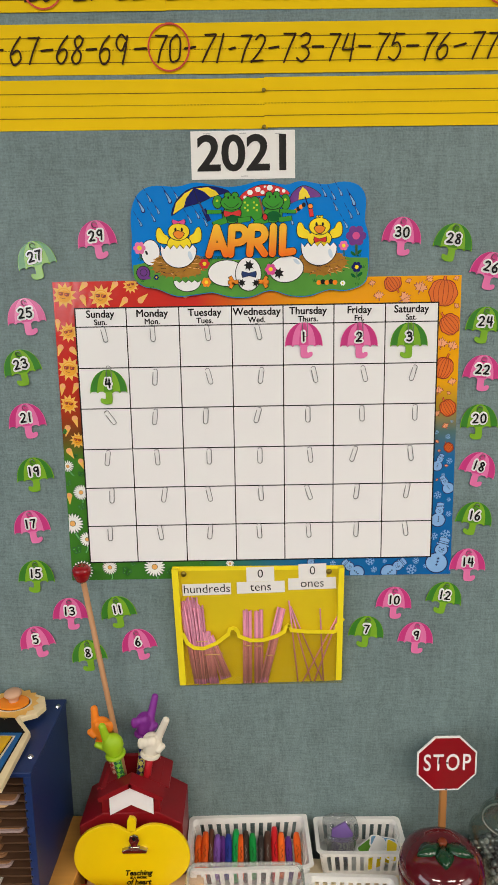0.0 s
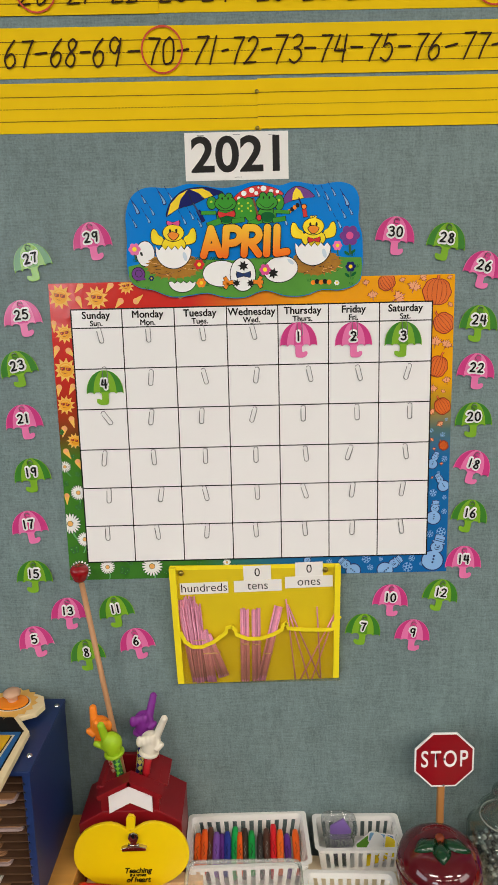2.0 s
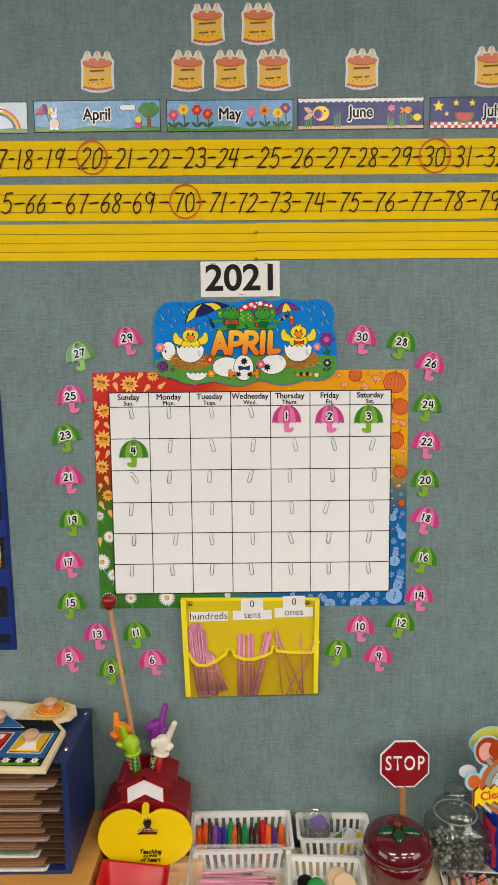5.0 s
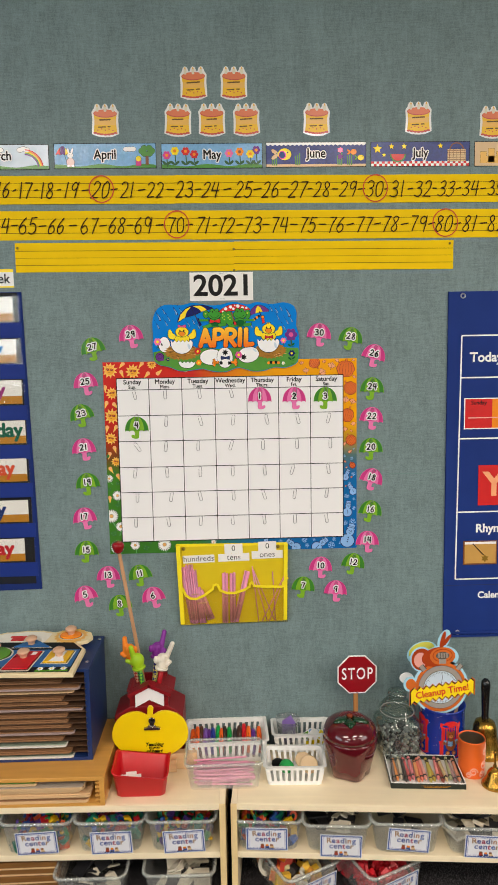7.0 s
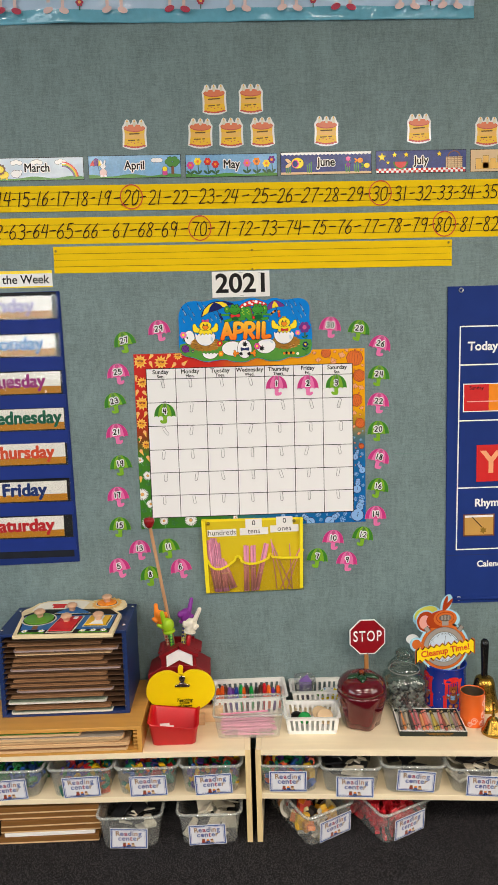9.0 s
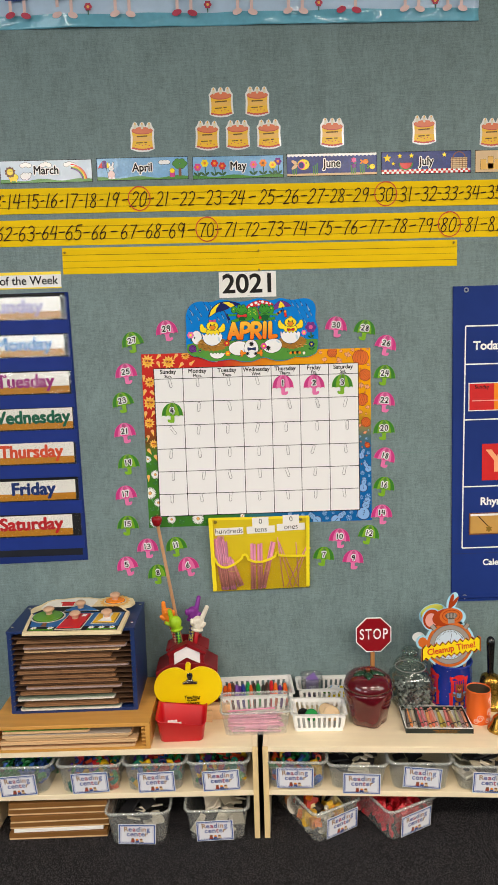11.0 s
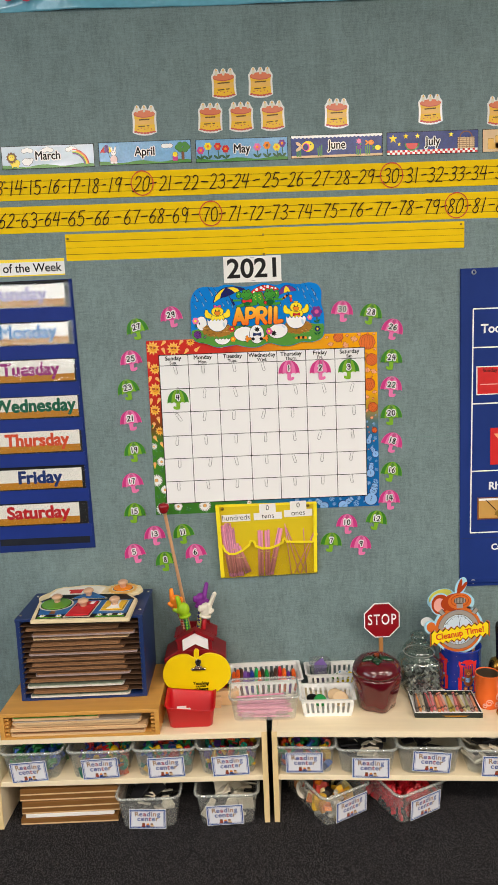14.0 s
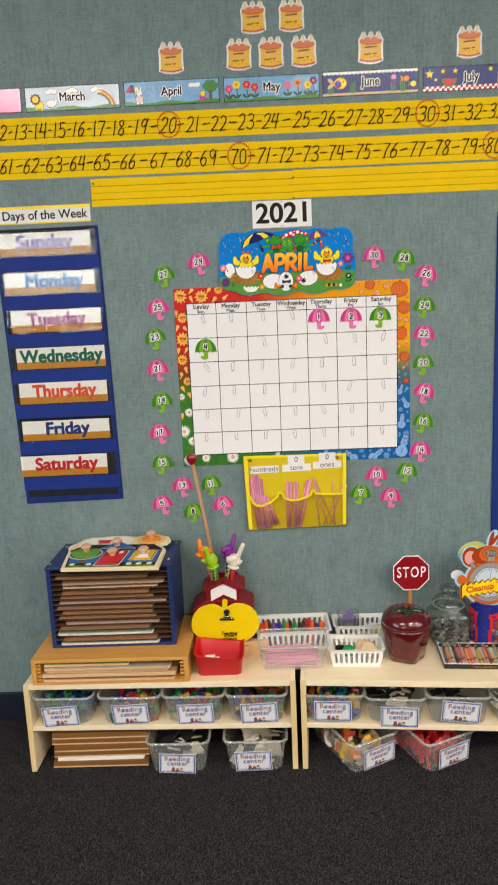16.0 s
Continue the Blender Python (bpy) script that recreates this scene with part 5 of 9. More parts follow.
for x, y in ((95, 125), (60, 165), (50, 235), (110, 215), (180, 125), (215, 118), (270, 225), (305, 205), (865, 115), (905, 130), (935, 112), (990, 150), (915, 180), (980, 215), (1010, 200), (960, 260), (340, 240), (720, 240), (130, 180)):
    (u, v), = hp((x, y))
    big = 1.5 if (x, y) in ((180, 125), (60, 165), (990, 150)) else 1.0
    p.add("ink_drop_print", smooth_line([(u - 0.0062 * big, v + 0.0105 * big), (u + 0.0022 * big, v - 0.001 * big), (u + 0.0027 * big, v - 0.0052 * big), (u - 0.001 * big, v - 0.0052 * big), (u - 0.0022 * big, v - 0.0005 * big)], 3, True), M_NAVYP, 1)
    p.add("raindrop_print", smooth_line([(u - 0.0046 * big, v + 0.007 * big), (u + 0.0014 * big, v - 0.001 * big), (u + 0.0018 * big, v - 0.0043 * big), (u - 0.0005 * big, v - 0.0043 * big), (u - 0.0014 * big, v - 0.0005 * big)], 3, True), M_SKY, 2)
    p.add("rain_line_print", bar(u - 0.0075, v + 0.0125, u - 0.0115, v + 0.0195, 0.0007), M_NAVYP, 1)


def inked(name, pts, c, layer, w=0.0013):
    cx, cz = sum(q[0] for q in pts) / len(pts), sum(q[1] for q in pts) / len(pts)
    grow = []
    for q in pts:
        d = math.hypot(q[0] - cx, q[1] - cz) or 1
        grow.append((q[0] + (q[0] - cx) / d * w, q[1] + (q[1] - cz) / d * w))
    p.add("ink_outline_print", grow, M_INK, layer)
    p.add(name, pts, c, layer + 1)


def limb(name, x0, y0, x1, y1, w, c, layer):
    (a, b), (d, e2) = hp((x0, y0), (x1, y1))
    inked(name, bar(a, b, d, e2, w * 0.000385), c, layer, 0.0012)


# striped umbrella
inked("umbrella_print", smooth_line(hp((190, 203), (206, 145), (245, 102), (290, 80), (360, 74), (415, 86), (442, 102), (375, 120), (308, 148), (245, 168)), 3, True), M_NAVYP, 2)
p.add("umbrella_panel_print", hp((194, 198), (210, 145), (248, 104), (286, 84), (255, 125), (243, 166)), M_YEL, 4)
p.add("umbrella_panel_print", hp((300, 82), (352, 78), (385, 95), (398, 112), (362, 124), (335, 98)), M_YEL, 4)
p.add("umbrella_line_print", bar(*hp((288, 84))[0], *hp((308, 148))[0], 0.001), M_INK, 5)
limb("umbrella_pole_print", 310, 145, 340, 200, 7, M_SNOWD, 4)
limb("umbrella_grip_print", 332, 180, 352, 228, 17, M_NAVYP, 4)
# spotted umbrella
inked("umbrella_print", smooth_line(hp((485, 142), (505, 108), (560, 78), (620, 72), (680, 88), (708, 116), (640, 118), (560, 122)), 3, True), M_RED, 2)
for x, y, r in ((535, 105, 12), (570, 92, 12), (590, 105, 9), (622, 85, 13), (655, 98, 10), (683, 100, 8), (513, 127, 8), (600, 80, 5)):
    p.add("umbrella_dot_print", ho(x, y, r, n=12), M_WHITE, 4)
# purple umbrella
inked("umbrella_print", smooth_line(hp((708, 157), (722, 112), (765, 80), (815, 95), (846, 127), (800, 132), (750, 142)), 3, True), M_PUR, 2)
p.add("umbrella_panel_print", hp((766, 84), (785, 100), (800, 132), (748, 141), (752, 108)), M_YEL, 4)
limb("umbrella_pole_print", 778, 132, 790, 170, 5, M_NAVYP, 4)
for k in range(4):
    p.add("bug_print", ho(735 + 12 * k, 192 - 9 * k, 9, 11, n=10), M_INK if k % 2 else M_ORA, 5 + k)
limb("bug_body_print", 800, 180, 806, 218, 17, M_RED, 5)
inked("bug_head_print", ho(800, 172, 10, n=12), M_ORA, 7)
# two frogs
for x, knee, bow in ((450, 520, True), (632, 560, False)):
    inked("knee_print", ho(knee, 180, 28, 56, -8 if bow else 8), M_FROG, 4)
    for k in range(4):
        p.add("spot_print", ho(knee - 8 + 12 * (k % 2), 150 + 12 * k, 5, n=8), M_FROGL, 6)
    if bow:
        inked("knee_print", ho(392, 145, 20, 28), M_FROG, 4)
    else:
        inked("knee_print", ho(690, 150, 20, 34), M_FROG, 4)
    p.add("spot_print", ho(390 if bow else 690, 140, 6, n=8), M_FROGL, 6)
    inked("frog_body_print", ho(x + 3, 205, 40, 38), M_FROG, 6)
    p.add("frog_chest_print", ho(x + 6, 215, 32, 24), M_FROGD, 8)
    for s in (-1, 1):
        inked("frog_eye_print", ho(x + 3 + s * 16, 118, 14), M_FROG, 8)
    inked("frog_head_print", ho(x + 3, 150, 46, 32), M_FROG, 9)
    for s in (-1, 1):
        p.add("frog_lid_print", ho(x + 3 + s * 16, 118, 11, n=12), M_FROG, 11)
        p.add("pupil_print", ho(x + 2 + s * 13, 127, 3.5, 7, n=10), M_INK, 12)
    smile = [(x - 30 + 6.6 * k, 152 + 22 * math.sin(math.pi * k / 10)) for k in range(11)]
    for q0, q1 in zip(smile, smile[1:]):
        p.add("smile_line_print", bar(*hp(q0)[0], *hp(q1)[0], 0.0009), M_INK, 12)
    limb("frog_leg_print", x - 80, 248, x - 20, 228, 24, M_FROG, 8)
    limb("frog_leg_print", x + 30, 232, x + 85, 224, 20, M_FROG, 8)
    limb("frog_arm_print", *((345, 190, 408, 190) if bow else (665, 190, 735, 196)), 15, M_FROG, 8)
inked("bow_print", smooth_line(hp((420, 185), (452, 195), (490, 183), (490, 212), (456, 204), (424, 214)), 2, True), M_RED, 13)
limb("umbrella_pole_print", 576, 130, 594, 205, 8, M_BRN, 12)
inked("umbrella_grip_print", ho(600, 218, 9, 13), M_RED, 12)
# nests, chicks and shells
for x, y, rx in ((212, 432, 118), (852, 430, 108)):
    p.add("nest_print", smooth_line([(u + hr.uniform(-0.002, 0.002), v + hr.uniform(-0.002, 0.002)) for u, v in ho(x, y, rx, 58, n=26)], 2, True), M_STRAWP, 2)
    for k in range(46):
        a, b = hr.uniform(-rx, rx) * 0.9, hr.uniform(-45, 50)
        if k % 2:
            an = math.pi * 2 * k / 46
            (u, v), (u2, v2) = hp((x + rx * 0.93 * math.cos(an), y + 54 * math.sin(an)), (x + rx * 1.13 * math.cos(an), y + 66 * math.sin(an) + 4))
            p.add("straw_line_print", [(u - 0.0022 * math.sin(an), v - 0.0022 * math.cos(an)), (u + 0.0022 * math.sin(an), v + 0.0022 * math.cos(an)), (u2, v2)], M_STRAWP, 2)
        p.add("straw_line_print", bar(*hp((x + a, y + b))[0], *hp((x + a + hr.uniform(-30, 30), y + b + hr.uniform(-10, 10)))[0], 0.0008), (M_BRN, M_CONE, M_INK)[k % 3], 3)
for x, y in ((217, 282), (841, 268)):
    for s in (-1, 1):
        wing = [(x + s * 45, y + 50), (x + s * 92, y + 42), (x + s * 100, y + 5), (x + s * 92, y - 22), (x + s * 78, y - 18), (x + s * 66, y + 5), (x + s * 48, y + 18)]
        inked("wing_print", smooth_line(hp(*wing), 3, True), M_DUCK, 4)
    inked("chick_body_print", ho(x, y + 52, 52, 38), M_DUCK, 5)
    inked("chick_head_print", ho(x, y - 4, 46, 38), M_DUCK, 7)
    for k in (-1, 0, 1):
        limb("tuft_print", x + k * 6, y - 40, x + k * 12, y - 52, 7, M_DUCK, 6)
    for s in (-1, 1):
        p.add("eye_print", ho(x + s * 14, y - 14, 5, 9, n=12), M_INK, 9)
    inked("beak_print", smooth_line(hp((x - 24, y + 4), (x - 4, y - 8), (x + 24, y + 4), (x + 8, y + 26), (x - 8, y + 26)), 2, True), M_ORA, 9)
    shell = ho(x - 3, 362, 78, 82, n=22, a0=180, a1=360) + hp(*[(x + 75 - 14.2 * k, 362 - (22 if k % 2 else 4)) for k in range(0, 12)])
    inked("eggshell_print", shell, M_WHITE, 12)
    p.add("shell_shine_print", ho(x + 48, 390, 9, 22, 15), M_PALE, 14)
inked("bow_print", smooth_line(hp((192, 222), (217, 232), (244, 222), (243, 246), (217, 238), (194, 244)), 2, True), M_PINK, 11)
inked("bow_print", smooth_line(hp((818, 312), (842, 324), (868, 312), (866, 338), (842, 330), (820, 340)), 2, True), M_RED, 15)
inked("egg_print", ho(88, 372, 40, 58), M_WHITE, 1)
p.add("egg_shade_print", ho(70, 372, 5, 11, 20), M_INK, 3)
inked("egg_print", ho(425, 474, 82, 60), M_WHITE, 4)
inked("egg_print", ho(693, 460, 76, 60, 10), M_WHITE, 4)
p.add("shell_shine_print", ho(738, 425, 18, 8, -40), M_PALE, 6)
inked("egg_print", ho(522, 480, 56, 78), M_WHITE, 7)
for x, y, r in ((525, 440, 25), (492, 520, 19), (556, 522, 19), (658, 478, 26)):
    (u, v), = hp((x, y))
    p.add("crack_print", star(u, v, r * 0.00038, r * 0.0002, 7, 20), M_INK, 10)
inked("bow_print", smooth_line(hp((496, 466), (525, 478), (554, 466), (552, 496), (525, 486), (498, 496)), 2, True), M_SNOWD, 11)
for s in (-1, 1):
    limb("orange_foot_print", 522 + s * 45, 515, 522 + s * 75, 520, 16, M_ORA, 9)
    for k in (-1, 0, 1):
        limb("orange_foot_print", 522 + s * 68, 518, 522 + s * (90 - 8 * abs(k)), 518 + 26 * k, 15, M_ORA, 9)
inked("eggshell_print", ho(248, 508, 60, 48, n=16, a0=180, a1=360) + hp(*[(308 - 13.5 * k, 508 + (8 if k % 2 else -3)) for k in range(1, 9)]), M_WHITE, 4)
for x, y, r, c, stem in ((40, 350, 28, M_PINKL, 50), (1003, 310, 46, M_PUR, 90), (948, 355, 22, M_PINKL, 45), (1007, 455, 24, M_NAVYP, 50), (327, 428, 24, M_RED, 20), (333, 515, 22, M_ORA, 12), (622, 460, 26, M_PINK, 10), (945, 530, 12, M_DAISY, 8), (110, 488, 12, M_NAVYP, 12)):
    flower(p, *hp((x, y))[0], r * 0.00037, c, M_YEL if r < 40 else M_PINK, 15 if x == 622 else 3, stem=(0.001, -stem * 0.00035))
for x, y in ((1018, 385), (990, 392), (1022, 490), (992, 495)):
    p.add("leaf_print", ho(x, y, 14, 7, 40 if x > 1005 else -40, n=12), M_FROGD, 3)
inked("snail_print", ho(52, 466, 28, 30), M_PUR, 4)
p.many("snail_line_print", ring2(*hp((54, 464))[0], 0.0065, 0.001, 20), M_INK, 6)
p.add("snail_foot_print", ho(60, 490, 26, 7), M_PUR, 4)
for k in range(5):
    p.add("bug_print", ho(838 + 18 * k, 526 - 4 * (k % 2), 11, 12, n=10), M_INK if k % 2 else M_ORA, 4 + k)
for k in range(70):
    x = hr.choice((hr.uniform(20, 330), hr.uniform(600, 1040), hr.uniform(320, 440)))
    y = hr.choice((408, hr.uniform(410, 550)))
    for q in (-1, 0, 1):
        p.add("grass_tuft_print", bar(*hp((x + q * 4, y))[0], *hp((x + q * 9, y - 15))[0], 0.0007), M_FROGD, 1)
p.done()


def letter_fade():
    """Printed letters fading from yellow at the top to orange at the foot."""
    m = mat("title_fade_print", "ffffff", 0.12, var=0.0)
    nt = m.node_tree
    sep = nt.nodes.new("ShaderNodeSeparateXYZ")
    nt.links.new(nt.nodes["Texture Coordinate"].outputs["Object"], sep.inputs[0])
    mr = nt.nodes.new("ShaderNodeMapRange")
    mr.inputs["From Min"].default_value, mr.inputs["From Max"].default_value = -0.026, 0.024
    nt.links.new(sep.outputs[2], mr.inputs["Value"])
    r = nt.nodes.new("ShaderNodeValToRGB")
    for k, (pos, h) in enumerate(((0.0, "f0721c"), (1.0, "f9c73a"))):
        r.color_ramp.elements[k].position, r.color_ramp.elements[k].color = pos, (*hexc(h), 1)
    nt.links.new(mr.outputs[0], r.inputs[0])
    nt.links.new(r.outputs[0], nt.nodes["Principled BSDF"].inputs["Base Color"])
    return m


for k, ch in enumerate("APRIL"):
    xx = (-0.0575, -0.0215, 0.0115, 0.0385, 0.0625)[k]
    drawn("title_outline", ch, 0.0435, 0.0148, M_INK, hd, xx, -0.002, -0.0050 - 0.0003 * (k % 2), rot=(2, 0, -1, 0, 2)[k])
    drawn("title_letter", ch, 0.0435, 0.0122, letter_fade(), hd, xx, -0.002, -0.0066 - 0.0003 * (k % 2), rot=(2, 0, -1, 0, 2)[k])


# ---- counting pocket chart under the calendar ----
M_PKYEL = mat("yellow_nylon", "d8bf0c", 0.55, var=0.06, scale=12, bump=0.1, bscale=400)
M_PKBIND = mat("yellow_binding", "f2de1c", 0.5, var=0.05, bump=0.1, bscale=500)
M_STRAW = mat("pink_straw", "de92ae", 0.4, var=0.12, scale=40)
_nt = M_STRAW.node_tree
_oi, _mr, _mu = _nt.nodes.new("ShaderNodeObjectInfo"), _nt.nodes.new("ShaderNodeMapRange"), _nt.nodes.new("ShaderNodeVectorMath")
_mr.inputs["To Min"].default_value, _mr.inputs["To Max"].default_value = 0.62, 1.15
_mu.operation = 'SCALE'
_nt.links.new(_oi.outputs["Random"], _mr.inputs["Value"])
_nt.links.new(_nt.nodes["Principled BSDF"].inputs["Base Color"].links[0].from_socket, _mu.inputs[0])
_nt.links.new(_mr.outputs[0], _mu.inputs["Scale"])
_nt.links.new(_mu.outputs[0], _nt.nodes["Principled BSDF"].inputs["Base Color"])
M_RUBBER = mat("rubber_band", "c9a06a", 0.6)
PY = WALL - 0.0085
pk = thing("counting_pocket_chart", "yellow nylon place-value pocket chart with clear pockets", "pocket chart", 0.02, PY, 0.752)
sheet([(-0.153, -0.115), (0.154, -0.11), (0.158, 0.122), (-0.16, 0.125)], 0.0015, M_PKYEL, pk, "backing")
sheet([(-0.1535, -0.108), (-0.1415, -0.108), (-0.149, 0.1245), (-0.161, 0.1245)], 0.0132, M_PKBIND, pk, "binding")
sheet([(0.1445, -0.103), (0.155, -0.103), (0.159, 0.1215), (0.1485, 0.1215)], 0.0132, M_PKBIND, pk, "binding")
sheet([(-0.155, 0.118), (0.158, 0.116), (0.158, 0.123), (-0.16, 0.126)], 0.0025, M_PKBIND, pk, "binding")


def pkx(px):
    return -0.14 + (px - 308) * 0.001082 - 0.02


def pkz(py):
    return 0.876 - (py - 1000) * 0.001128 - 0.752


def trim_curve(pts):
    """A sewn binding along the pocket's mouth."""
    n = len(pts)
    up, dn = [], []
    for i, (x, z) in enumerate(pts):
        a, b = pts[max(i - 1, 0)], pts[min(i + 1, n - 1)]
        d = math.hypot(b[0] - a[0], b[1] - a[1])
        nx, nz = -(b[1] - a[1]) / d * 0.0035, (b[0] - a[0]) / d * 0.0035
        up.append((x + nx, z + nz))
        dn.append((x - nx, z - nz))
    return up, dn


for mouth in (((322, 1112), (330, 1130), (342, 1139), (358, 1140), (380, 1131), (402, 1115), (404, 1106), (413, 1104)),
              ((413, 1104), (419, 1112), (420, 1119), (440, 1127), (462, 1127), (485, 1120), (500, 1112), (501, 1105), (508, 1100)),
              ((508, 1100), (511, 1110), (540, 1113), (585, 1114), (589, 1113), (590, 1104), (602, 1090))):
    pts = [(pkx(a), pkz(b)) for a, b in mouth]
    up, dn = trim_curve(pts)
    bm = bmesh.new()
    for k in range(len(pts) - 1):
        prism([dn[k], dn[k + 1], up[k + 1], up[k]], -0.0125, -0.0105, bm)
    part("pocket_binding", bm, M_PKBIND, pk)
    bm = bmesh.new()
    xs = [q[0] for q in pts]
    base = [bm.verts.new((q[0], -0.0062, -0.113)) for q in pts]
    mid = [bm.verts.new((q[0], -0.0115, -0.09)) for q in pts]
    top = [bm.verts.new((q[0], -0.0114, q[1])) for q in pts]
    for lo, hi in ((base, mid), (mid, top)):
        for k in range(len(pts) - 1):
            bm.faces.new((lo[k], lo[k + 1], hi[k + 1], hi[k]))
    part("clear_pocket", bm, M_SHADEVINYL, pk, "clear vinyl pocket", smooth=True).visible_shadow = False
for x0, x1, z0, z1, wd in ((324, 408, 1048, 1028, "hundreds"), (418, 501, 1046, 1026, "tens"), (507, 590, 1041, 1021, "ones"), (435, 483, 1026, 1001, "0"), (525, 573, 1022, 997, "0")):
    c = thing("word_card", "white card with the handwritten word " + wd if len(wd) > 1 else "white card with a handwritten zero", "card", 0.02 + pkx((x0 + x1) / 2), PY - (0.003 if len(wd) > 1 else 0.002), 0.752 + pkz((z0 + z1) / 2), group="place value cards", ry=-1.0)
    a, b = (pkx(x1) - pkx(x0)) / 2, (pkz(z1) - pkz(z0)) / 2
    sheet(rect(-a, a, -b, b), 0.0006, M_PAPER, c, "card")
    lettering("handwritten_word", wd, 0.0235, M_INK, c, 0, 0.0005, -0.0011, bold=-0.0001, wide=1.0)
for x in (pkx(327), pkx(577)):
    t = thing("pushpin", "small metal pushpin holding the pocket chart", "pushpin", 0.02 + x, PY - 0.0025, 0.752 + pkz(1010), group="pushpins")
    part("head", ball((0, -0.003, 0), 0.0055, u=12, v=8, s=(1, 0.7, 1)), M_PIN, t, smooth=True)


def straw(x0, z0, x1, z1, y, parent=None, gr="counting straws", r=0.00165):
    t = thing("straw", "thin pink plastic counting straw in a clear pocket", "straw", 0.02 + pkx(x0), PY + y, 0.752 + pkz(z0), group=gr)
    part("tube", tube([(0, 0, 0), (pkx(x1) - pkx(x0), 0, pkz(z1) - pkz(z0))], r, 7), M_STRAW, t, smooth=True)


for k in range(34):
    lay = k // 12
    q = (k % 12) / 11
    straw(319 + q * 38 + rng.uniform(-1.5, 1.5) + lay * 1.2, 1066 + rng.uniform(-5, 12) - 14 * math.sin(math.pi * q) * (lay < 2), 341 + q * 26 + rng.uniform(-1, 1), 1204 + rng.uniform(-3, 3), -0.0032 - 0.0026 * lay)
for k in range(6):
    straw(358 + k * 2.2, 1112 + rng.uniform(-3, 3), 368 + k * 2.8, 1205, -0.0088 - 0.0008 * (k % 2))
for k in range(6):
    straw(364 + k * 2.0, 1116 + rng.uniform(-3, 3), 388 + k * 3.2, 1198 - k, -0.0096)
for x in (429, 449):
    for k in range(7):
        straw(x + k * 2.1, 1076 + rng.uniform(-2, 3), x - 2 + k * 2.2, 1207, -0.0042 - 0.0024 * (k % 2))
for k in range(6):
    straw(489 + k * 2.3, 1070 + k * 0.7, 456 + k * 2.4, 1205, -0.0072 - 0.0014 * (k % 2))
for a, b, c, d in ((508, 1060, 523, 1206), (509, 1068, 546, 1205), (511, 1070, 566, 1204), (562, 1075, 568, 1206), (602, 1068, 552, 1206), (598, 1078, 532, 1206)):
    straw(a, b, c, d, -0.0055, r=0.0014)
for x, z, w in ((356, 1128, 0.014), (369, 1152, 0.011), (380, 1152, 0.012), (437, 1137, 0.008), (455, 1126, 0.008), (456, 1138, 0.008), (475, 1155, 0.008)):
    t = thing("rubber_band", "tan rubber band round a straw bundle", "rubber band", 0.02 + pkx(x), PY - 0.0065, 0.752 + pkz(z), group="rubber bands")
    part("band", tube([(w * math.cos(a), 0.0052 * math.sin(a), 0.001 * math.sin(3 * a)) for a in [2 * math.pi * k / 16 for k in range(17)]], 0.0011, 5), M_RUBBER, t)

# ---- days of the week chart ----
CHX, CHZ = -0.69, 1.17
dw = thing("weekday_pocket_chart", "navy nylon pocket chart holding weekday name cards", "pocket chart", CHX, WALL, CHZ)
sheet([(-0.148, -0.42), (0.161, -0.415), (0.147, 0.424), (-0.168, 0.421)], 0.003, M_NAVY, dw, "backing")
M_BLACKSTRIP = mat("black_slot", "0c0d12", 0.4, spec=0.25)
M_GOLD = mat("gold_stripe_print", "b47a14", 0.35, spec=0.25)
M_NAVYB = mat("navy_band", "182f7c", 0.6, var=0.12, spec=0.25, scale=14, bump=0.15, bscale=500)
DAYS = (("Sunday", "8f86bc", 1.58, 1.515, 0), ("Monday", "1c72b4", 1.465, 1.402, 0.003), ("Tuesday", "962878", 1.353, 1.288, 0.012), ("Wednesday", "085c44", 1.241, 1.177, 0.016), ("Thursday", "d24a26", 1.134, 1.069, 0.014), ("Friday", "142f70", 1.015, 0.953, 0.012), ("Saturday", "b81a22", 0.904, 0.839, -0.004))
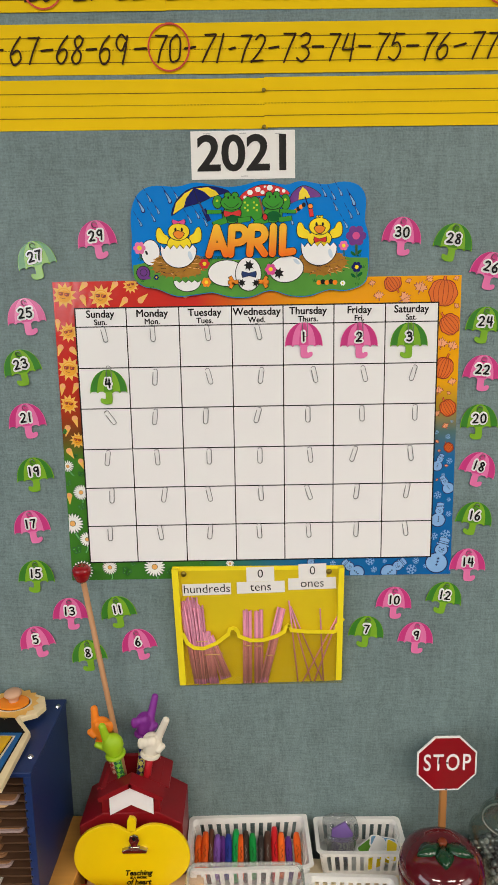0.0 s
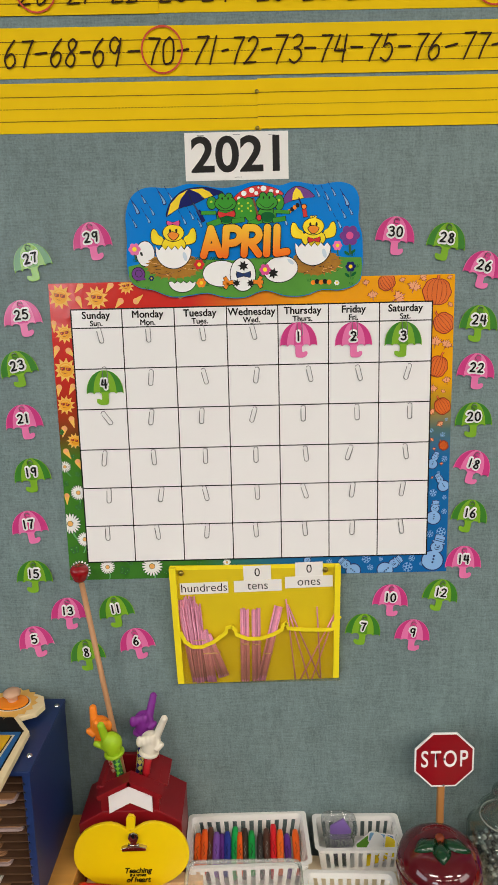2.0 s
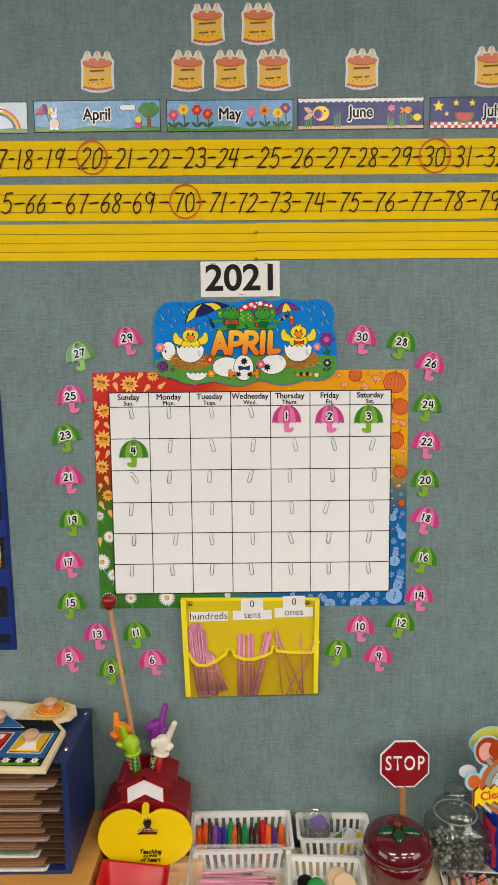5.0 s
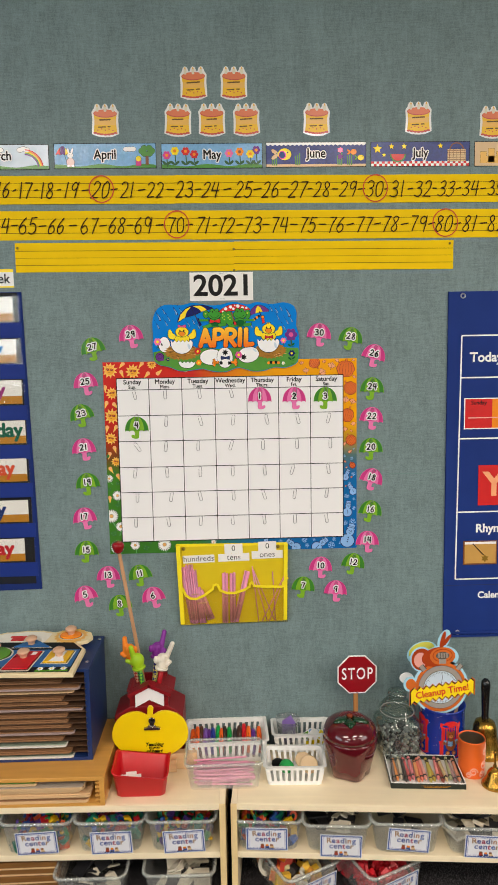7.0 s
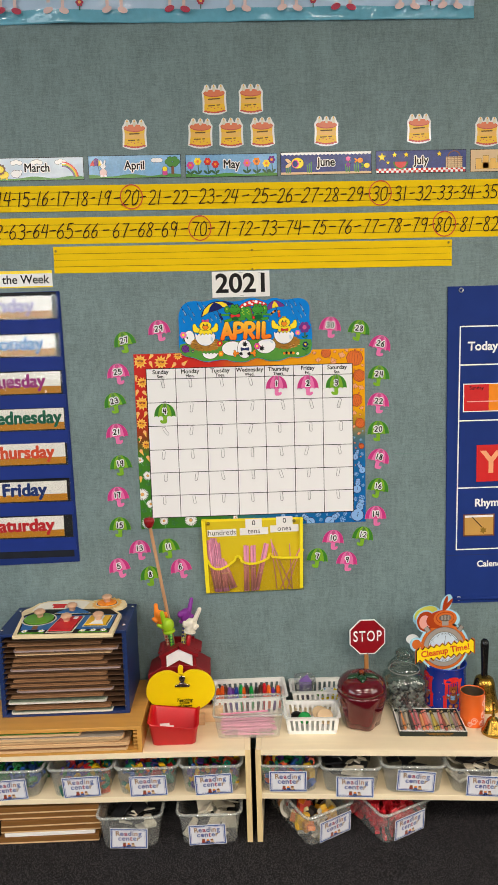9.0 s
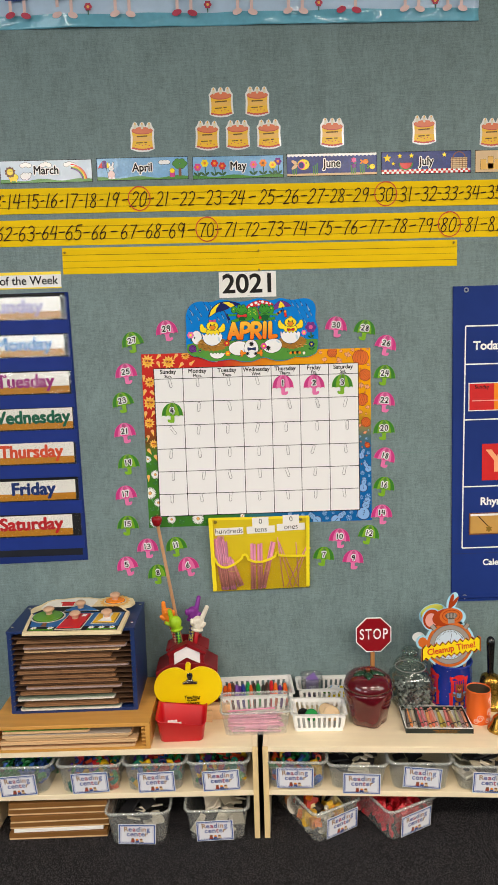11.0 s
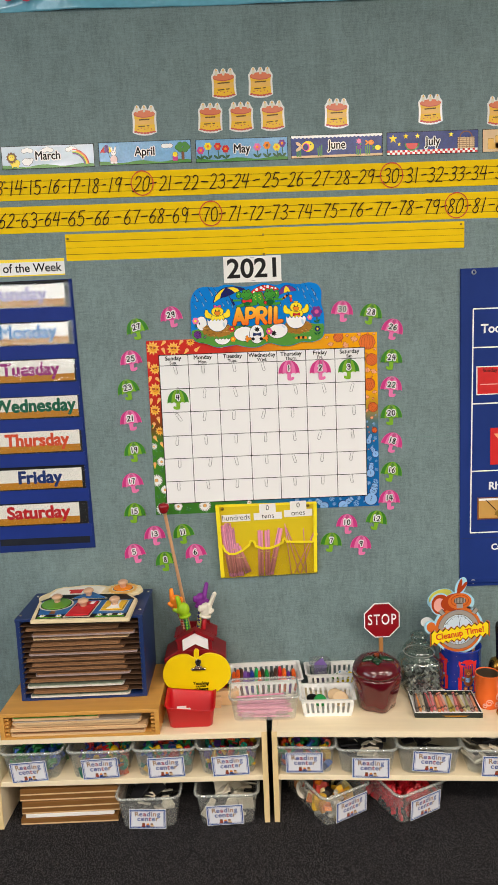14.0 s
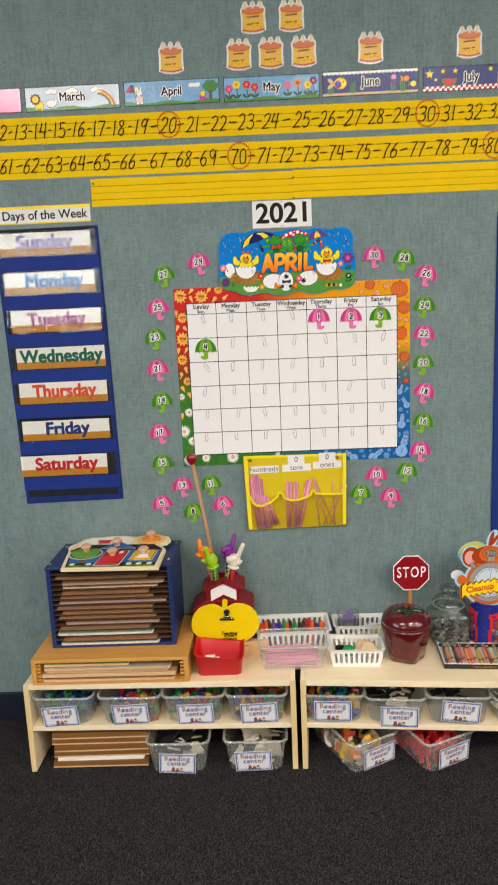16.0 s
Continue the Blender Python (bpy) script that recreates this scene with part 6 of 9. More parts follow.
for wd, h, z1, z0, o in DAYS:
    xr = -0.567 + o - CHX
    skew = (0.5 - (z1 - 0.755) / 0.84) * 0.012
    # black strip behind the card, reaching a little above and below it
    sheet(rect(-0.15 + skew, 0.142 + skew, z0 - CHZ - 0.004, z1 - CHZ + 0.012), 0.0038, M_BLACKSTRIP, dw, "pocket_back")
    sheet(rect(-0.154 + skew, 0.15 + skew, z0 - CHZ - 0.045, z0 - CHZ - 0.004), 0.0046, M_NAVYB, dw, "navy_band")
    c = thing("weekday_card", "white weekday card lettered " + wd + " with a gold lower stripe", "card", CHX + xr - 0.1365, WALL - 0.0042, (z0 + z1) / 2, group="weekday cards", ry=-0.3)
    hh = (z1 - z0) / 2
    sheet(rect(-0.1365, 0.1365, -hh, hh), 0.0006, M_GLOSSPAPER, c, "card")
    p = Print(c, -0.0008)
    p.add("gold_stripe", rect(-0.1365, 0.1365, -hh, -hh + 0.0215), M_GOLD)
    p.done()
    xe, ww = {"Sunday": (-0.62, 0.172), "Monday": (-0.6, 0.176), "Tuesday": (-0.6, 0.18), "Wednesday": (-0.557, 0.257), "Thursday": (-0.586, 0.2), "Friday": (-0.618, 0.138), "Saturday": (-0.6, 0.2)}[wd]
    lettering("printed_weekday", wd, 0.054, mat("ink_" + wd.lower(), h, 0.35, spec=0.2), c, xe - c.location.x - ww / 2, 0.004, -0.0014, bold=0.0023, fit=ww)
    bm = prism(rect(-0.15 + skew, 0.146 + skew, z0 - CHZ - 0.004, z1 - CHZ + 0.003), -0.0075, -0.0071)
    part("clear_pocket", bm, M_CLEARVINYL, dw, "clear vinyl strip").visible_shadow = False
sheet(rect(-0.138, 0.146, 0.772 - CHZ, 0.804 - CHZ), 0.0038, mat("smoky_slot", "23262e", 0.25, var=0.3, scale=20), dw, "pocket_back")
part("grommet", tube([(0.127 + 0.0045 * math.cos(a), -0.0045, 0.411 + 0.0045 * math.sin(a)) for a in [2 * math.pi * k / 14 for k in range(15)]], 0.0014, 6), M_STEEL, dw, "metal grommet")
t = thing("title_strip", "white laminated strip handwritten Days of the Week", "sign", -0.72, WALL, 1.631)
sheet(rect(-0.158, 0.158, -0.025, 0.025), 0.0008, M_GLOSSPAPER, t, "card")
p = Print(t, -0.001)
p.add("yellow_edge", rect(-0.158, 0.158, 0.016, 0.025), M_YEL, 0)
p.add("yellow_edge", rect(-0.158, 0.158, -0.025, -0.021), M_YEL, 0)
p.done()
lettering("handwritten_title", "Days of the Week", 0.036, M_INK, t, 0.148, -0.002, -0.0016, bold=0.0005, align='RIGHT', wide=0.95)

# ---- second pocket chart ----
rcx, rcz = 0.9, 1.085
rc = thing("calendar_pocket_chart", "navy nylon pocket chart with white outlines and activity cards", "pocket chart", rcx, WALL, rcz)
bm = prism([(-0.262, -0.512), (0.26, -0.516), (0.262, 0.495), (-0.261, 0.493)], -0.006, 0.0)
part("backing", bm, M_ROYAL, rc)
part("hem", tube([(-0.262, -0.006, -0.498), (0.26, -0.006, -0.502)], 0.006, 8), M_ROYAL, rc, smooth=True)
p = Print(rc, -0.0065)


def RX(x, z):
    return x - rcx, z - rcz


a1, b1, c1, d1 = RX(0.678, 1.456), RX(0.671, 0.75), RX(1.13, 0.75), RX(1.13, 1.456)
p.add("white_outline", bar(*a1, *b1, 0.004), M_WHITE, 0)
p.add("white_outline", bar(*b1, *c1, 0.004), M_WHITE, 0)
p.add("white_outline", bar(*d1, *a1, 0.004), M_WHITE, 0)
p.add("white_outline", bar(*c1, *d1, 0.004), M_WHITE, 0)
for x, z in ((0.677, 1.338), (0.675, 1.164), (0.673, 0.95)):
    p.add("white_outline", bar(*RX(x, z), *RX(1.13, z), 0.004), M_WHITE, 0)
p.add("seam_print", bar(*RX(0.64, 0.732), *RX(1.15, 0.73), 0.0018), mat("navy_seam", "16255a", 0.7), 0)
p.done()
lettering("printed_word", "Today", 0.037, M_WHITE, rc, *RX(0.702, 1.394), -0.0068, bold=0.0011, align='LEFT')
lettering("printed_word", "Rhyme", 0.034, M_WHITE, rc, *RX(0.728, 0.9), -0.0068, bold=0.0011, align='LEFT')
lettering("printed_word", "Calendar", 0.028, M_WHITE, rc, *RX(0.738, 0.7), -0.0068, bold=0.0008, align='LEFT')
for x, z in ((0.679, 1.566), (0.68, 0.588)):
    part("grommet", tube([(x - rcx + 0.006 * math.cos(a), -0.0075, z - rcz + 0.006 * math.sin(a)) for a in [2 * math.pi * k / 14 for k in range(15)]], 0.002, 6), mat("nickel_ring", "d4d4d6", 0.35, metal=1.0), rc, "metal grommet")
t = thing("activity_card", "red and orange weekday strip card in a white frame", "card", 0.845, WALL - 0.0065, 1.236, group="activity cards")
sheet(rect(-0.157, 0.16, -0.045, 0.044), 0.0012, M_WHITE, t, "card")
p = Print(t, -0.0014)
for k, c in enumerate((M_RED, M_ORA, M_YEL, M_GRN)):
    p.add("colour_panel", rect(-0.154 + k * 0.078, -0.154 + (k + 1) * 0.078, -0.042, 0.041), c, 0)
p.add("white_rule", rect(-0.145, -0.008, -0.014, -0.011), mat("pale_rule_print", "e8a79a", 0.3), 1)
p.done()
lettering("printed_word", "Sunday", 0.016, M_INK, t, -0.115, 0.03, -0.0018, bold=0.0002)
t = thing("letter_card", "red card with a tan letter Y", "card", 0.801, WALL - 0.0065, 1.028, group="activity cards")
sheet(rect(-0.068, 0.068, -0.059, 0.058), 0.0012, M_RED, t, "card")
lettering("letter", "Y", 0.096, M_LEAF, t, -0.022, 0.0, -0.0016, bold=0.003)
t = thing("tool_card", "tan picture card with a dark slanted stick", "card", 0.743, WALL - 0.0065, 0.829, group="activity cards")
sheet(rect(-0.05, 0.05, -0.036, 0.035), 0.0012, M_BRN, t, "card")
p = Print(t, -0.0014)
p.add("tan_panel", rect(-0.046, 0.046, -0.032, 0.032), mat("tan_print", "c79a52", 0.3), 0)
p.add("white_edge", rect(-0.046, 0.046, 0.025, 0.032), M_WHITE, 1)
p.add("stick_print", bar(-0.022, 0.026, 0.01, -0.008, 0.003), M_INK, 2)
p.add("head_print", star(0.014, -0.018, 0.012, 0.007, 6), mat("olive_print", "8a6a22", 0.3), 2)
p.done()


# ---- low bookcases ----
def bookcase(x0, x1, y, rot, label):
    """Open two-tier case; its front lower corner by the gap is the origin."""
    ox = x1 if x1 < 0.1 else x0
    t = thing("bookcase", label, "bookcase", ox, y, 0, rot, group="low bookcases")
    a, b, d = x0 - ox, x1 - ox, 0.272
    part("side_panel", box(a, a + 0.015, 0, d, 0, TOP - 0.002, 0.0015), M_CREAM, t)
    part("side_panel", box(b - 0.015, b, 0, d, 0, TOP - 0.002, 0.0015), M_CREAM, t)
    part("side_edging", box(a - 0.0004, a + 0.0154, -0.0025, 0, 0, TOP - 0.001, 0.0008), M_EDGE, t)
    part("side_edging", box(b - 0.0154, b + 0.0004, -0.0025, 0, 0, TOP - 0.001, 0.0008), M_EDGE, t)
    part("top", box(a + 0.015, b - 0.015, 0.001, d, TOP - 0.017, TOP, 0.002), M_CREAM, t)
    part("top_edging", box(a + 0.0154, b - 0.0154, -0.0025, 0.001, TOP - 0.0168, TOP - 0.0005, 0.0008), M_CREAM, t)
    part("shelf", box(a + 0.015, b - 0.015, 0.003, d - 0.006, 0.129, 0.145, 0.0015), M_CREAM, t)
    part("back_panel", box(a + 0.015, b - 0.015, d - 0.006, d, 0.129, TOP - 0.017), M_CREAM, t)
    return t


bookcase(-0.805, -0.013, 0.893, -1.8, "low cream laminate two-tier bookcase with pale edging")
bookcase(0.001, 0.86, 0.893, -5.0, "low cream laminate two-tier bookcase with pale edging")

M_CARD = mat("bin_label_paper", "e6e7ec", 0.2, var=0.01)
M_CHEV = mat("navy_border_print", "3a5596", 0.25)
PAL = ("a51a22", "1a4a92", "1f7a3a", "c9a012", "c4481a", "4a2f7a", "11705a")
BLOCKS = [mat("block_" + str(k), h, 0.4) for k, h in enumerate(PAL)]
LETTERCOL = [mat("letter_" + str(k), h, 0.3) for k, h in enumerate(("9a7a5c", "4a5590", "9a3a58", "45598e", "8a7f86", "a97a5c", "5a6ca0"))]


def rounded_loop(w, d, r, n=4):
    return [(x, y) for x, y in rounded(-w / 2, w / 2, -d / 2, d / 2, r, n)]


def tapered_tub(w0, d0, w1, d1, h, r, wall=0.002, rim=0.005, n=4):
    """An open tub with sloping sides, a thickness and a rolled rim."""
    bm = bmesh.new()
    loops = []
    for w, d, z in ((w0 - 0.008, d0 - 0.008, 0), (w0, d0, 0.004), (w1, d1, h - 0.012), (w1 + 0.004, d1 + 0.004, h - 0.011), (w1 + rim * 2, d1 + rim * 2, h - 0.009), (w1 + rim * 2, d1 + rim * 2, h - 0.001), (w1 + rim, d1 + rim, h), (w1 - wall, d1 - wall, h - 0.002), (w0 - wall * 2, d0 - wall * 2, wall + 0.003)):
        loops.append([bm.verts.new((x, y, z)) for x, y in rounded_loop(w, d, r, n)])
    k = len(loops[0])
    for a, c in zip(loops, loops[1:]):
        for i in range(k):
            bm.faces.new((a[i], a[(i + 1) % k], c[(i + 1) % k], c[i]))
    bm.faces.new(loops[0][::-1])
    bm.faces.new(loops[-1])
    return bm


def jumble(n, w, d, z0, z1, size, seed, flat=False):
    """Loose small pieces heaped in a bin, with seven colours."""
    r = random.Random(seed)
    bm = bmesh.new()
    for k in range(n):
        s = size * r.uniform(0.6, 1.3)
        m = Matrix.Translation((r.uniform(-w / 2, w / 2), r.uniform(-d / 2, d / 2), r.uniform(z0, z1))) @ Euler((r.uniform(-0.5, 0.5), r.uniform(-0.5, 0.5), r.uniform(0, 3)) if flat else (r.uniform(0, 3), r.uniform(0, 3), r.uniform(0, 3))).to_matrix().to_4x4() @ Matrix.Diagonal((s, s * r.uniform(0.4, 1), s * (0.12 if flat else r.uniform(0.3, 0.8)), 1))
        mi = r.randrange(7)
        if flat or r.random() < 0.35:
            vs = bmesh.ops.create_cube(bm, size=1.0, matrix=m)["verts"]
        else:
            # bent strips, like the strokes of plastic letters
            sp, vs, old = r.choice((1.6, 3.1, 4.6)), [], None
            for q in range(9):
                a = sp * q / 8
                cur = [bm.verts.new(m @ Vector((rr * math.cos(a), rr * math.sin(a), zz))) for rr, zz in ((0.6, -0.35), (0.6, 0.35), (0.32, 0.35), (0.32, -0.35))]
                if old:
                    for e in range(4):
                        bm.faces.new((old[e], old[(e + 1) % 4], cur[(e + 1) % 4], cur[e]))
                else:
                    bm.faces.new(cur)
                old = cur
                vs += cur
            bm.faces.new(old[::-1])
        for v in vs:
            for f in v.link_faces:
                f.material_index = mi
    return bm


M_RUST2 = mat("brick_red_print", "9c3a2a", 0.3)


def storage_bin(x, y, z, rot, w=0.178, d=0.255, h=0.092, fill="blocks", seed=1, lab_dx=0.0, lab_rot=0.0, lab_z=0.0, lean=0.0):
    """A clear tub with its front at y, a label card and what is in it."""
    c = {"blocks": "coloured plastic pieces", "green": "green plastic pieces", "cards": "white picture cards", "red": "red plastic counters", "warm": "yellow, orange and red pieces", "puzzle": "black and white puzzle pieces", "empty": "a few dark cards"}[fill]
    t = thing("storage_bin", "clear labelled plastic bin of " + c, "storage bin", x, y, z, rot, group="reading center bins")
    t.matrix_world = pose(x, y, z, 0, 0, rot) @ pose(0, d / 2, 0)
    part("tub", tapered_tub(w * 0.84, d * 0.9, w - 0.008, d - 0.008, h, 0.02), M_BIN, t, "translucent clear plastic tub", smooth=False)
    part("rim", tube([(px, py, h - 0.004) for px, py in rounded_loop(w, d, 0.022)] + [(px, py, h - 0.004) for px, py in rounded_loop(w, d, 0.022)[:1]], 0.0042, 6), M_RIM, t, "thicker whitish rim", smooth=True)
    if fill in ("blocks", "green", "red", "warm"):
        bm = jumble({"warm": 95, "red": 330}.get(fill, 230), w * 0.76, d * 0.82, 0.008, h * (0.74 if z > 0.05 else 0.66), 0.024 if fill != "warm" else 0.037, seed)
        ob = part("filling", bm, None, t, c)
        for k in range(7):
            ob.data.materials.append({"blocks": BLOCKS[k], "green": mat("green_piece_" + str(k % 2), ("1d7a3a", "2c56a0")[k % 2], 0.4), "red": mat("red_counter", "c8202c", 0.35), "warm": mat("warm_piece_" + str(k), ("e8b93c", "e07a24", "d8d2c4", "c8402c", "e8d9a0", "2a2422", "e09a3c")[k], 0.4)}[fill])
        ob["kind"] = "stuff"
    else:
        bm = jumble(40 if fill != "empty" else 8, w * 0.62, d * 0.68, 0.012, h * (0.72 if fill != "empty" else 0.6), 0.042, seed, True)
        ob = part("filling", bm, None, t, c)
        for k in range(7):
            ob.data.materials.append(mat("cream_card", "d8d0bd", 0.5) if fill == "cards" or (fill == "puzzle" and k % 3 == 0) else mat("dark_card", "1d1d20", 0.5))
        ob["kind"] = "stuff"
    # label card on the sloping front
    lw, lh = 0.106, 0.066
    yf = -d / 2 + 0.006
    lab = part("label_card", prism(rect(-lw / 2, lw / 2, -lh / 2, lh / 2), -0.0008, 0.0), M_CARD, t, "white label card with a navy zigzag border")
    lab.matrix_local = pose(lab_dx, yf - 0.004 + 0.0, h * 0.44 + lab_z, 6, 0, 0) @ pose(0, 0, 0, 0, -lab_rot, 0)
    pr = Print(lab, -0.001, 0.0002)
    n = 14
    for k in range(n):
        x0 = -lw / 2 + 0.002 + k * (lw - 0.004) / n
        s = (lw - 0.004) / n
        for zz in (lh / 2 - 0.0035, -lh / 2 + 0.0035):
            pr.add("zigzag_line", bar(x0, zz - 0.0012, x0 + s / 2, zz + 0.0012, 0.003), M_CHEV, 0)
            pr.add("zigzag_line", bar(x0 + s / 2, zz + 0.0012, x0 + s, zz - 0.0012, 0.003), M_CHEV, 0)
    for k in range(8):
        z0 = -lh / 2 + 0.004 + k * (lh - 0.008) / 8
        s = (lh - 0.008) / 8
        for xx in (lw / 2 - 0.0035, -lw / 2 + 0.0035):
            pr.add("zigzag_line", bar(xx - 0.0012, z0, xx + 0.0012, z0 + s / 2, 0.003), M_CHEV, 0)
            pr.add("zigzag_line", bar(xx + 0.0012, z0 + s / 2, xx - 0.0012, z0 + s, 0.003), M_CHEV, 0)
    for q in (rect(-lw / 2 + 0.007, lw / 2 - 0.007, lh / 2 - 0.0078, lh / 2 - 0.007), rect(-lw / 2 + 0.007, lw / 2 - 0.007, -lh / 2 + 0.007, -lh / 2 + 0.0078), rect(-lw / 2 + 0.007, -lw / 2 + 0.0078, -lh / 2 + 0.0078, lh / 2 - 0.0078), rect(lw / 2 - 0.0078, lw / 2 - 0.007, -lh / 2 + 0.0078, lh / 2 - 0.0078)):
        pr.add("frame_line", q, M_CHEV, 0)
    for bx, bz, br, bc in ((-0.012, -0.0165, 0.0042, M_BRN), (-0.012, -0.0225, 0.005, M_RUST2), (0.0, -0.018, 0.0038, M_ORA), (0.0005, -0.023, 0.005, M_CHEV), (0.0115, -0.0175, 0.004, M_BRN), (0.0125, -0.023, 0.0048, M_SAND)):
        pr.add("picture_print", rounded(bx - br, bx + br, bz - br * 0.75, bz + br * 0.75, br * 0.5, 3), bc, 0)
    pr.add("picture_line", bar(-0.018, -0.0262, 0.019, -0.0262, 0.0016), M_INK, 1)
    pr.done()
    for word, zz, sz in (("Reading", 0.0165, 0.0212), ("center", 0.0005, 0.0215)):
        wd = {"R": 0.0122, "i": 0.0062, "t": 0.0085, "r": 0.0088}
        xs = -sum(wd.get(ch, 0.0112) for ch in word) / 2
        for k, ch in enumerate(word):
            ww = wd.get(ch, 0.0112)
            lettering("label_letter", ch, sz, LETTERCOL[k if word[0] == "R" else (6, 1, 3, 2, 6, 0)[k]], lab, xs + ww / 2, zz, -0.0016, bold=0.00055, rot=(-1) ** k * 3)
            xs += ww
    return t


for x, w, f, sd, dx, lr, lz in ((-0.696, 0.178, "green", 1, -0.006, 4, -0.008), (-0.499, 0.186, "blocks", 2, 0.004, 3, -0.004), (-0.311, 0.182, "blocks", 3, 0.006, 2, -0.006), (-0.128, 0.18, "blocks", 4, 0.008, 3, -0.006)):
    storage_bin(x, 0.893 - x * 0.0314 - 0.004, 0.146, -1.8, w, fill=f, seed=sd, lab_dx=dx, lab_rot=lr, lab_z=lz)
for x, w, f, sd, dx, lr, lz in ((0.094, 0.178, "blocks", 5, -0.003, 0.5, 0.0), (0.268, 0.172, "puzzle", 6, 0.01, -1, -0.012), (0.443, 0.178, "empty", 7, 0.004, -4, 0.004), (0.628, 0.178, "puzzle", 8, 0.01, -2, -0.006)):
    storage_bin(x, 0.893 - x * 0.0875 - 0.003, 0.146, -5.0, w, h=0.082 if f == "puzzle" else 0.09, fill=f, seed=sd, lab_dx=dx, lab_rot=lr, lab_z=lz)
storage_bin(-0.362, 0.878, 0.0, -1, 0.184, h=0.104, fill="puzzle", seed=9, lab_dx=-0.002, lab_rot=-3, lab_z=-0.008)
storage_bin(-0.136, 0.876, 0.0, -1.5, 0.184, h=0.104, fill="cards", seed=10, lab_dx=-0.006, lab_rot=2, lab_z=-0.006)
storage_bin(0.213, 0.872, 0.0, 26, 0.165, d=0.26, h=0.102, fill="warm", seed=11, lab_dx=0.012, lab_rot=2)
storage_bin(0.43, 0.868, 0.0, 24.5, 0.178, d=0.26, h=0.102, fill="red", seed=12, lab_dx=0.006, lab_rot=2)
# boards lying under the shelf
for k in range(5):
    t = thing("wooden_tray", "flat natural wood puzzle tray in a floor stack", "tray", -0.60 + 0.003 * (k % 3), 1.03 + 0.004 * (k % 2), 0.0205 * k + (0.011 if k else 0), group="stacked wooden trays", rz=-0.5 + (k % 3) * 0.4)
    m = wood("tray_wood", "7d5529", (2, 24, 24), 0.5, 0.12)
    part("base", box(-0.143, 0.143, -0.1, 0.1, 0, 0.004), M_PALEWOOD, t)
    for a, b, c, d in ((-0.143, 0.143, -0.1, -0.086), (-0.143, 0.143, 0.086, 0.1), (-0.143, -0.129, -0.086, 0.086), (0.129, 0.143, -0.086, 0.086)):
        part("rail", box(a, b, c, d, 0.004, 0.019, 0.001), m, t)

t = thing("paper_stack", "white paper sheets between wooden trays on the carpet", "paper", -0.605, 1.03, 0.0195)
part("sheets", box(-0.125, 0.135, -0.097, 0.09, 0.0, 0.0105, 0.001), M_PAPER, t)

# ---- wooden riser and what it holds ----
rs = thing("wooden_riser", "honey-coloured plywood tray riser with slotted sides", "riser", -0.545, 0.905, TOP, -1.0)
part("top_board", box(-0.228, 0.228, 0.0, 0.285, 0.068, 0.079, 0.0015), M_OAK, rs)
part("bottom_board", box(-0.215, 0.215, 0.002, 0.284, 0.0, 0.007), M_OAK, rs)
for s in (-1, 1):
    bm = box(s * 0.2215 - 0.0065, s * 0.2215 + 0.0065, 0.001, 0.284, 0.0, 0.068, 0.001)
    part("side_board", bm, M_OAK, rs)
    for k in range(5):
        part("runner", box(s * 0.209 - 0.006, s * 0.209 + 0.006, 0.006, 0.27, 0.01 + k * 0.0115, 0.0155 + k * 0.0115, 0.001), M_OAK, rs)
for k, (x0, x1, h, mt, nm) in enumerate(((-0.2, 0.185, 0.0, M_BOARD, "brown"), (-0.205, 0.19, 0.0115, M_PALEWOOD, "pale"), (-0.19, 0.165, 0.023, M_PALEWOOD, "pale"), (-0.195, 0.175, 0.034, mat("grey_board", "a59a8c", 0.5), "grey"), (-0.195, 0.055, 0.045, mat("farm_picture_print", "5f8f3a", 0.3, var=0.5, scale=90), "green picture"))):
    t = thing("puzzle_board", nm + " flat wooden puzzle board slid in the riser", "puzzle board", -0.545, 0.905 + 0.004 * (k % 3), TOP + 0.0075 + h, -1.0, group="riser boards")
    part("board", slab(rounded(x0, x1, 0.004, 0.25, 0.008), 0.0, 0.006), M_PALEWOOD, t)
    part("face", slab(rounded(x0 + 0.003, x1 - 0.003, 0.007, 0.247, 0.006), 0.006, 0.0085), mt, t)

# ---- blue rack of boards ----
RKZ = TOP + 0.0795
rk = thing("puzzle_rack", "navy blue painted wooden rack full of flat puzzle boards", "rack", -0.543, 0.978, RKZ, -0.5)
HK = 0.2515
for s in (-1, 1):
    part("side_board", box(s * 0.178 - 0.0065, s * 0.178 + 0.0065, 0, 0.213, 0, HK - 0.009, 0.001), M_BLUEMETAL, rk)
part("top_board", box(-0.186, 0.186, -0.002, 0.215, HK - 0.009, HK, 0.0015), M_BLUEMETAL, rk)
part("bottom_board", box(-0.1715, 0.1715, 0.0, 0.213, 0.0, 0.009), M_BLUEMETAL, rk)
M_DARKBOARD = wood("dark_hardboard", "4c3524", (2, 30, 30), 0.55, 0.15)
for k in range(14):
    z = 0.0225 + k * 0.0157
    part("divider", box(-0.1715, 0.1715, 0.002, 0.21, z, z + 0.003), M_DARKBOARD, rk)
    for s in (-1, 1):
        part("slot_peg", tube([(s * 0.1735, -0.003, z + 0.0015), (s * 0.1735, 0.002, z + 0.0015)], 0.0018, 6), M_STEEL, rk)
for x, y in ((-0.178, 0.03), (-0.172, 0.185), (0.172, 0.04), (0.176, 0.19)):
    part("screw_head", lathe([(0, 0.0026), (0.0038, 0.0022), (0.0055, 0.0)], 14), mat("bright_steel", "c9c9cc", 0.25, metal=1.0), rk).location = (x, y, HK)
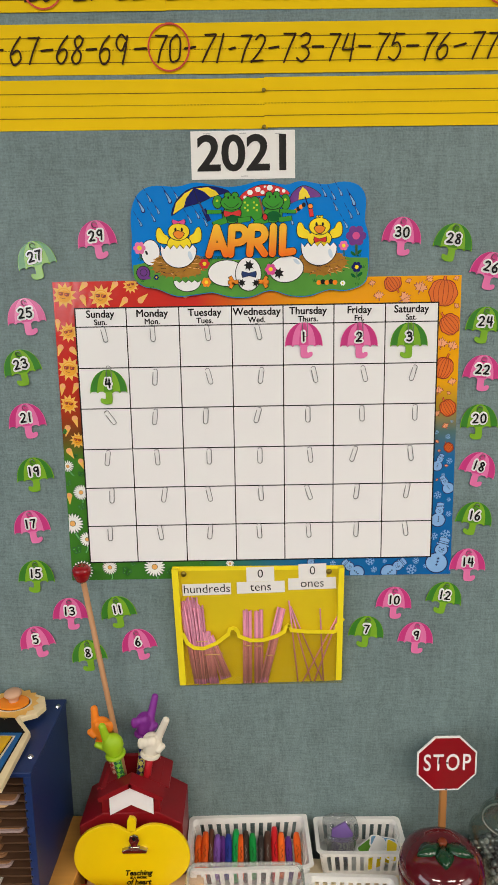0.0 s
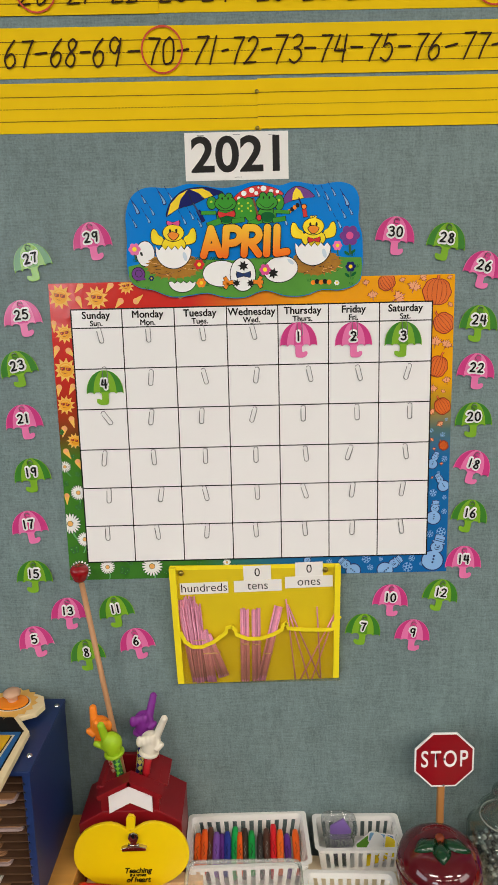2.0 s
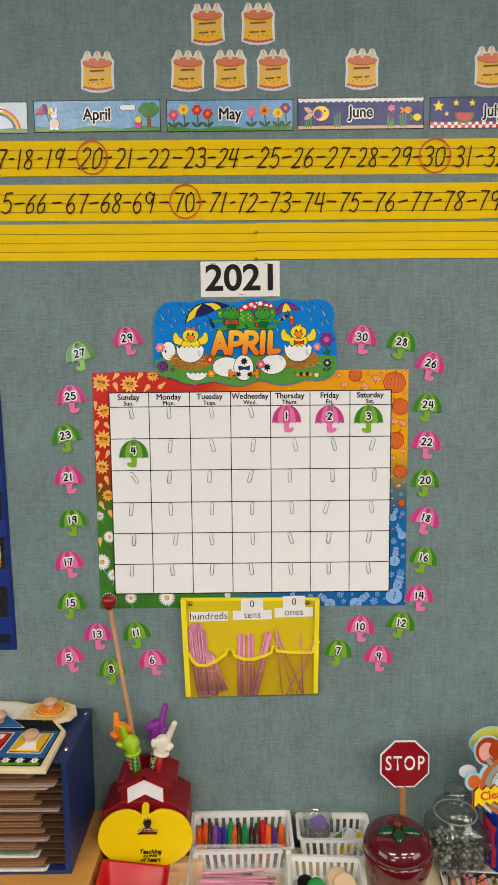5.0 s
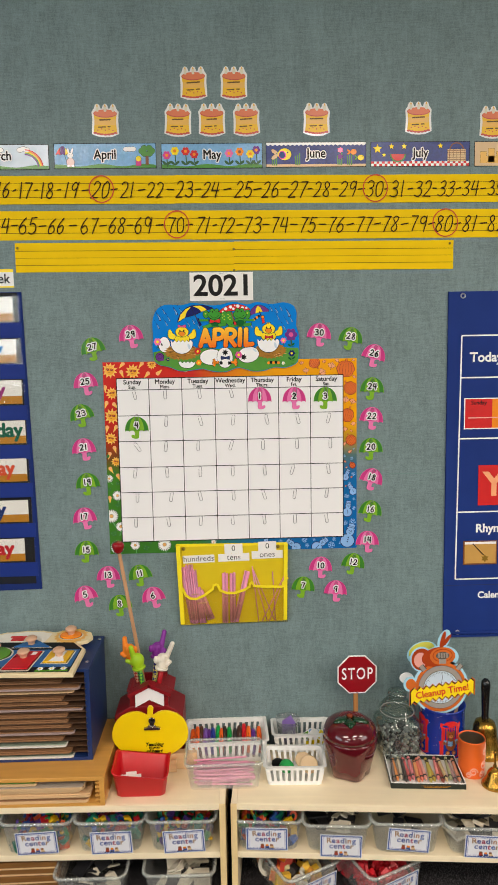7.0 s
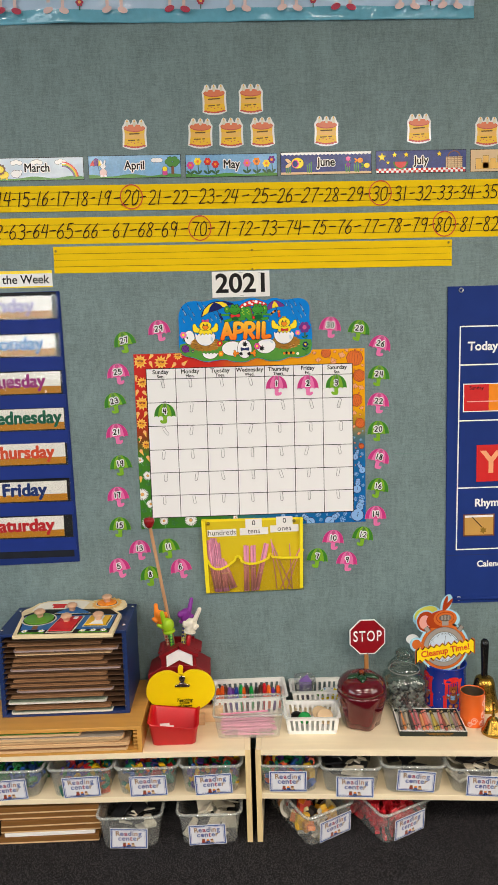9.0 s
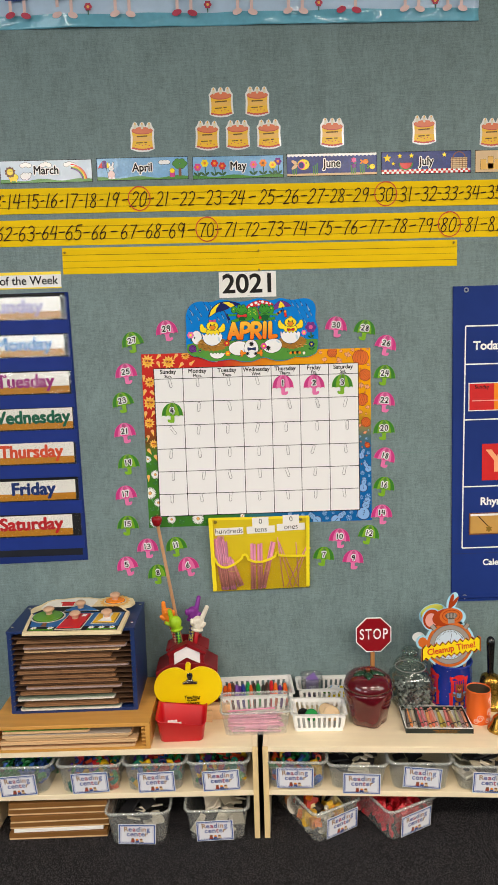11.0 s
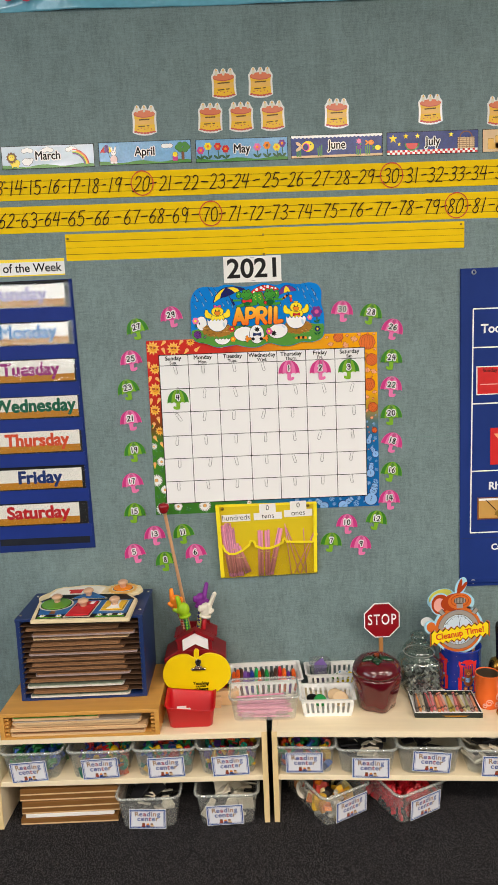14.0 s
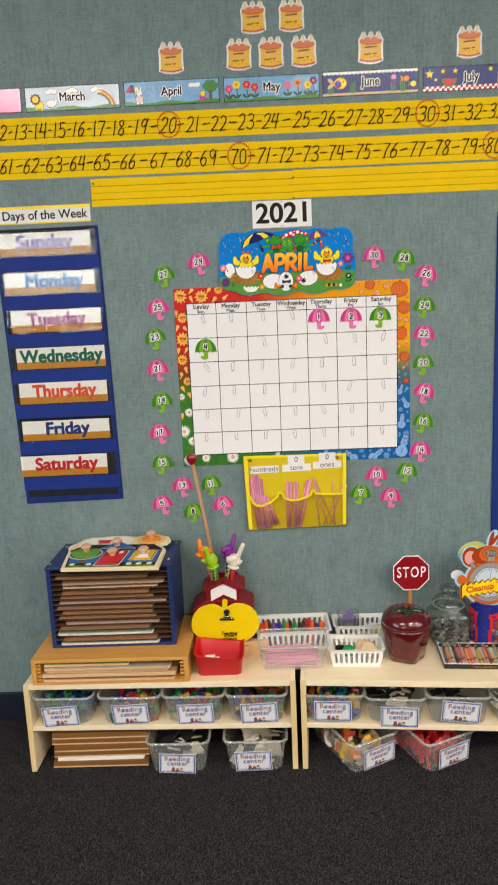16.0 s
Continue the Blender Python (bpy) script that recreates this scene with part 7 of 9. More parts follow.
BT = [M_PALEWOOD, M_BOARD, mat("white_board_edge", "d9d5cb", 0.4), M_BOARD, mat("mauve_board", "a08c88", 0.5), M_PALEWOOD]
brng = random.Random(3)
for k in range(14):
    z = 0.0105 + k * 0.0157
    l, r = -0.165 + brng.uniform(0, 0.03), 0.165 - brng.uniform(0.0, 0.055)
    yo = brng.uniform(-0.012, 0.006)
    mt = BT[2] if k in (0, 2) else (M_BOARD if k < 11 or k == 13 else M_PALEWOOD) if k % 4 else BT[4]
    t = thing("puzzle_board", "flat wooden puzzle board slid into the blue rack", "puzzle board", -0.543, 0.978, RKZ + z, -0.5, group="rack boards")
    part("board", slab(rounded(l, r, yo, 0.19, 0.008), 0.0, 0.0045), mt, t)
    part("face", slab(rounded(l + 0.003, r - 0.003, yo + 0.004, 0.186, 0.006), 0.0045, 0.0065), mat("dull_picture_print", "7f8a78", 0.3, var=0.4, scale=80) if k in (0, 2) else M_BOARD, t)

# puzzle lying on the rack
pz = thing("shape_puzzle", "wooden house-shaped knob puzzle with coloured shapes", "puzzle", -0.535, 0.94, RKZ + HK + 0.0005, rx=3.5)
edge = [(-0.135, 0.0), (0.147, -0.012), (0.152, 0.12), (0.122, 0.16), (0.148, 0.172), (0.158, 0.195), (0.148, 0.222), (0.115, 0.238), (0.072, 0.24), (0.045, 0.228), (0.01, 0.24), (-0.035, 0.244), (-0.07, 0.236), (-0.095, 0.236), (-0.12, 0.222), (-0.132, 0.196), (-0.15, 0.176), (-0.155, 0.158), (-0.146, 0.13)]
part("board", slab(edge, 0.0, 0.010, bev=0.0015), wood("cream_birch", "e8d6ab", (2, 20, 20), 0.4, 0.06), pz)

M_PUZBLUE = mat("puzzle_blue_print", "1f5f9e", 0.3)


def laid(name, pts, layer, material, parent=None):
    """A thin painted area on the puzzle board."""
    z = 0.0099 + 0.0004 * layer
    return part(name, slab(pts, z, z + 0.0005), material, parent or pz)


def grown(pts, k):
    cx, cy = sum(u[0] for u in pts) / len(pts), sum(u[1] for u in pts) / len(pts)
    return [(cx + (u[0] - cx) * k, cy + (u[1] - cy) * k) for u in pts]


laid("cloud_print", [(-0.125, 0.165), (0.03, 0.165), (0.04, 0.218), (0.01, 0.23), (-0.035, 0.234), (-0.07, 0.226), (-0.09, 0.227), (-0.112, 0.214), (-0.12, 0.19)], 0, mat("cloud_white_print", "eee9dc", 0.3))
laid("house_outline_print", [(-0.124, 0.008), (0.134, -0.002), (0.142, 0.122), (-0.138, 0.134)], 0, M_INK)
laid("house_print", [(-0.122, 0.034), (0.133, 0.024), (0.139, 0.118), (-0.135, 0.13)], 1, M_PUZBLUE)
laid("roof_print", [(-0.142, 0.128), (0.144, 0.117), (0.112, 0.158), (-0.098, 0.171)], 2, M_INK)
laid("chimney_print", [(-0.066, 0.178), (-0.03, 0.177), (-0.03, 0.196), (-0.024, 0.197), (-0.024, 0.206), (-0.072, 0.208), (-0.072, 0.198), (-0.066, 0.197)], 2, M_RED)
laid("trunk_print", [(-0.092, 0.034), (-0.076, 0.033), (-0.078, 0.066), (-0.09, 0.066)], 2, M_BRN)
laid("grass_print", [(-0.12, 0.011), (-0.05, 0.008), (-0.05, 0.015), (-0.12, 0.018)], 1, M_GRN)
laid("grass_print", [(0.046, 0.004), (0.13, 0.001), (0.13, 0.008), (0.046, 0.011)], 1, M_GRN)
for fx, fy in ((-0.108, 0.025), (-0.06, 0.023), (0.058, 0.018), (0.087, 0.017), (0.117, 0.016)):
    laid("flower_print", star(fx, fy, 0.0095, 0.0062, 6, 15), 2, M_WHITE)
    laid("flower_centre_print", oval(fx, fy, 0.0032, n=10), 3, M_YEL)
    for s in (-1, 1):
        laid("leaf_print", oval(fx + s * 0.006, fy - 0.009, 0.005, 0.0022, s * 30, 10), 2, M_GRN)
pieces = (("green_piece", oval(-0.086, 0.1, 0.05, 0.042), M_GRN, (-0.086, 0.112)), ("blue_piece", [(-0.05, 0.135), (0.06, 0.13), (0.0, 0.185)], M_PUZBLUE, (0.0, 0.15)), ("red_piece", [(-0.045, 0.01), (0.03, 0.007), (0.045, 0.112), (-0.025, 0.115)], M_REDPLASTIC, (0.0, 0.075)), ("yellow_piece", [(0.052, 0.042), (0.122, 0.038), (0.13, 0.108), (0.062, 0.111)], mat("mustard_print", "e2b21c", 0.3), (0.092, 0.078)), ("orange_piece", oval(0.096, 0.2, 0.034, 0.025), M_ORA, (0.096, 0.204)))
laid("sun_rays_print", star(0.096, 0.2, 0.047, 0.04, 16), 2, M_CAKE)
for nm, q, c, (kx, ky) in pieces:
    q = grown(q, 0.87)
    laid("recess", grown(q, 1.17), 3, mat("pale_routed_edge", "d9d2c0", 0.4))
    laid("recess_line", grown(q, 1.06), 4, M_INK)
    pc = part(nm, slab(q, 0.0117, 0.0155, bev=0.0008), c, pz)
    kb = part("knob", lathe([(0.0, 0.022), (0.010, 0.0212), (0.0158, 0.017), (0.016, 0.013), (0.011, 0.008), (0.009, 0.004), (0.009, 0.0)], 22), mat("beech_knob", "c9a183", 0.4), pc, smooth=True)
    kb.location = (kx, ky, 0.0155)
    if nm == "yellow_piece":
        for cq in ([(0.07, 0.046), (0.112, 0.044), (0.104, 0.07), (0.108, 0.1), (0.077, 0.102), (0.082, 0.07)],):
            part("curtain_print", slab(cq, 0.0155, 0.0158), M_WHITE, pc)
    if nm == "red_piece":
        part("door_light_print", slab([(0.016, 0.085), (0.028, 0.084), (0.031, 0.1), (0.019, 0.101)], 0.0155, 0.0158), M_WHITE, pc)
        part("latch_print", slab(bar(-0.026, 0.07, -0.02, 0.078, 0.003), 0.0155, 0.0158), M_INK, pc)


# ---- on the bookcases ----
def slotted_basket(name, label, x, y, rot, w, d, h, slots, group=""):
    """A moulded basket: rim, slats with open slots between them, and a floor."""
    t = thing(name, label, "basket", x, y, TOP, rot, group=group)
    taper = 0.9
    part("base", slab(rounded(-w / 2 * taper, w / 2 * taper, -d / 2 * taper, d / 2 * taper, 0.008), 0.0, 0.003), M_WHITEPLASTIC, t)

    def ringband(z0, z1, out=0.0, th=0.0025, name="band"):
        f0, f1 = taper + (1 - taper) * z0 / h, taper + (1 - taper) * z1 / h
        bm = bmesh.new()
        A = [[bm.verts.new((px, py, z)) for px, py in rounded(-w / 2 * f - o, w / 2 * f + o, -d / 2 * f - o, d / 2 * f + o, 0.01)] for f, z, o in ((f0, z0, 0), (f1, z1, out), (f1, z1, out - th - out), (f0, z0, -th))]
        n = len(A[0])
        for a, b in ((0, 1), (1, 2), (2, 3), (3, 0)):
            for k in range(n):
                bm.faces.new((A[a][k], A[a][(k + 1) % n], A[b][(k + 1) % n], A[b][k]))
        bmesh.ops.recalc_face_normals(bm, faces=bm.faces[:])
        part(name, bm, M_WHITEPLASTIC, t)
    ringband(0.003, h * 0.2)
    ringband(h * 0.8, h * 0.97)
    ringband(h * 0.97, h, 0.005, name="rim")
    z0, z1 = h * 0.2, h * 0.8
    f0, f1 = taper + (1 - taper) * 0.2, taper + (1 - taper) * 0.8
    for side, L, D in (('x', w, d), ('y', d, w)):
        n = slots if side == 'x' else max(3, int(slots * d / w))
        step = (L - 0.016) / n
        for s in (-1, 1):
            for k in range(n + 1):
                u = -L / 2 + 0.008 + k * step
                half = step * (0.24 if 0 < k < n else 0.3)
                bm = bmesh.new()
                q = []
                for f, z in ((f0, z0), (f1, z1)):
                    for uu in (u - half, u + half):
                        for dd in (0.0, -0.0025):
                            o = s * (D / 2 * f + dd)
                            q.append(bm.verts.new((uu * f, o, z) if side == 'x' else (o, uu * f, z)))
                for ids in ((0, 2, 6, 4), (1, 5, 7, 3), (0, 4, 5, 1), (2, 3, 7, 6), (0, 1, 3, 2), (4, 6, 7, 5)):
                    bm.faces.new([q[i] for i in ids])
                bmesh.ops.recalc_face_normals(bm, faces=bm.faces[:])
                part("slat", bm, M_WHITEPLASTIC, t)
    return t


slotted_basket("marker_basket", "white slotted plastic basket full of markers", -0.007, 1.131, 1.0, 0.226, 0.13, 0.063, 12)
MK = ("f0641a", "ee5f1c", "5a3424", "7a52a8", "5a2a80", "2a3a96", "14a04c", "e8621c", "3a2a24", "12923f", "332e2c", "4a3026", "d3202a", "f06a1e", "5c2f8c", "f0641a")
MX = (-0.106, -0.093, -0.081, -0.07, -0.058, -0.046, -0.034, -0.0235, -0.012, 0.001, 0.0155, 0.029, 0.0415, 0.0545, 0.0705, 0.087)
mr2 = random.Random(5)
M_SCRAWL = mat("grey_scrawl_print", "a09a94", 0.4)
for k, h in enumerate(MK):
    x = MX[k]
    t = thing("marker", "thick felt marker leaning back in a basket", "marker", x, 1.088 + 0.003 * (k % 2), TOP + 0.012 + 0.004 * (k % 2), group="markers", rx=mr2.uniform(-66, -61), ry=mr2.uniform(-3, 3))
    c = mat("marker_" + h, h, 0.35)
    hh = mr2.uniform(0.079, 0.085) + {2: 0.012, 6: 0.012, 8: 0.012, 12: 0.016}.get(k, 0)
    part("barrel", lathe([(0, 0), (0.006, 0.0), (0.0067, 0.003), (0.0067, hh * 0.55)], 14), c, t, smooth=True)
    part("cap", lathe([(0.0072, hh * 0.55), (0.0068, hh - 0.012), (0.005, hh - 0.002), (0, hh)], 14), c, t, smooth=True)
    vs, fs = [], []
    scrawl = [(0.002 * math.sin(2.3 * q + k) * (1 if q % 2 else -0.7), hh * (0.4 + 0.016 * q)) for q in range(18)]
    ribbon(vs, fs, smooth_line(scrawl, 3), 0.0008, 0.0)
    me = bpy.data.meshes.new("scrawl_print")
    me.from_pydata([(u, -math.sqrt(max(0.0077 ** 2 - u * u, 0)), w) for u, v, w in vs], [], fs)
    link_mesh("scrawl_print", me, M_SCRAWL if h in ("5a3424", "3a2a24", "332e2c", "4a3026") else M_INK, t)

A = slotted_basket("small_basket", "small white slotted plastic basket with wooden discs", 0.174, 1.003, -3, 0.158, 0.1, 0.054, 9, "small baskets")
slotted_basket("small_basket", "small white slotted plastic basket with cut-out tags and a cup", 0.208, 1.15, -1, 0.163, 0.088, 0.056, 9, "small baskets")
M_BEECH = mat("beech_disc", "dfc29a", 0.5)
for x, y, r, tl, c, lb in ((0.213, 0.99, 0.024, 34, M_BEECH, "round pale wooden disc in a basket"), (0.2, 1.012, 0.022, 28, M_BEECH, "round pale wooden disc in a basket"), (0.152, 0.985, 0.02, 20, mat("green_pompom", "1d9648", 0.8, bump=0.5, bscale=300), "green round counter in a basket"), (0.13, 1.0, 0.017, 12, M_INK, "dark round counter in a basket")):
    t = thing("counter", lb, "counter", x, y, TOP + 0.036, group="basket counters", rx=tl)
    part("disc", lathe([(0, -0.004), (r * 0.9, -0.004), (r, -0.002), (r, 0.002), (r * 0.9, 0.004), (0, 0.0045)] if r > 0.0205 or r < 0.018 else [(0, -0.012), (r * 0.8, -0.008), (r, 0.0), (r * 0.8, 0.009), (r * 0.4, 0.0125), (0, 0.013)], 24), c, t, smooth=True)
t = thing("clear_cup", "small clear plastic cup holding purple cards", "cup", 0.17, 1.138, TOP + 0.004)
part("cup", tapered_tub(0.044, 0.044, 0.062, 0.062, 0.084, 0.021, rim=0.0028), thin_clear("cup_plastic", "e9ecec", 0.08), t, smooth=True)
t = thing("purple_card", "purple card with a white number in a clear cup", "card", 0.172, 1.135, TOP + 0.012, rz=-6)
part("card", prism([(-0.005, 0.0), (0.021, 0.009), (0.021, 0.062), (0.006, 0.086), (-0.019, 0.068), (-0.021, 0.014)], -0.002, 0.002), mat("purple_card_print", "7d62a6", 0.4), t)
lettering("white_number", "20", 0.022, M_WHITE, t, 0.002, 0.033, -0.003, bold=0.0006, rot=8)
for k, (x, y, c, r) in enumerate(((0.225, 1.09, M_YEL, 20), (0.24, 1.1, M_YEL, -30), (0.215, 1.12, M_GRN, 40), (0.245, 1.125, M_SKY, -15), (0.232, 1.11, M_WHITE, 60), (0.255, 1.095, M_YEL, 75))):
    t = thing("picture_tag", "small die-cut picture tag in a white basket", "tag", x + 0.012, y + 0.035, TOP + 0.016 + 0.004 * k, r, group="picture tags", rx=20)
    part("card", slab(rounded(-0.026, 0.026, -0.012, 0.012, 0.006), 0, 0.0012), M_WHITE, t)
    part("picture_print", slab(rounded(-0.0235, 0.0235, -0.0095, 0.0095, 0.005), 0.0012, 0.0016), c, t)

# clear tub of pink straws
t = thing("clear_tub", "open clear plastic tub half full of pink straws", "tub", -0.014, 0.9965, TOP, -0.5)
part("tub", tapered_tub(0.18, 0.1, 0.198, 0.12, 0.08, 0.014, rim=0.003), M_BIN, t, "cloudy clear plastic").visible_shadow = False
part("rim", tube([(px, py, 0.077) for px, py in rounded_loop(0.203, 0.125, 0.016)] + [(px, py, 0.077) for px, py in rounded_loop(0.203, 0.125, 0.016)[:1]], 0.0035, 6), M_RIM, t, "thicker whitish rim", smooth=True)
for s in (-1, 1):
    part("ridge", box(s * 0.05 - 0.018, s * 0.05 + 0.018, -0.0568, -0.0545, 0.012, 0.034, 0.0008), M_BIN, t)
sr = random.Random(9)
for k in range(46):
    a = sr.uniform(-0.12, 0.12)
    x, y, z = sr.uniform(-0.012, 0.012), sr.uniform(-0.04, 0.04), 0.007 + 0.03 * sr.random()
    s = thing("straw", "pink plastic straw lying in a clear tub", "straw", -0.014 + x, 0.9965 + y, TOP + z, group="tub straws", rz=math.degrees(a) * 0.6)
    part("tube", tube([(-0.072, 0, 0), (0.072, 0, 0.004 * sr.uniform(-1, 1))], 0.0024, 6), M_STRAW, s)

# red caddy with cards
t = thing("red_caddy", "glossy red plastic caddy with a wavy rim", "caddy", -0.23, 0.966, TOP, -0.5)
bm = bmesh.new()
loops = []
for w, d, z, wav in ((0.116, 0.066, 0.0, 0), (0.124, 0.072, 0.004, 0), (0.14, 0.092, 0.056, 1), (0.146, 0.098, 0.06, 1), (0.146, 0.098, 0.063, 1), (0.137, 0.089, 0.063, 1), (0.121, 0.069, 0.006, 0)):
    q = []
    for k, (x, y) in enumerate(rounded(-w / 2, w / 2, -d / 2, d / 2, 0.012, 6)):
        dz = wav * (0.007 * math.cos((x - 0.02) * 75) + 0.012 * (abs(x) / 0.07) ** 4 - 0.006 * (1 if y < 0 else -0.7) - (0.009 * math.exp(-((x - 0.012) / 0.03) ** 2) if y < 0 else 0))
        q.append(bm.verts.new((x, y, z + dz)))
    loops.append(q)
for a, c in zip(loops, loops[1:]):
    for k in range(len(a)):
        bm.faces.new((a[k], a[(k + 1) % len(a)], c[(k + 1) % len(a)], c[k]))
bm.faces.new(loops[0][::-1])
bm.faces.new(loops[-1])
part("body", bm, M_REDPLASTIC, t, smooth=True)
for k in range(3):
    c = thing("small_card", "small white card standing in a red caddy", "card", -0.272 + k * 0.013, 0.962 + 0.006 * (k % 2), TOP + 0.007, group="caddy cards", rx=-8, rz=4 * (k % 3))
    part("card", box(-0.014, 0.014, -0.0005, 0.0005, 0, 0.034 + 0.004 * (k % 2)), M_PAPER, c)

# schoolhouse holder
M_BARN = mat("barn_red_paint", "86111b", 0.4, var=0.08, scale=14)
HX = -0.221
sh = thing("schoolhouse_holder", "dark red wooden schoolhouse pencil holder with a white door", "holder", HX, 1.082, TOP)
part("body", prism([(-0.092, 0.0), (0.093, 0.0), (0.094, 0.142), (0.05, 0.168), (-0.05, 0.168), (-0.095, 0.142)], 0.0, 0.108, bev=0.002), M_BARN, sh)
for s in (-1, 1):
    part("belfry_side", box(s * 0.05 - 0.004, s * 0.05 + 0.004, 0.01, 0.09, 0.145, 0.212, 0.001), M_BARN, sh)
part("belfry_back", box(-0.046, 0.046, 0.082, 0.09, 0.145, 0.226, 0.001), M_BARN, sh)
part("belfry_front", prism([(-0.052, 0.14), (0.054, 0.14), (0.054, 0.199), (0.003, 0.223), (-0.052, 0.199)], 0.002, 0.01), M_BARN, sh)
part("white_door", prism([(-0.036, 0.168), (0.003, 0.189), (0.043, 0.169), (0.043, 0.207), (0.003, 0.227), (-0.036, 0.207)], -0.007, -0.001, bev=0.001), mat("white_door_paint", "ece9ea", 0.45), sh)
for s in (-1, 1):
    part("gable_trim", prism(bar(s * 0.058 + 0.003, 0.202, 0.003 - s * 0.002, 0.232, 0.009), -0.011, 0.02), M_BARN, sh)

    part("roof_panel", prism([(s * 0.066 + 0.003, 0.199), (s * 0.03 + 0.003, 0.2165), (s * 0.03 + 0.003, 0.2215), (s * 0.066 + 0.003, 0.204)], 0.02, 0.095, bev=0.001), M_BARN, sh)

# yellow apple clipboard
ya = thing("apple_clipboard", "bright yellow apple-shaped clipboard with lettering and a metal clip", "clipboard", -0.215, 1.045, TOP + 0.028, rx=-3)
M_APYEL = mat("yellow_gloss_paint", "ecca08", 0.3, var=0.03, scale=10)
pts = []
for k in range(60):
    a = 2 * math.pi * k / 60
    x = 0.1035 * math.sin(a)
    z = 0.072 + 0.063 * math.cos(a) * (1 if math.cos(a) < 0 else 1.06)
    r = abs(math.sin(a))
    x *= (1.0 + 0.06 * math.cos(a))
    z += 0.012 * r * max(0, math.cos(a)) * 2 - 0.012 * math.exp(-(x / 0.02) ** 2) * (1 if math.cos(a) > 0 else -0.4)
    pts.append((x, z))
part("board", prism(pts, -0.004, 0.002, bev=0.0012), M_APYEL, ya)
part("stem", prism([(-0.007, 0.13), (0.008, 0.13), (0.01, 0.15), (0.006, 0.156), (-0.002, 0.157), (-0.006, 0.15)], -0.0045, 0.0015), M_APYEL, ya)
M_CHROME = mat("worn_chrome", "b3aba0", 0.2, metal=1.0, var=0.15, scale=60)
cl = part("clip", prism([(-0.015, 0.0925), (0.027, 0.0925), (0.0285, 0.0975), (0.02, 0.1005), (-0.008, 0.1005), (-0.0165, 0.0975)], -0.012, -0.004, bev=0.001), M_CHROME, ya, "chrome bulldog clip")
part("clip_arm", prism([(x + 0.006, z) for x, z in ((-0.012, 0.1), (0.012, 0.1), (0.0055, 0.1085), (0.0095, 0.118), (0.0075, 0.1255), (0.0, 0.1285), (-0.0075, 0.1255), (-0.0095, 0.118), (-0.0055, 0.1085))], -0.0125, -0.0095, bev=0.001), M_CHROME, cl)
part("clip_hole", prism(oval(0.006, 0.1215, 0.0032, n=14), -0.0131, -0.0126), M_INK, cl)
part("clip_spring", tube([(-0.004, -0.0105, 0.104), (0.016, -0.0105, 0.104)], 0.0028, 10), M_CHROME, cl, smooth=True)
part("stand", box(-0.088, 0.125, 0.003, 0.03, -0.0275, 0.017, 0.002), M_PALEWOOD, ya, "plain pale wooden stand")
part("stand_ledge", box(-0.07, 0.07, -0.012, 0.003, -0.0275, 0.006, 0.001), M_PALEWOOD, ya)
for s, z, sz in (("Teaching", 0.049, 0.0142), ("IS A WORK", 0.040, 0.0062), ("of heart", 0.031, 0.0142)):
    lettering("script_lettering", s, sz, M_INK, ya, 0.01, z, -0.0048, bold=0.0005, shear=0.25, wide=0.95)


def moulded_pointer(x, y, z, tip, base, colour, label, shaftmat, back=False):
    """A stick with a moulded pointing tip: rounded fist, one long finger and a cuff."""
    t = thing("pointer_stick", label, "pointer", *base, group="classroom pointers")
    b = Vector(base)
    c = Vector((x, y, z)) - b
    e = Vector(tip) - b
    d = c.normalized()
    part("shaft", tube([(0, 0, 0), c * 0.5, c * 0.86], 0.0072, 12), shaftmat, t, smooth=True)
    s = Vector((1 if e.x > c.x else -1, 0, 0))
    s = (s - d * s.dot(d)).normalized()
    out = Vector((0, -1, 0))
    bm = ball(c, 0.0195, s=(1, 0.82, 1.1), u=18, v=12)
    tube([c - d * 0.022, c - d * 0.004], 0.0135, 14, bm, r2=0.0165)
    root = c + s * 0.009 + d * 0.01
    n = 9
    tube([root + (e - root) * k / n for k in range(n + 1)], 0.0082, 12, bm, r2=0.0066)
    ball(e, 0.0069, bm, u=12, v=8)
    if back:
        tube([c + s * 0.012 - d * 0.006, c + s * 0.02 - d * 0.001, c + s * 0.028 + d * 0.003], 0.0078, 10, bm, r2=0.0056)
        ball(c + s * 0.0285 + d * 0.0035, 0.0058, bm, u=10, v=8)
    else:
        for k in range(4):
            ball(c + s * (0.003 - 0.0074 * k) + d * (0.0105 - 0.0022 * k) + out * 0.011, 0.0068, bm, s=(1, 1, 1.6), u=12, v=8)
        tube([c + s * 0.012 - d * 0.008 + out * 0.008, c + s * 0.0205 + d * 0.002 + out * 0.008], 0.0072, 10, bm, r2=0.0056)
        ball(c + s * 0.0205 + d * 0.002 + out * 0.008, 0.0058, bm, u=10, v=8)
    ob = part("pointing_tip", bm, colour, t, "soft moulded plastic tip", smooth=True)
    rm = ob.modifiers.new("blend", 'REMESH')
    rm.mode, rm.voxel_size, rm.use_smooth_shade = 'VOXEL', 0.0014, True
    sm = ob.modifiers.new("soften", 'SMOOTH')
    sm.iterations, sm.factor = 5, 0.5
    q = c - d * 0.0215
    b1, b2 = d.cross(out).normalized(), d.cross(d.cross(out)).normalized()
    part("cuff", tube([q + b1 * 0.0148 * math.cos(a) + b2 * 0.0148 * math.sin(a) for a in [2 * math.pi * k / 24 for k in range(25)]], 0.0042, 8), colour, t, "rolled cuff", smooth=True)


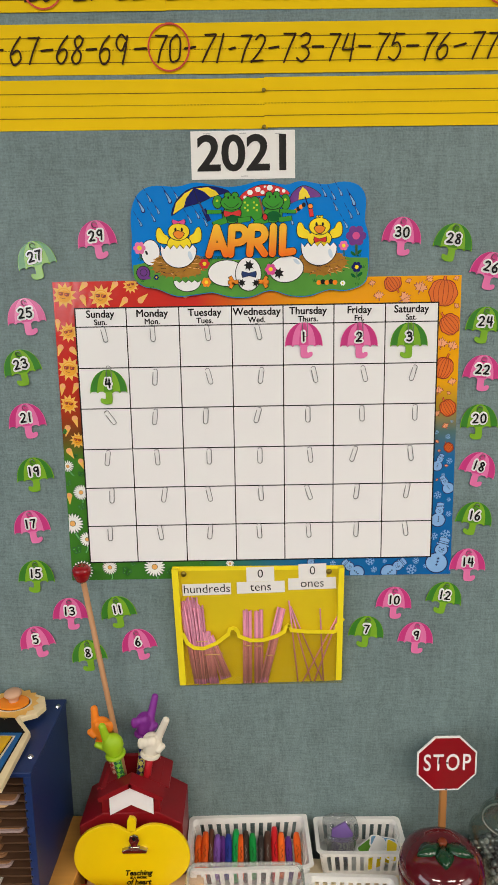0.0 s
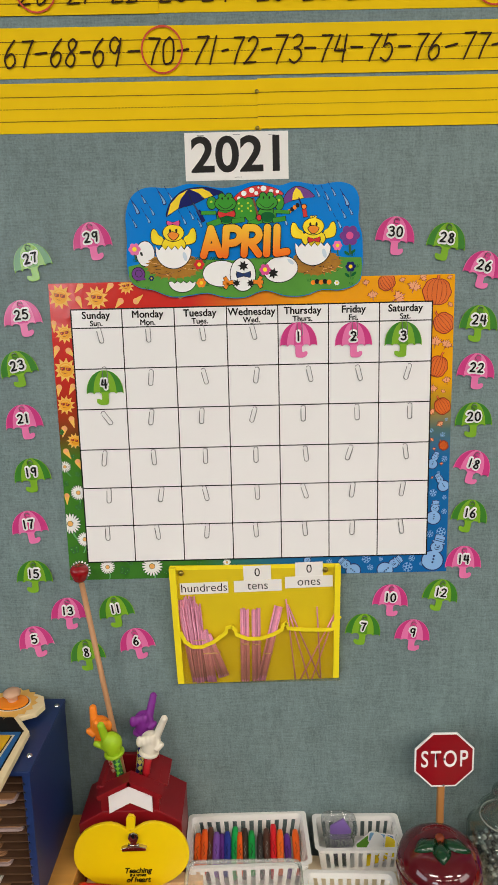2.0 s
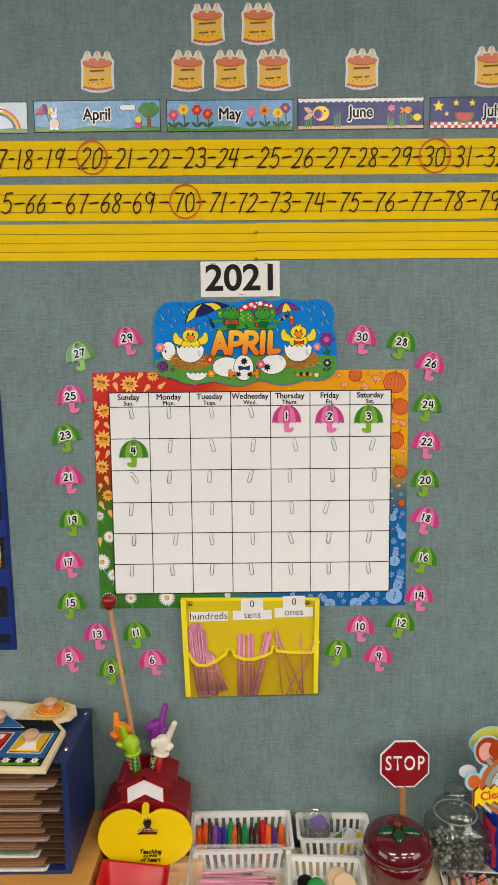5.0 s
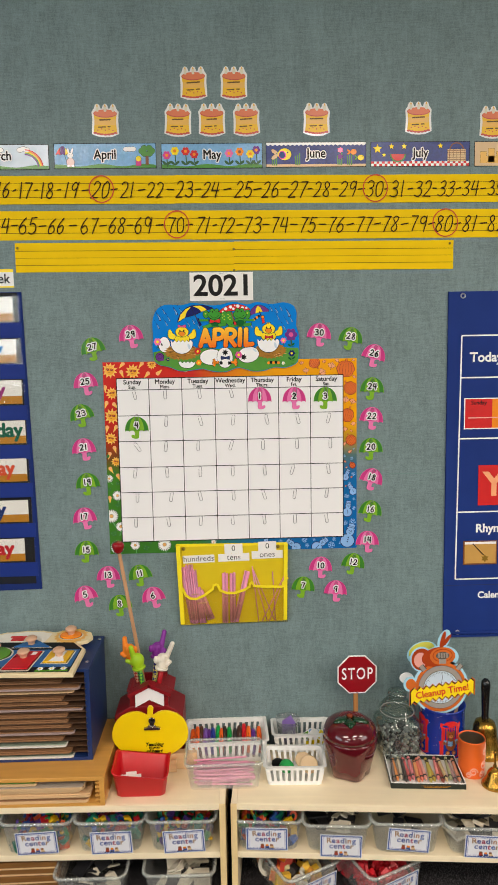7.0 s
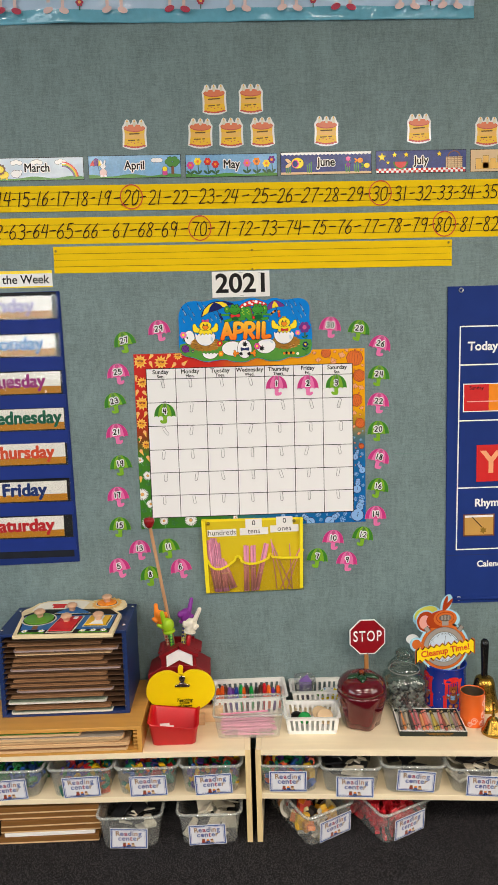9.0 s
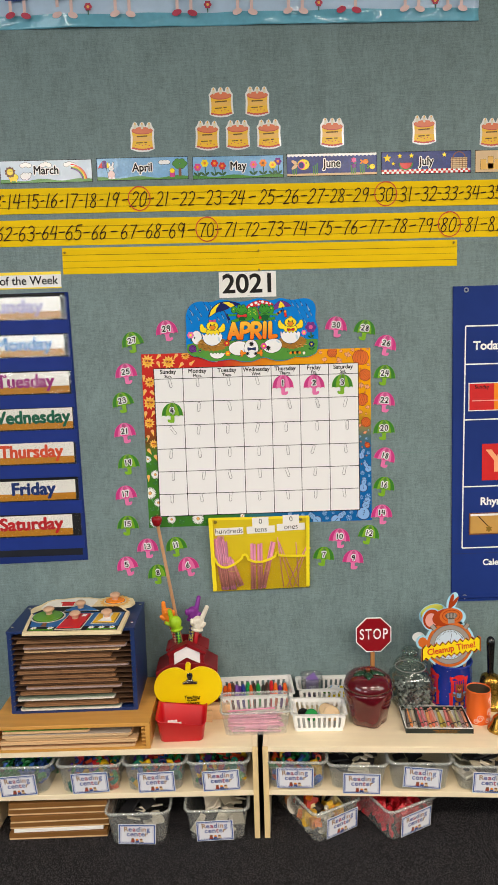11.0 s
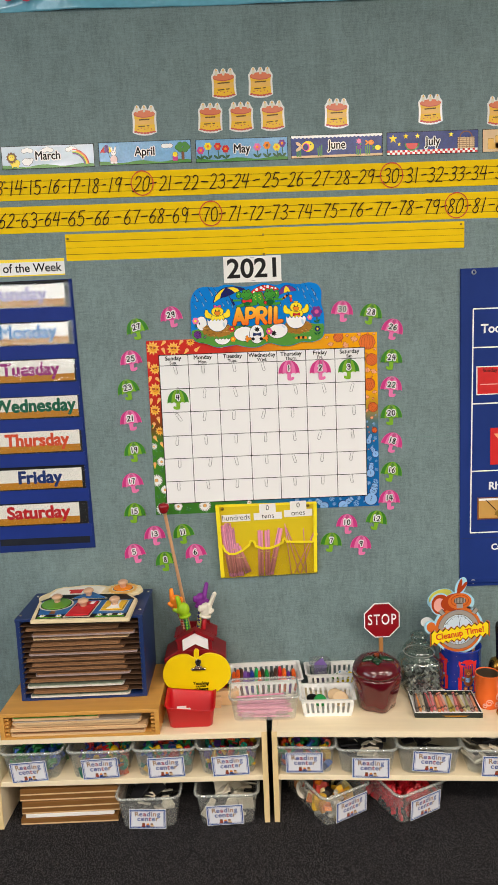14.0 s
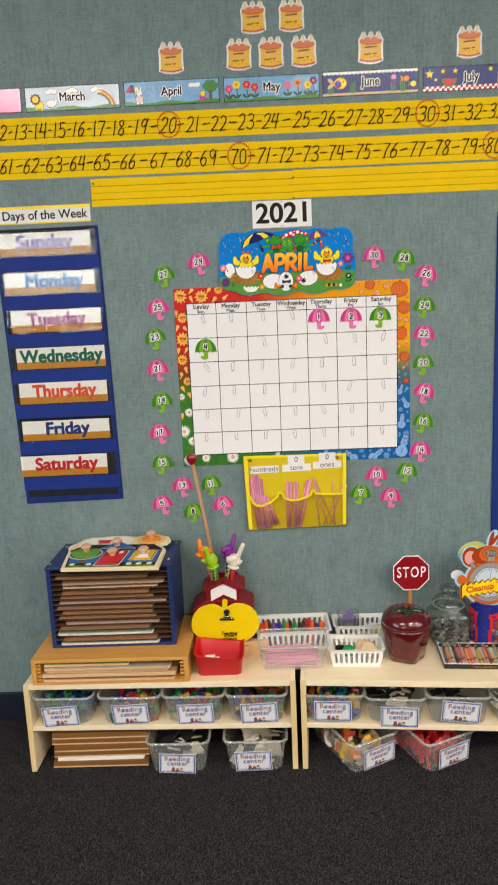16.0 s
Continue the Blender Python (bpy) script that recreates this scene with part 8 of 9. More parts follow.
def check_shaft(name, h1, h2, sc):
    m = mat(name, h1, 0.4)
    nt = m.node_tree
    ck = nt.nodes.new("ShaderNodeTexChecker")
    ck.inputs["Scale"].default_value = sc
    ck.inputs["Color1"].default_value, ck.inputs["Color2"].default_value = (*hexc(h1), 1), (*hexc(h2), 1)
    mp = nt.nodes.new("ShaderNodeMapping")
    mp.inputs["Rotation"].default_value = (0, radians(45), 0)
    nt.links.new(nt.nodes["Texture Coordinate"].outputs["Object"], mp.inputs["Vector"])
    nt.links.new(mp.outputs[0], ck.inputs["Vector"])
    nt.links.new(ck.outputs[0], nt.nodes["Principled BSDF"].inputs["Base Color"])
    return m


moulded_pointer(-0.276, 1.132, 0.588, (-0.289, 1.136, 0.624), (-0.242, 1.125, 0.46), mat("orange_rubber", "f0861c", 0.5), "orange moulded finger pointer with a red patterned shaft", check_shaft("red_check", "a83226", "c9a58a", 160))
moulded_pointer(-0.251, 1.105, 0.572, (-0.267, 1.098, 0.612), (-0.233, 1.112, 0.46), mat("lime_rubber", "9cc41c", 0.5), "lime green moulded finger pointer with a dotted shaft", check_shaft("green_check", "1f5a3a", "6fb52c", 150), True)
moulded_pointer(-0.199, 1.155, 0.582, (-0.18, 1.166, 0.628), (-0.214, 1.14, 0.46), mat("purple_rubber", "7f2a90", 0.5), "purple moulded finger pointer with a striped shaft", check_shaft("navy_check", "2f3276", "d9cf6a", 120))
moulded_pointer(-0.182, 1.118, 0.564, (-0.153, 1.108, 0.616), (-0.2, 1.112, 0.46), mat("ivory_rubber", "e3dccb", 0.5), "ivory moulded finger pointer with a red shaft", mat("red_shaft", "b01a24", 0.4))
t = thing("long_pointer", "long wooden pointer stick with a red apple tip", "pointer", -0.23, 1.118, 0.46)
part("shaft", tube([(0, 0, 0), (-0.033, 0.012, 0.205), (-0.067, 0.03, 0.41)], 0.0052, 10), wood("pointer_wood", "b98a62", (8, 8, 2), 0.5, 0.12), t, smooth=True)
M_APRED = mat("apple_red_gloss", "8c1017", 0.18, var=0.15, scale=30, coat=0.4)
bm = lathe([(0.0, -0.016), (0.006, -0.0175), (0.012, -0.012), (0.017, 0.002), (0.0165, 0.01), (0.011, 0.0155), (0.004, 0.014), (0.0, 0.011)], 22)
ob = part("apple_tip", bm, M_APRED, t, "glossy red wooden apple", smooth=True)
ob.location = (-0.069, 0.031, 0.424)
ob = part("apple_stem", tube([(0, 0, 0.011), (0.002, 0, 0.02)], 0.0014, 6), M_BRN, t)
ob.location = (-0.069, 0.031, 0.424)

# stop sign paddle
st = thing("stop_sign", "small red stop sign on a wooden handle", "sign", 0.373, 1.15, TOP)
C8 = 0.209
out = [(0.0615 * math.cos(radians(22.5 + 45 * k)), C8 + 0.0615 * math.sin(radians(22.5 + 45 * k))) for k in range(8)]
part("panel", prism(out, -0.003, 0.0), M_WHITE, st)
p = Print(st, -0.0032)
p.add("red_face", [(x * 0.945, C8 + (z - C8) * 0.945) for x, z in out], mat("stop_red", "8e0c1a", 0.3), 0)
p.done()
lettering("stop_word", "STOP", 0.049, M_WHITE, st, 0.0, C8 + 0.001, -0.0036, bold=0.0005, fit=0.09, space=1.2)
part("handle", box(-0.009, 0.004, 0.0, 0.012, 0.0, 0.18, 0.002), wood("handle_wood", "b07a44", (8, 8, 2), 0.5, 0.1), st)
for z in (C8 - 0.054, C8 + 0.002):
    part("screw", ball((0.0, -0.0035, z), 0.0022, u=8, v=6), M_STEEL, st)

# ceramic apple jar
aj = thing("apple_jar", "glossy dark red ceramic apple jar with green leaves", "jar", 0.326, 1.006, TOP)
M_CERAMIC = mat("burgundy_glaze", "560a16", 0.1, var=0.12, scale=8, coat=0.6)


def lobed(prof, n=48):
    bm = bmesh.new()
    rings = []
    for r, z, lob in prof:
        rings.append([bm.verts.new((r * (1 + lob * math.cos(5 * 2 * math.pi * k / n + 0.6)) * math.cos(2 * math.pi * k / n), r * (1 + lob * math.cos(5 * 2 * math.pi * k / n + 0.6)) * math.sin(2 * math.pi * k / n), z)) for k in range(n)])
    for a, c in zip(rings, rings[1:]):
        for k in range(n):
            bm.faces.new((a[k], a[(k + 1) % n], c[(k + 1) % n], c[k]))
    bm.faces.new(rings[0][::-1])
    bm.faces.new(rings[-1])
    return bm


part("body", lobed([(0.04, 0.0, 0.1), (0.05, 0.004, 0.08), (0.056, 0.03, 0.05), (0.066, 0.065, 0.02), (0.0725, 0.09, 0.01), (0.0735, 0.104, 0.0), (0.072, 0.111, 0.0)]), M_CERAMIC, aj, smooth=True)
part("lid", lobed([(0.0725, 0.1125, 0.0), (0.0715, 0.122, 0.0), (0.065, 0.138, 0.01), (0.05, 0.15, 0.02), (0.03, 0.155, 0.03), (0.014, 0.151, 0.0), (0.006, 0.146, 0.0)]), M_CERAMIC, aj, smooth=True)
M_LEAFG = mat("green_glaze", "123a21", 0.15, coat=0.5)
for an, l in ((200, 0.042), (335, 0.044), (262, 0.04)):
    bm = bmesh.new()
    c, s = math.cos(radians(an)), math.sin(radians(an))
    L1, R1 = [], []
    for k in range(8):
        f = k / 7
        r = 0.008 + l * f
        w = 0.015 * math.sin(math.pi * min(1, 0.12 + f * 0.88)) + 0.0005
        z = 0.1575 - 1.05 * max(0, r - 0.02) ** 2 * 8 + 0.0015
        L1.append(bm.verts.new((c * r - s * w, s * r + c * w, z - 0.003)))
        R1.append(bm.verts.new((c * r + s * w, s * r - c * w, z - 0.003)))
    M1 = [bm.verts.new((c * (0.008 + l * k / 7), s * (0.008 + l * k / 7), 0.1615 - 8.4 * max(0, l * k / 7 - 0.012) ** 2)) for k in range(8)]
    for k in range(7):
        bm.faces.new((L1[k], M1[k], M1[k + 1], L1[k + 1]))
        bm.faces.new((M1[k], R1[k], R1[k + 1], M1[k + 1]))
    bmesh.ops.recalc_face_normals(bm, faces=bm.faces[:])
    lf = part("leaf", bm, M_LEAFG, aj, smooth=True)
    so = lf.modifiers.new("thickness", 'SOLIDIFY')
    so.thickness, so.offset = 0.002, 0
part("stem", lathe([(0.004, 0.145), (0.0065, 0.158), (0.0085, 0.163), (0.006, 0.166), (0, 0.1665)], 14), mat("brown_glaze", "7a3318", 0.2), aj, smooth=True)

# glass jar of beads
gj = thing("glass_jar", "lidded clear glass jar half full of silver beads", "jar", 0.478, 1.1, TOP - 0.0, 8)


def square_loop(w, r, z):
    return [(x, y, z) for x, y in rounded(-w, w, -w, w, r, 5)]


bm = bmesh.new()
loops = [[bm.verts.new(v) for v in square_loop(w, r, z)] for w, r, z in ((0.046, 0.015, 0.0), (0.054, 0.02, 0.004), (0.058, 0.024, 0.02), (0.059, 0.026, 0.085), (0.057, 0.03, 0.098), (0.05, 0.038, 0.108), (0.045, 0.0445, 0.113), (0.045, 0.0445, 0.121), (0.0425, 0.042, 0.121), (0.0425, 0.042, 0.113), (0.054, 0.03, 0.098), (0.0562, 0.024, 0.085), (0.0552, 0.022, 0.02), (0.05, 0.02, 0.007))]
for a, c in zip(loops, loops[1:]):
    for k in range(len(a)):
        bm.faces.new((a[k], a[(k + 1) % len(a)], c[(k + 1) % len(a)], c[k]))
bm.faces.new(loops[0][::-1])
bm.faces.new(loops[-1])
part("jar_body", bm, M_GLASS, gj, "clear glass", smooth=True).visible_shadow = False
part("jar_lid", lathe([(0.047, 0.1215), (0.051, 0.123), (0.052, 0.128), (0.0505, 0.133), (0.047, 0.1365), (0.0455, 0.1385), (0.041, 0.145), (0.0385, 0.147), (0.033, 0.152), (0.026, 0.1545), (0.022, 0.158), (0.0255, 0.163), (0.028, 0.17), (0.0265, 0.177), (0.019, 0.183), (0.009, 0.186), (0, 0.1865), (0, 0.184), (0.018, 0.18), (0.0245, 0.172), (0.0225, 0.164), (0.019, 0.158), (0.024, 0.152), (0.036, 0.1455), (0.043, 0.1365), (0.0475, 0.1325), (0.0488, 0.128), (0.047, 0.1235)], 44), M_GLASS, gj, "clear glass lid with a ringed dome and knob", smooth=True).visible_shadow = False
part("lid_band", tube([(0.0465 * math.cos(a), 0.0465 * math.sin(a), 0.1215) for a in [2 * math.pi * k / 36 for k in range(37)]], 0.0014, 6), mat("clear_seal", "c9cfcd", 0.3, alpha=0.5), gj)
BEADS = [mat("silver_bead", "b4b4b8", 0.3, metal=1.0), mat("dark_bead", "5c5c62", 0.3, metal=1.0), mat("pearl_bead", "a9a9aa", 0.25)]
br = random.Random(21)
bead_me = []
for m in BEADS:
    bmm = ball((0, 0, 0), 0.0057, u=12, v=8)
    me = bpy.data.meshes.new("bead")
    bmm.to_mesh(me)
    bmm.free()
    me.materials.append(m)
    for f in me.polygons:
        f.use_smooth = True
    bead_me.append(me)
spots = []
for lay in range(7):
    z = 0.0135 + lay * 0.0096
    off = 0.0057 * (lay % 2)
    for i in range(9):
        for j in range(9):
            x, y = -0.047 + i * 0.0117 + off, -0.047 + j * 0.0117 + off
            if abs(x) > 0.05 or abs(y) > 0.05 or (abs(x) > 0.043 and abs(y) > 0.043):
                continue
            if lay > 1 and max(abs(x), abs(y)) < 0.028 and lay < 6:
                continue
            if lay == 6 and br.random() < 0.45:
                continue
            spots.append((x + br.uniform(-0.001, 0.001), y + br.uniform(-0.001, 0.001), z + br.uniform(-0.001, 0.001)))
for s in spots[:295]:
    ob = new("bead", bead_me[br.choice((0, 0, 0, 1, 1, 2))])
    ob.parent = gj
    ob.location = s

# blue tin
tn = thing("blue_tin", "round royal blue metal tin with a printed rocking chair picture", "tin", 0.609, 1.105, TOP, -6)
M_TIN = mat("blue_tin_paint", "163296", 0.24, var=0.12, scale=30, coat=0.2)
part("can", lathe([(0, 0.001), (0.061, 0.001), (0.0635, 0.003), (0.0625, 0.006), (0.0625, 0.132), (0.0645, 0.134), (0.0645, 0.138), (0.0615, 0.138), (0.0612, 0.004), (0, 0.004)], 48), M_TIN, tn, smooth=False)
for f in tn.children[0].data.polygons:
    f.use_smooth = abs(f.normal.z) < 0.5


def wrapped(name, pts, material, r, lay=0):
    """A flat print bent round the tin; x is arc length, facing -y."""
    rr = r + 0.0004 + lay * 0.00025
    bm = bmesh.new()
    bm.faces.new([bm.verts.new((rr * math.sin(x / r), -rr * math.cos(x / r), z)) for x, z in pts])
    part(name, bm, material, tn)


RT = 0.0628
tr = random.Random(31)
for k in range(40):
    wrapped("star_print", oval(tr.uniform(-0.09, 0.09), tr.uniform(0.02, 0.128), 0.0007, n=6), M_PALE, RT, 0)
M_BEAR, M_BEARL = mat("bear_brown_print", "8a4a22", 0.3), mat("bear_tan_print", "c98a52", 0.3)
for x0 in (0.012, -0.081):
    for k in range(6):
        wrapped("chair_print", rect(x0 - 0.0195 + k * 0.0069, x0 - 0.016 + k * 0.0069, 0.05, 0.096), M_RED, RT, 0)
    wrapped("chair_print", smooth_line([(x0 - 0.026, 0.09), (x0 - 0.0285, 0.108), (x0 - 0.02, 0.106), (x0 - 0.012, 0.112), (x0, 0.114), (x0 + 0.012, 0.112), (x0 + 0.02, 0.106), (x0 + 0.0285, 0.108), (x0 + 0.026, 0.09), (x0, 0.096)], 2, True), M_RED, RT, 1)
    for s in (-1, 1):
        wrapped("chair_print", [(x0 + s * 0.023 - 0.003, 0.008), (x0 + s * 0.023 + 0.003, 0.008), (x0 + s * 0.0225 + 0.003, 0.094), (x0 + s * 0.0225 - 0.003, 0.094)], M_RED, RT, 1)
        wrapped("chair_arm_print", smooth_line([(x0 + s * 0.018, 0.054), (x0 + s * 0.03, 0.056), (x0 + s * 0.031, 0.048), (x0 + s * 0.019, 0.046)], 2, True), M_RED, RT, 2)
        wrapped("chair_leg_print", rect(x0 + s * 0.028 - 0.002, x0 + s * 0.028 + 0.002, 0.012, 0.05), M_RED, RT, 1)
    wrapped("chair_seat_print", rect(x0 - 0.024, x0 + 0.024, 0.026, 0.032), M_RED, RT, 2)
    wrapped("rocker_print", smooth_line([(x0 - 0.034, 0.014), (x0 - 0.018, 0.007), (x0, 0.0055), (x0 + 0.018, 0.007), (x0 + 0.034, 0.014), (x0 + 0.018, 0.012), (x0, 0.0105), (x0 - 0.018, 0.012)], 2, True), M_RED, RT, 2)
    wrapped("bear_body_print", oval(x0, 0.046, 0.0145, 0.018, n=18), M_BEAR, RT, 3)
    for s in (-1, 1):
        wrapped("bear_ear_print", oval(x0 + s * 0.0088, 0.0825, 0.0042, n=10), M_BEAR, RT, 3)
        wrapped("bear_foot_print", oval(x0 + s * 0.0085, 0.022, 0.0062, 0.0072, n=12), M_BEAR, RT, 5)
        wrapped("bear_sole_print", oval(x0 + s * 0.0085, 0.0215, 0.0036, 0.0042, n=10), M_BEARL, RT, 6)
        wrapped("book_print", [(x0, 0.041), (x0 + s * 0.02, 0.046), (x0 + s * 0.02, 0.061), (x0, 0.055)], M_SKY, RT, 5)
        wrapped("book_line_print", [(x0 + s * 0.003, 0.046), (x0 + s * 0.0175, 0.05), (x0 + s * 0.0175, 0.0512), (x0 + s * 0.003, 0.0472)], M_SNOWD, RT, 6)
        wrapped("paw_print", oval(x0 + s * 0.0185, 0.051, 0.0045, 0.005, n=10), M_BEAR, RT, 7)
    wrapped("bear_head_print", oval(x0, 0.0735, 0.0115, 0.0105, n=18), M_BEAR, RT, 4)
    wrapped("bear_muzzle_print", oval(x0, 0.0695, 0.0055, 0.0045, n=12), M_BEARL, RT, 5)
    for dx, z, r in ((0, 0.0715, 0.0016), (-0.004, 0.0765, 0.0012), (0.004, 0.0765, 0.0012)):
        wrapped("bear_face_print", oval(x0 + dx, z, r, n=8), M_INK, RT, 6)

# clean-up sign in the tin, with other paper figures behind it
cs = thing("cleanup_sign", "die-cut stopwatch sign reading Cleanup Time on a stick", "sign", 0.595, 1.078, TOP, 0)
M_CYAN = mat("pale_cyan_print", "a9d8ea", 0.25)
M_WATCH, M_WATCHD, M_TAWNY = mat("watch_grey_print", "a09890", 0.25), mat("watch_dark_print", "5e564e", 0.25), mat("tawny_print", "cf6a2c", 0.25)
M_RUST = mat("rust_print", "a8401c", 0.25)
zc = 0.479 - TOP


def ov(x, z, rx, rz=None, rot=0, n=28):
    return oval(x, z, rx, rz, rot, n)


bm = bmesh.new()
prism(ov(0, zc, 0.079, 0.08), 0.0, 0.0014, bm)
prism(ov(0.002, zc + 0.086, 0.048, 0.034), 0.0, 0.0014, bm)
prism(ov(-0.055, zc + 0.082, 0.032, 0.036), 0.0002, 0.0016, bm)
prism(ov(0.008, zc + 0.137, 0.016, 0.03, -22), 0.0004, 0.0018, bm)
prism(ov(-0.085, zc + 0.01, 0.02, 0.022), 0.0003, 0.0017, bm)
part("card", bm, M_CYAN, cs, "cyan-edged card")
p = Print(cs, -0.0004, 0.0003)
p.add("ear_print", ov(-0.055, zc + 0.082, 0.028, 0.032), M_RUST, 0)
p.add("ear_print", ov(-0.058, zc + 0.08, 0.018, 0.022), mat("ear_pink_print", "e6a598", 0.25), 1)
p.add("tuft_print", oval(0.004, zc + 0.136, 0.006, 0.026, -14), M_RUST, 0)
p.add("tuft_print", oval(0.014, zc + 0.134, 0.0055, 0.022, -36), M_RUST, 1)
p.add("top_print", ov(-0.01, zc + 0.088, 0.045, 0.028, 10), M_RUST, 1)
p.add("paw_print", ov(-0.084, zc + 0.01, 0.014, 0.016), M_TAWNY, 0)
p.add("body_print", ov(0, zc, 0.072, 0.073), M_TAWNY, 1)
p.add("crown_print", ov(0.004, zc + 0.09, 0.036, 0.026), M_TAWNY, 2)
p.add("crown_print", ov(0.004, zc + 0.092, 0.028, 0.019), M_RUST, 3)
p.add("crown_print", ov(0.004, zc + 0.092, 0.026, 0.017), M_TAWNY, 4)
p.add("knob_print", ov(0.004, zc + 0.092, 0.019, 0.011), M_WATCHD, 5)
for k in range(7):
    p.add("knob_line_print", rect(-0.01 + k * 0.0045, -0.0075 + k * 0.0045, zc + 0.085, zc + 0.1), M_WATCH, 6)
p.add("knob_print", rect(-0.006, 0.014, zc + 0.068, zc + 0.084), M_WATCH, 5)
for s in (-1, 1):
    p.add("lug_print", bar(s * 0.046, zc + 0.05, s * 0.057, zc + 0.064, 0.016), M_WATCHD, 3)
    p.add("lug_print", bar(s * 0.046, zc + 0.05, s * 0.057, zc + 0.064, 0.011), M_WATCH, 4)
p.add("case_print", ov(0, zc, 0.0635, 0.0635), M_WATCHD, 5)
p.add("case_print", ov(0, zc, 0.0625, 0.0625), M_WATCH, 6)
p.add("dial_print", ov(0, zc, 0.049, 0.049), M_WATCHD, 7)
p.add("dial_print", ov(0, zc, 0.0475, 0.0475), M_PALE, 8)
for k in range(60):
    a = 2 * math.pi * k / 60
    r0 = 0.037 if k % 5 == 0 else 0.041
    p.add("dial_line_print", bar(r0 * math.cos(a), zc + r0 * math.sin(a), 0.0455 * math.cos(a), zc + 0.0455 * math.sin(a), 0.0013), M_INK, 9)
p.add("pointer_line_print", bar(0.0, zc, 0.005, zc + 0.036, 0.0013), M_INK, 9)


def zigzag(w, h, amp, n, dz):
    top = [(-w + 2 * w * k / n, h + (amp if k % 2 else -amp) + dz * (k / n - 0.5)) for k in range(n + 1)]
    bot = [(-w + 2 * w * k / n, -h + (amp if k % 2 else -amp) + dz * (k / n - 0.5)) for k in range(n + 1)]
    return bot + top[::-1]


for g2, c, ly in ((0.0045, M_TAWNY, 10), (0.0025, M_INK, 11), (0.0, M_YEL, 12)):
    q = zigzag(0.088 + g2, 0.0185 + g2, 0.0045, 20, 0.026)
    p.add("banner_print", [(x + 0.004, zc - 0.012 + z) for x, z in q], c, ly)
p.done()
lettering("sign_word", "Cleanup Time!", 0.0275, mat("sign_red_print", "cf3a1c", 0.3), cs, 0.004, zc - 0.012, -0.0045, bold=0.0007, rot=8.5, wide=0.93)
part("stick", box(-0.006, 0.006, 0.002, 0.005, 0.005, zc - 0.03), M_PALEWOOD, cs)
t = thing("paper_figure", "yellow and blue die-cut paper shape standing in the tin", "paper cutout", 0.56, 1.112, TOP)
part("card", prism(oval(-0.008, 0.284, 0.045, 0.032, 20), 0, 0.0014), M_CYAN, t)
p = Print(t, -0.0004)
p.add("yellow_print", oval(-0.01, 0.291, 0.038, 0.023, 20), mat("soft_yellow_print", "dcd65a", 0.3), 0)
p.done()
part("card_lower", prism(oval(-0.052, 0.21, 0.02, 0.016), 0.001, 0.0024), M_WHITE, t)
part("stick", box(-0.012, 0.0, 0.002, 0.005, 0.005, 0.3), M_PALEWOOD, t)
for k in range(4):
    t = thing("craft_stick", "plain wooden craft stick standing in the tin", "stick", 0.575 + k * 0.018, 1.1 + 0.008 * (k % 2), TOP + 0.005, group="craft sticks", ry=-12 + k * 8)
    part("stick", box(-0.004, 0.004, -0.001, 0.001, 0, 0.138, 0.0008), M_PALEWOOD, t)

# crayon box
cb = thing("crayon_box", "open flat black-edged box of worn crayons", "crayon box", 0.522, 0.985, TOP, -5)
M_BOX = mat("dark_green_carton", "1b2420", 0.4)
part("tray", box(-0.094, 0.094, -0.064, 0.062, 0.0, 0.003), M_PAPER, cb)
for a, b, c, d in ((-0.096, 0.096, -0.0665, -0.064), (-0.096, 0.096, 0.062, 0.0645), (-0.0965, -0.094, -0.064, 0.062), (0.094, 0.0965, -0.064, 0.062)):
    part("box_wall", box(a, b, c, d, 0.0, 0.015), M_BOX, cb)
    part("box_lip", box(a, b, c, d, 0.015, 0.0162), M_WHITE, cb)
p = Print(cb, -0.0669)
p.add("gold_bar", rect(-0.012, 0.05, 0.004, 0.0055), M_GOLD)
p.add("gold_bar", rect(-0.02, 0.056, 0.0078, 0.0088), M_GOLD)
p.done()
CR = ("7a706a", "e0945a", "c4b8a0", "55504c", "cf6a6a", "d9868a", "e5a06a", "e0806a", "e0a090", "c2b45a", "b9a24a", "e08a84", "9a5a4a", "cdb98a", "a9ab80", "a58a88", "d9987a")
for k, h in enumerate(CR):
    x = -0.086 + k * 0.0107
    cp = pose(0.522, 0.985, TOP, 0, 0, -5) @ pose(x, -0.05 + 0.006 * (k % 3), 0.0085, 0, 0, mr2.uniform(-5, 3))
    t = new("crayon")
    t.matrix_world = cp
    tagged(t, "worn paper-wrapped crayon lying in a box", "crayon", group="crayons")
    c = mat("crayon_" + h, h, 0.55)
    dk = mat("crayon_band", "201c1a", 0.5)
    for nm, y0, y1, r0, r1, mm in (("tip", 0.0, 0.008, 0.0022, 0.0034, c), ("wrapper_band", 0.012, 0.018, 0.0049, 0.0049, dk), ("wrapper", 0.008, 0.092, 0.0047, 0.0047, c), ("wrapper_band", 0.084, 0.089, 0.0049, 0.0049, dk), ("butt", 0.092, 0.1, 0.0044, 0.0044, dk if k % 3 == 0 else c)):
        part(nm, tube([(0, y0, 0), (0, y1, 0)], r0, 10, r2=r1), mm, t, smooth=False)

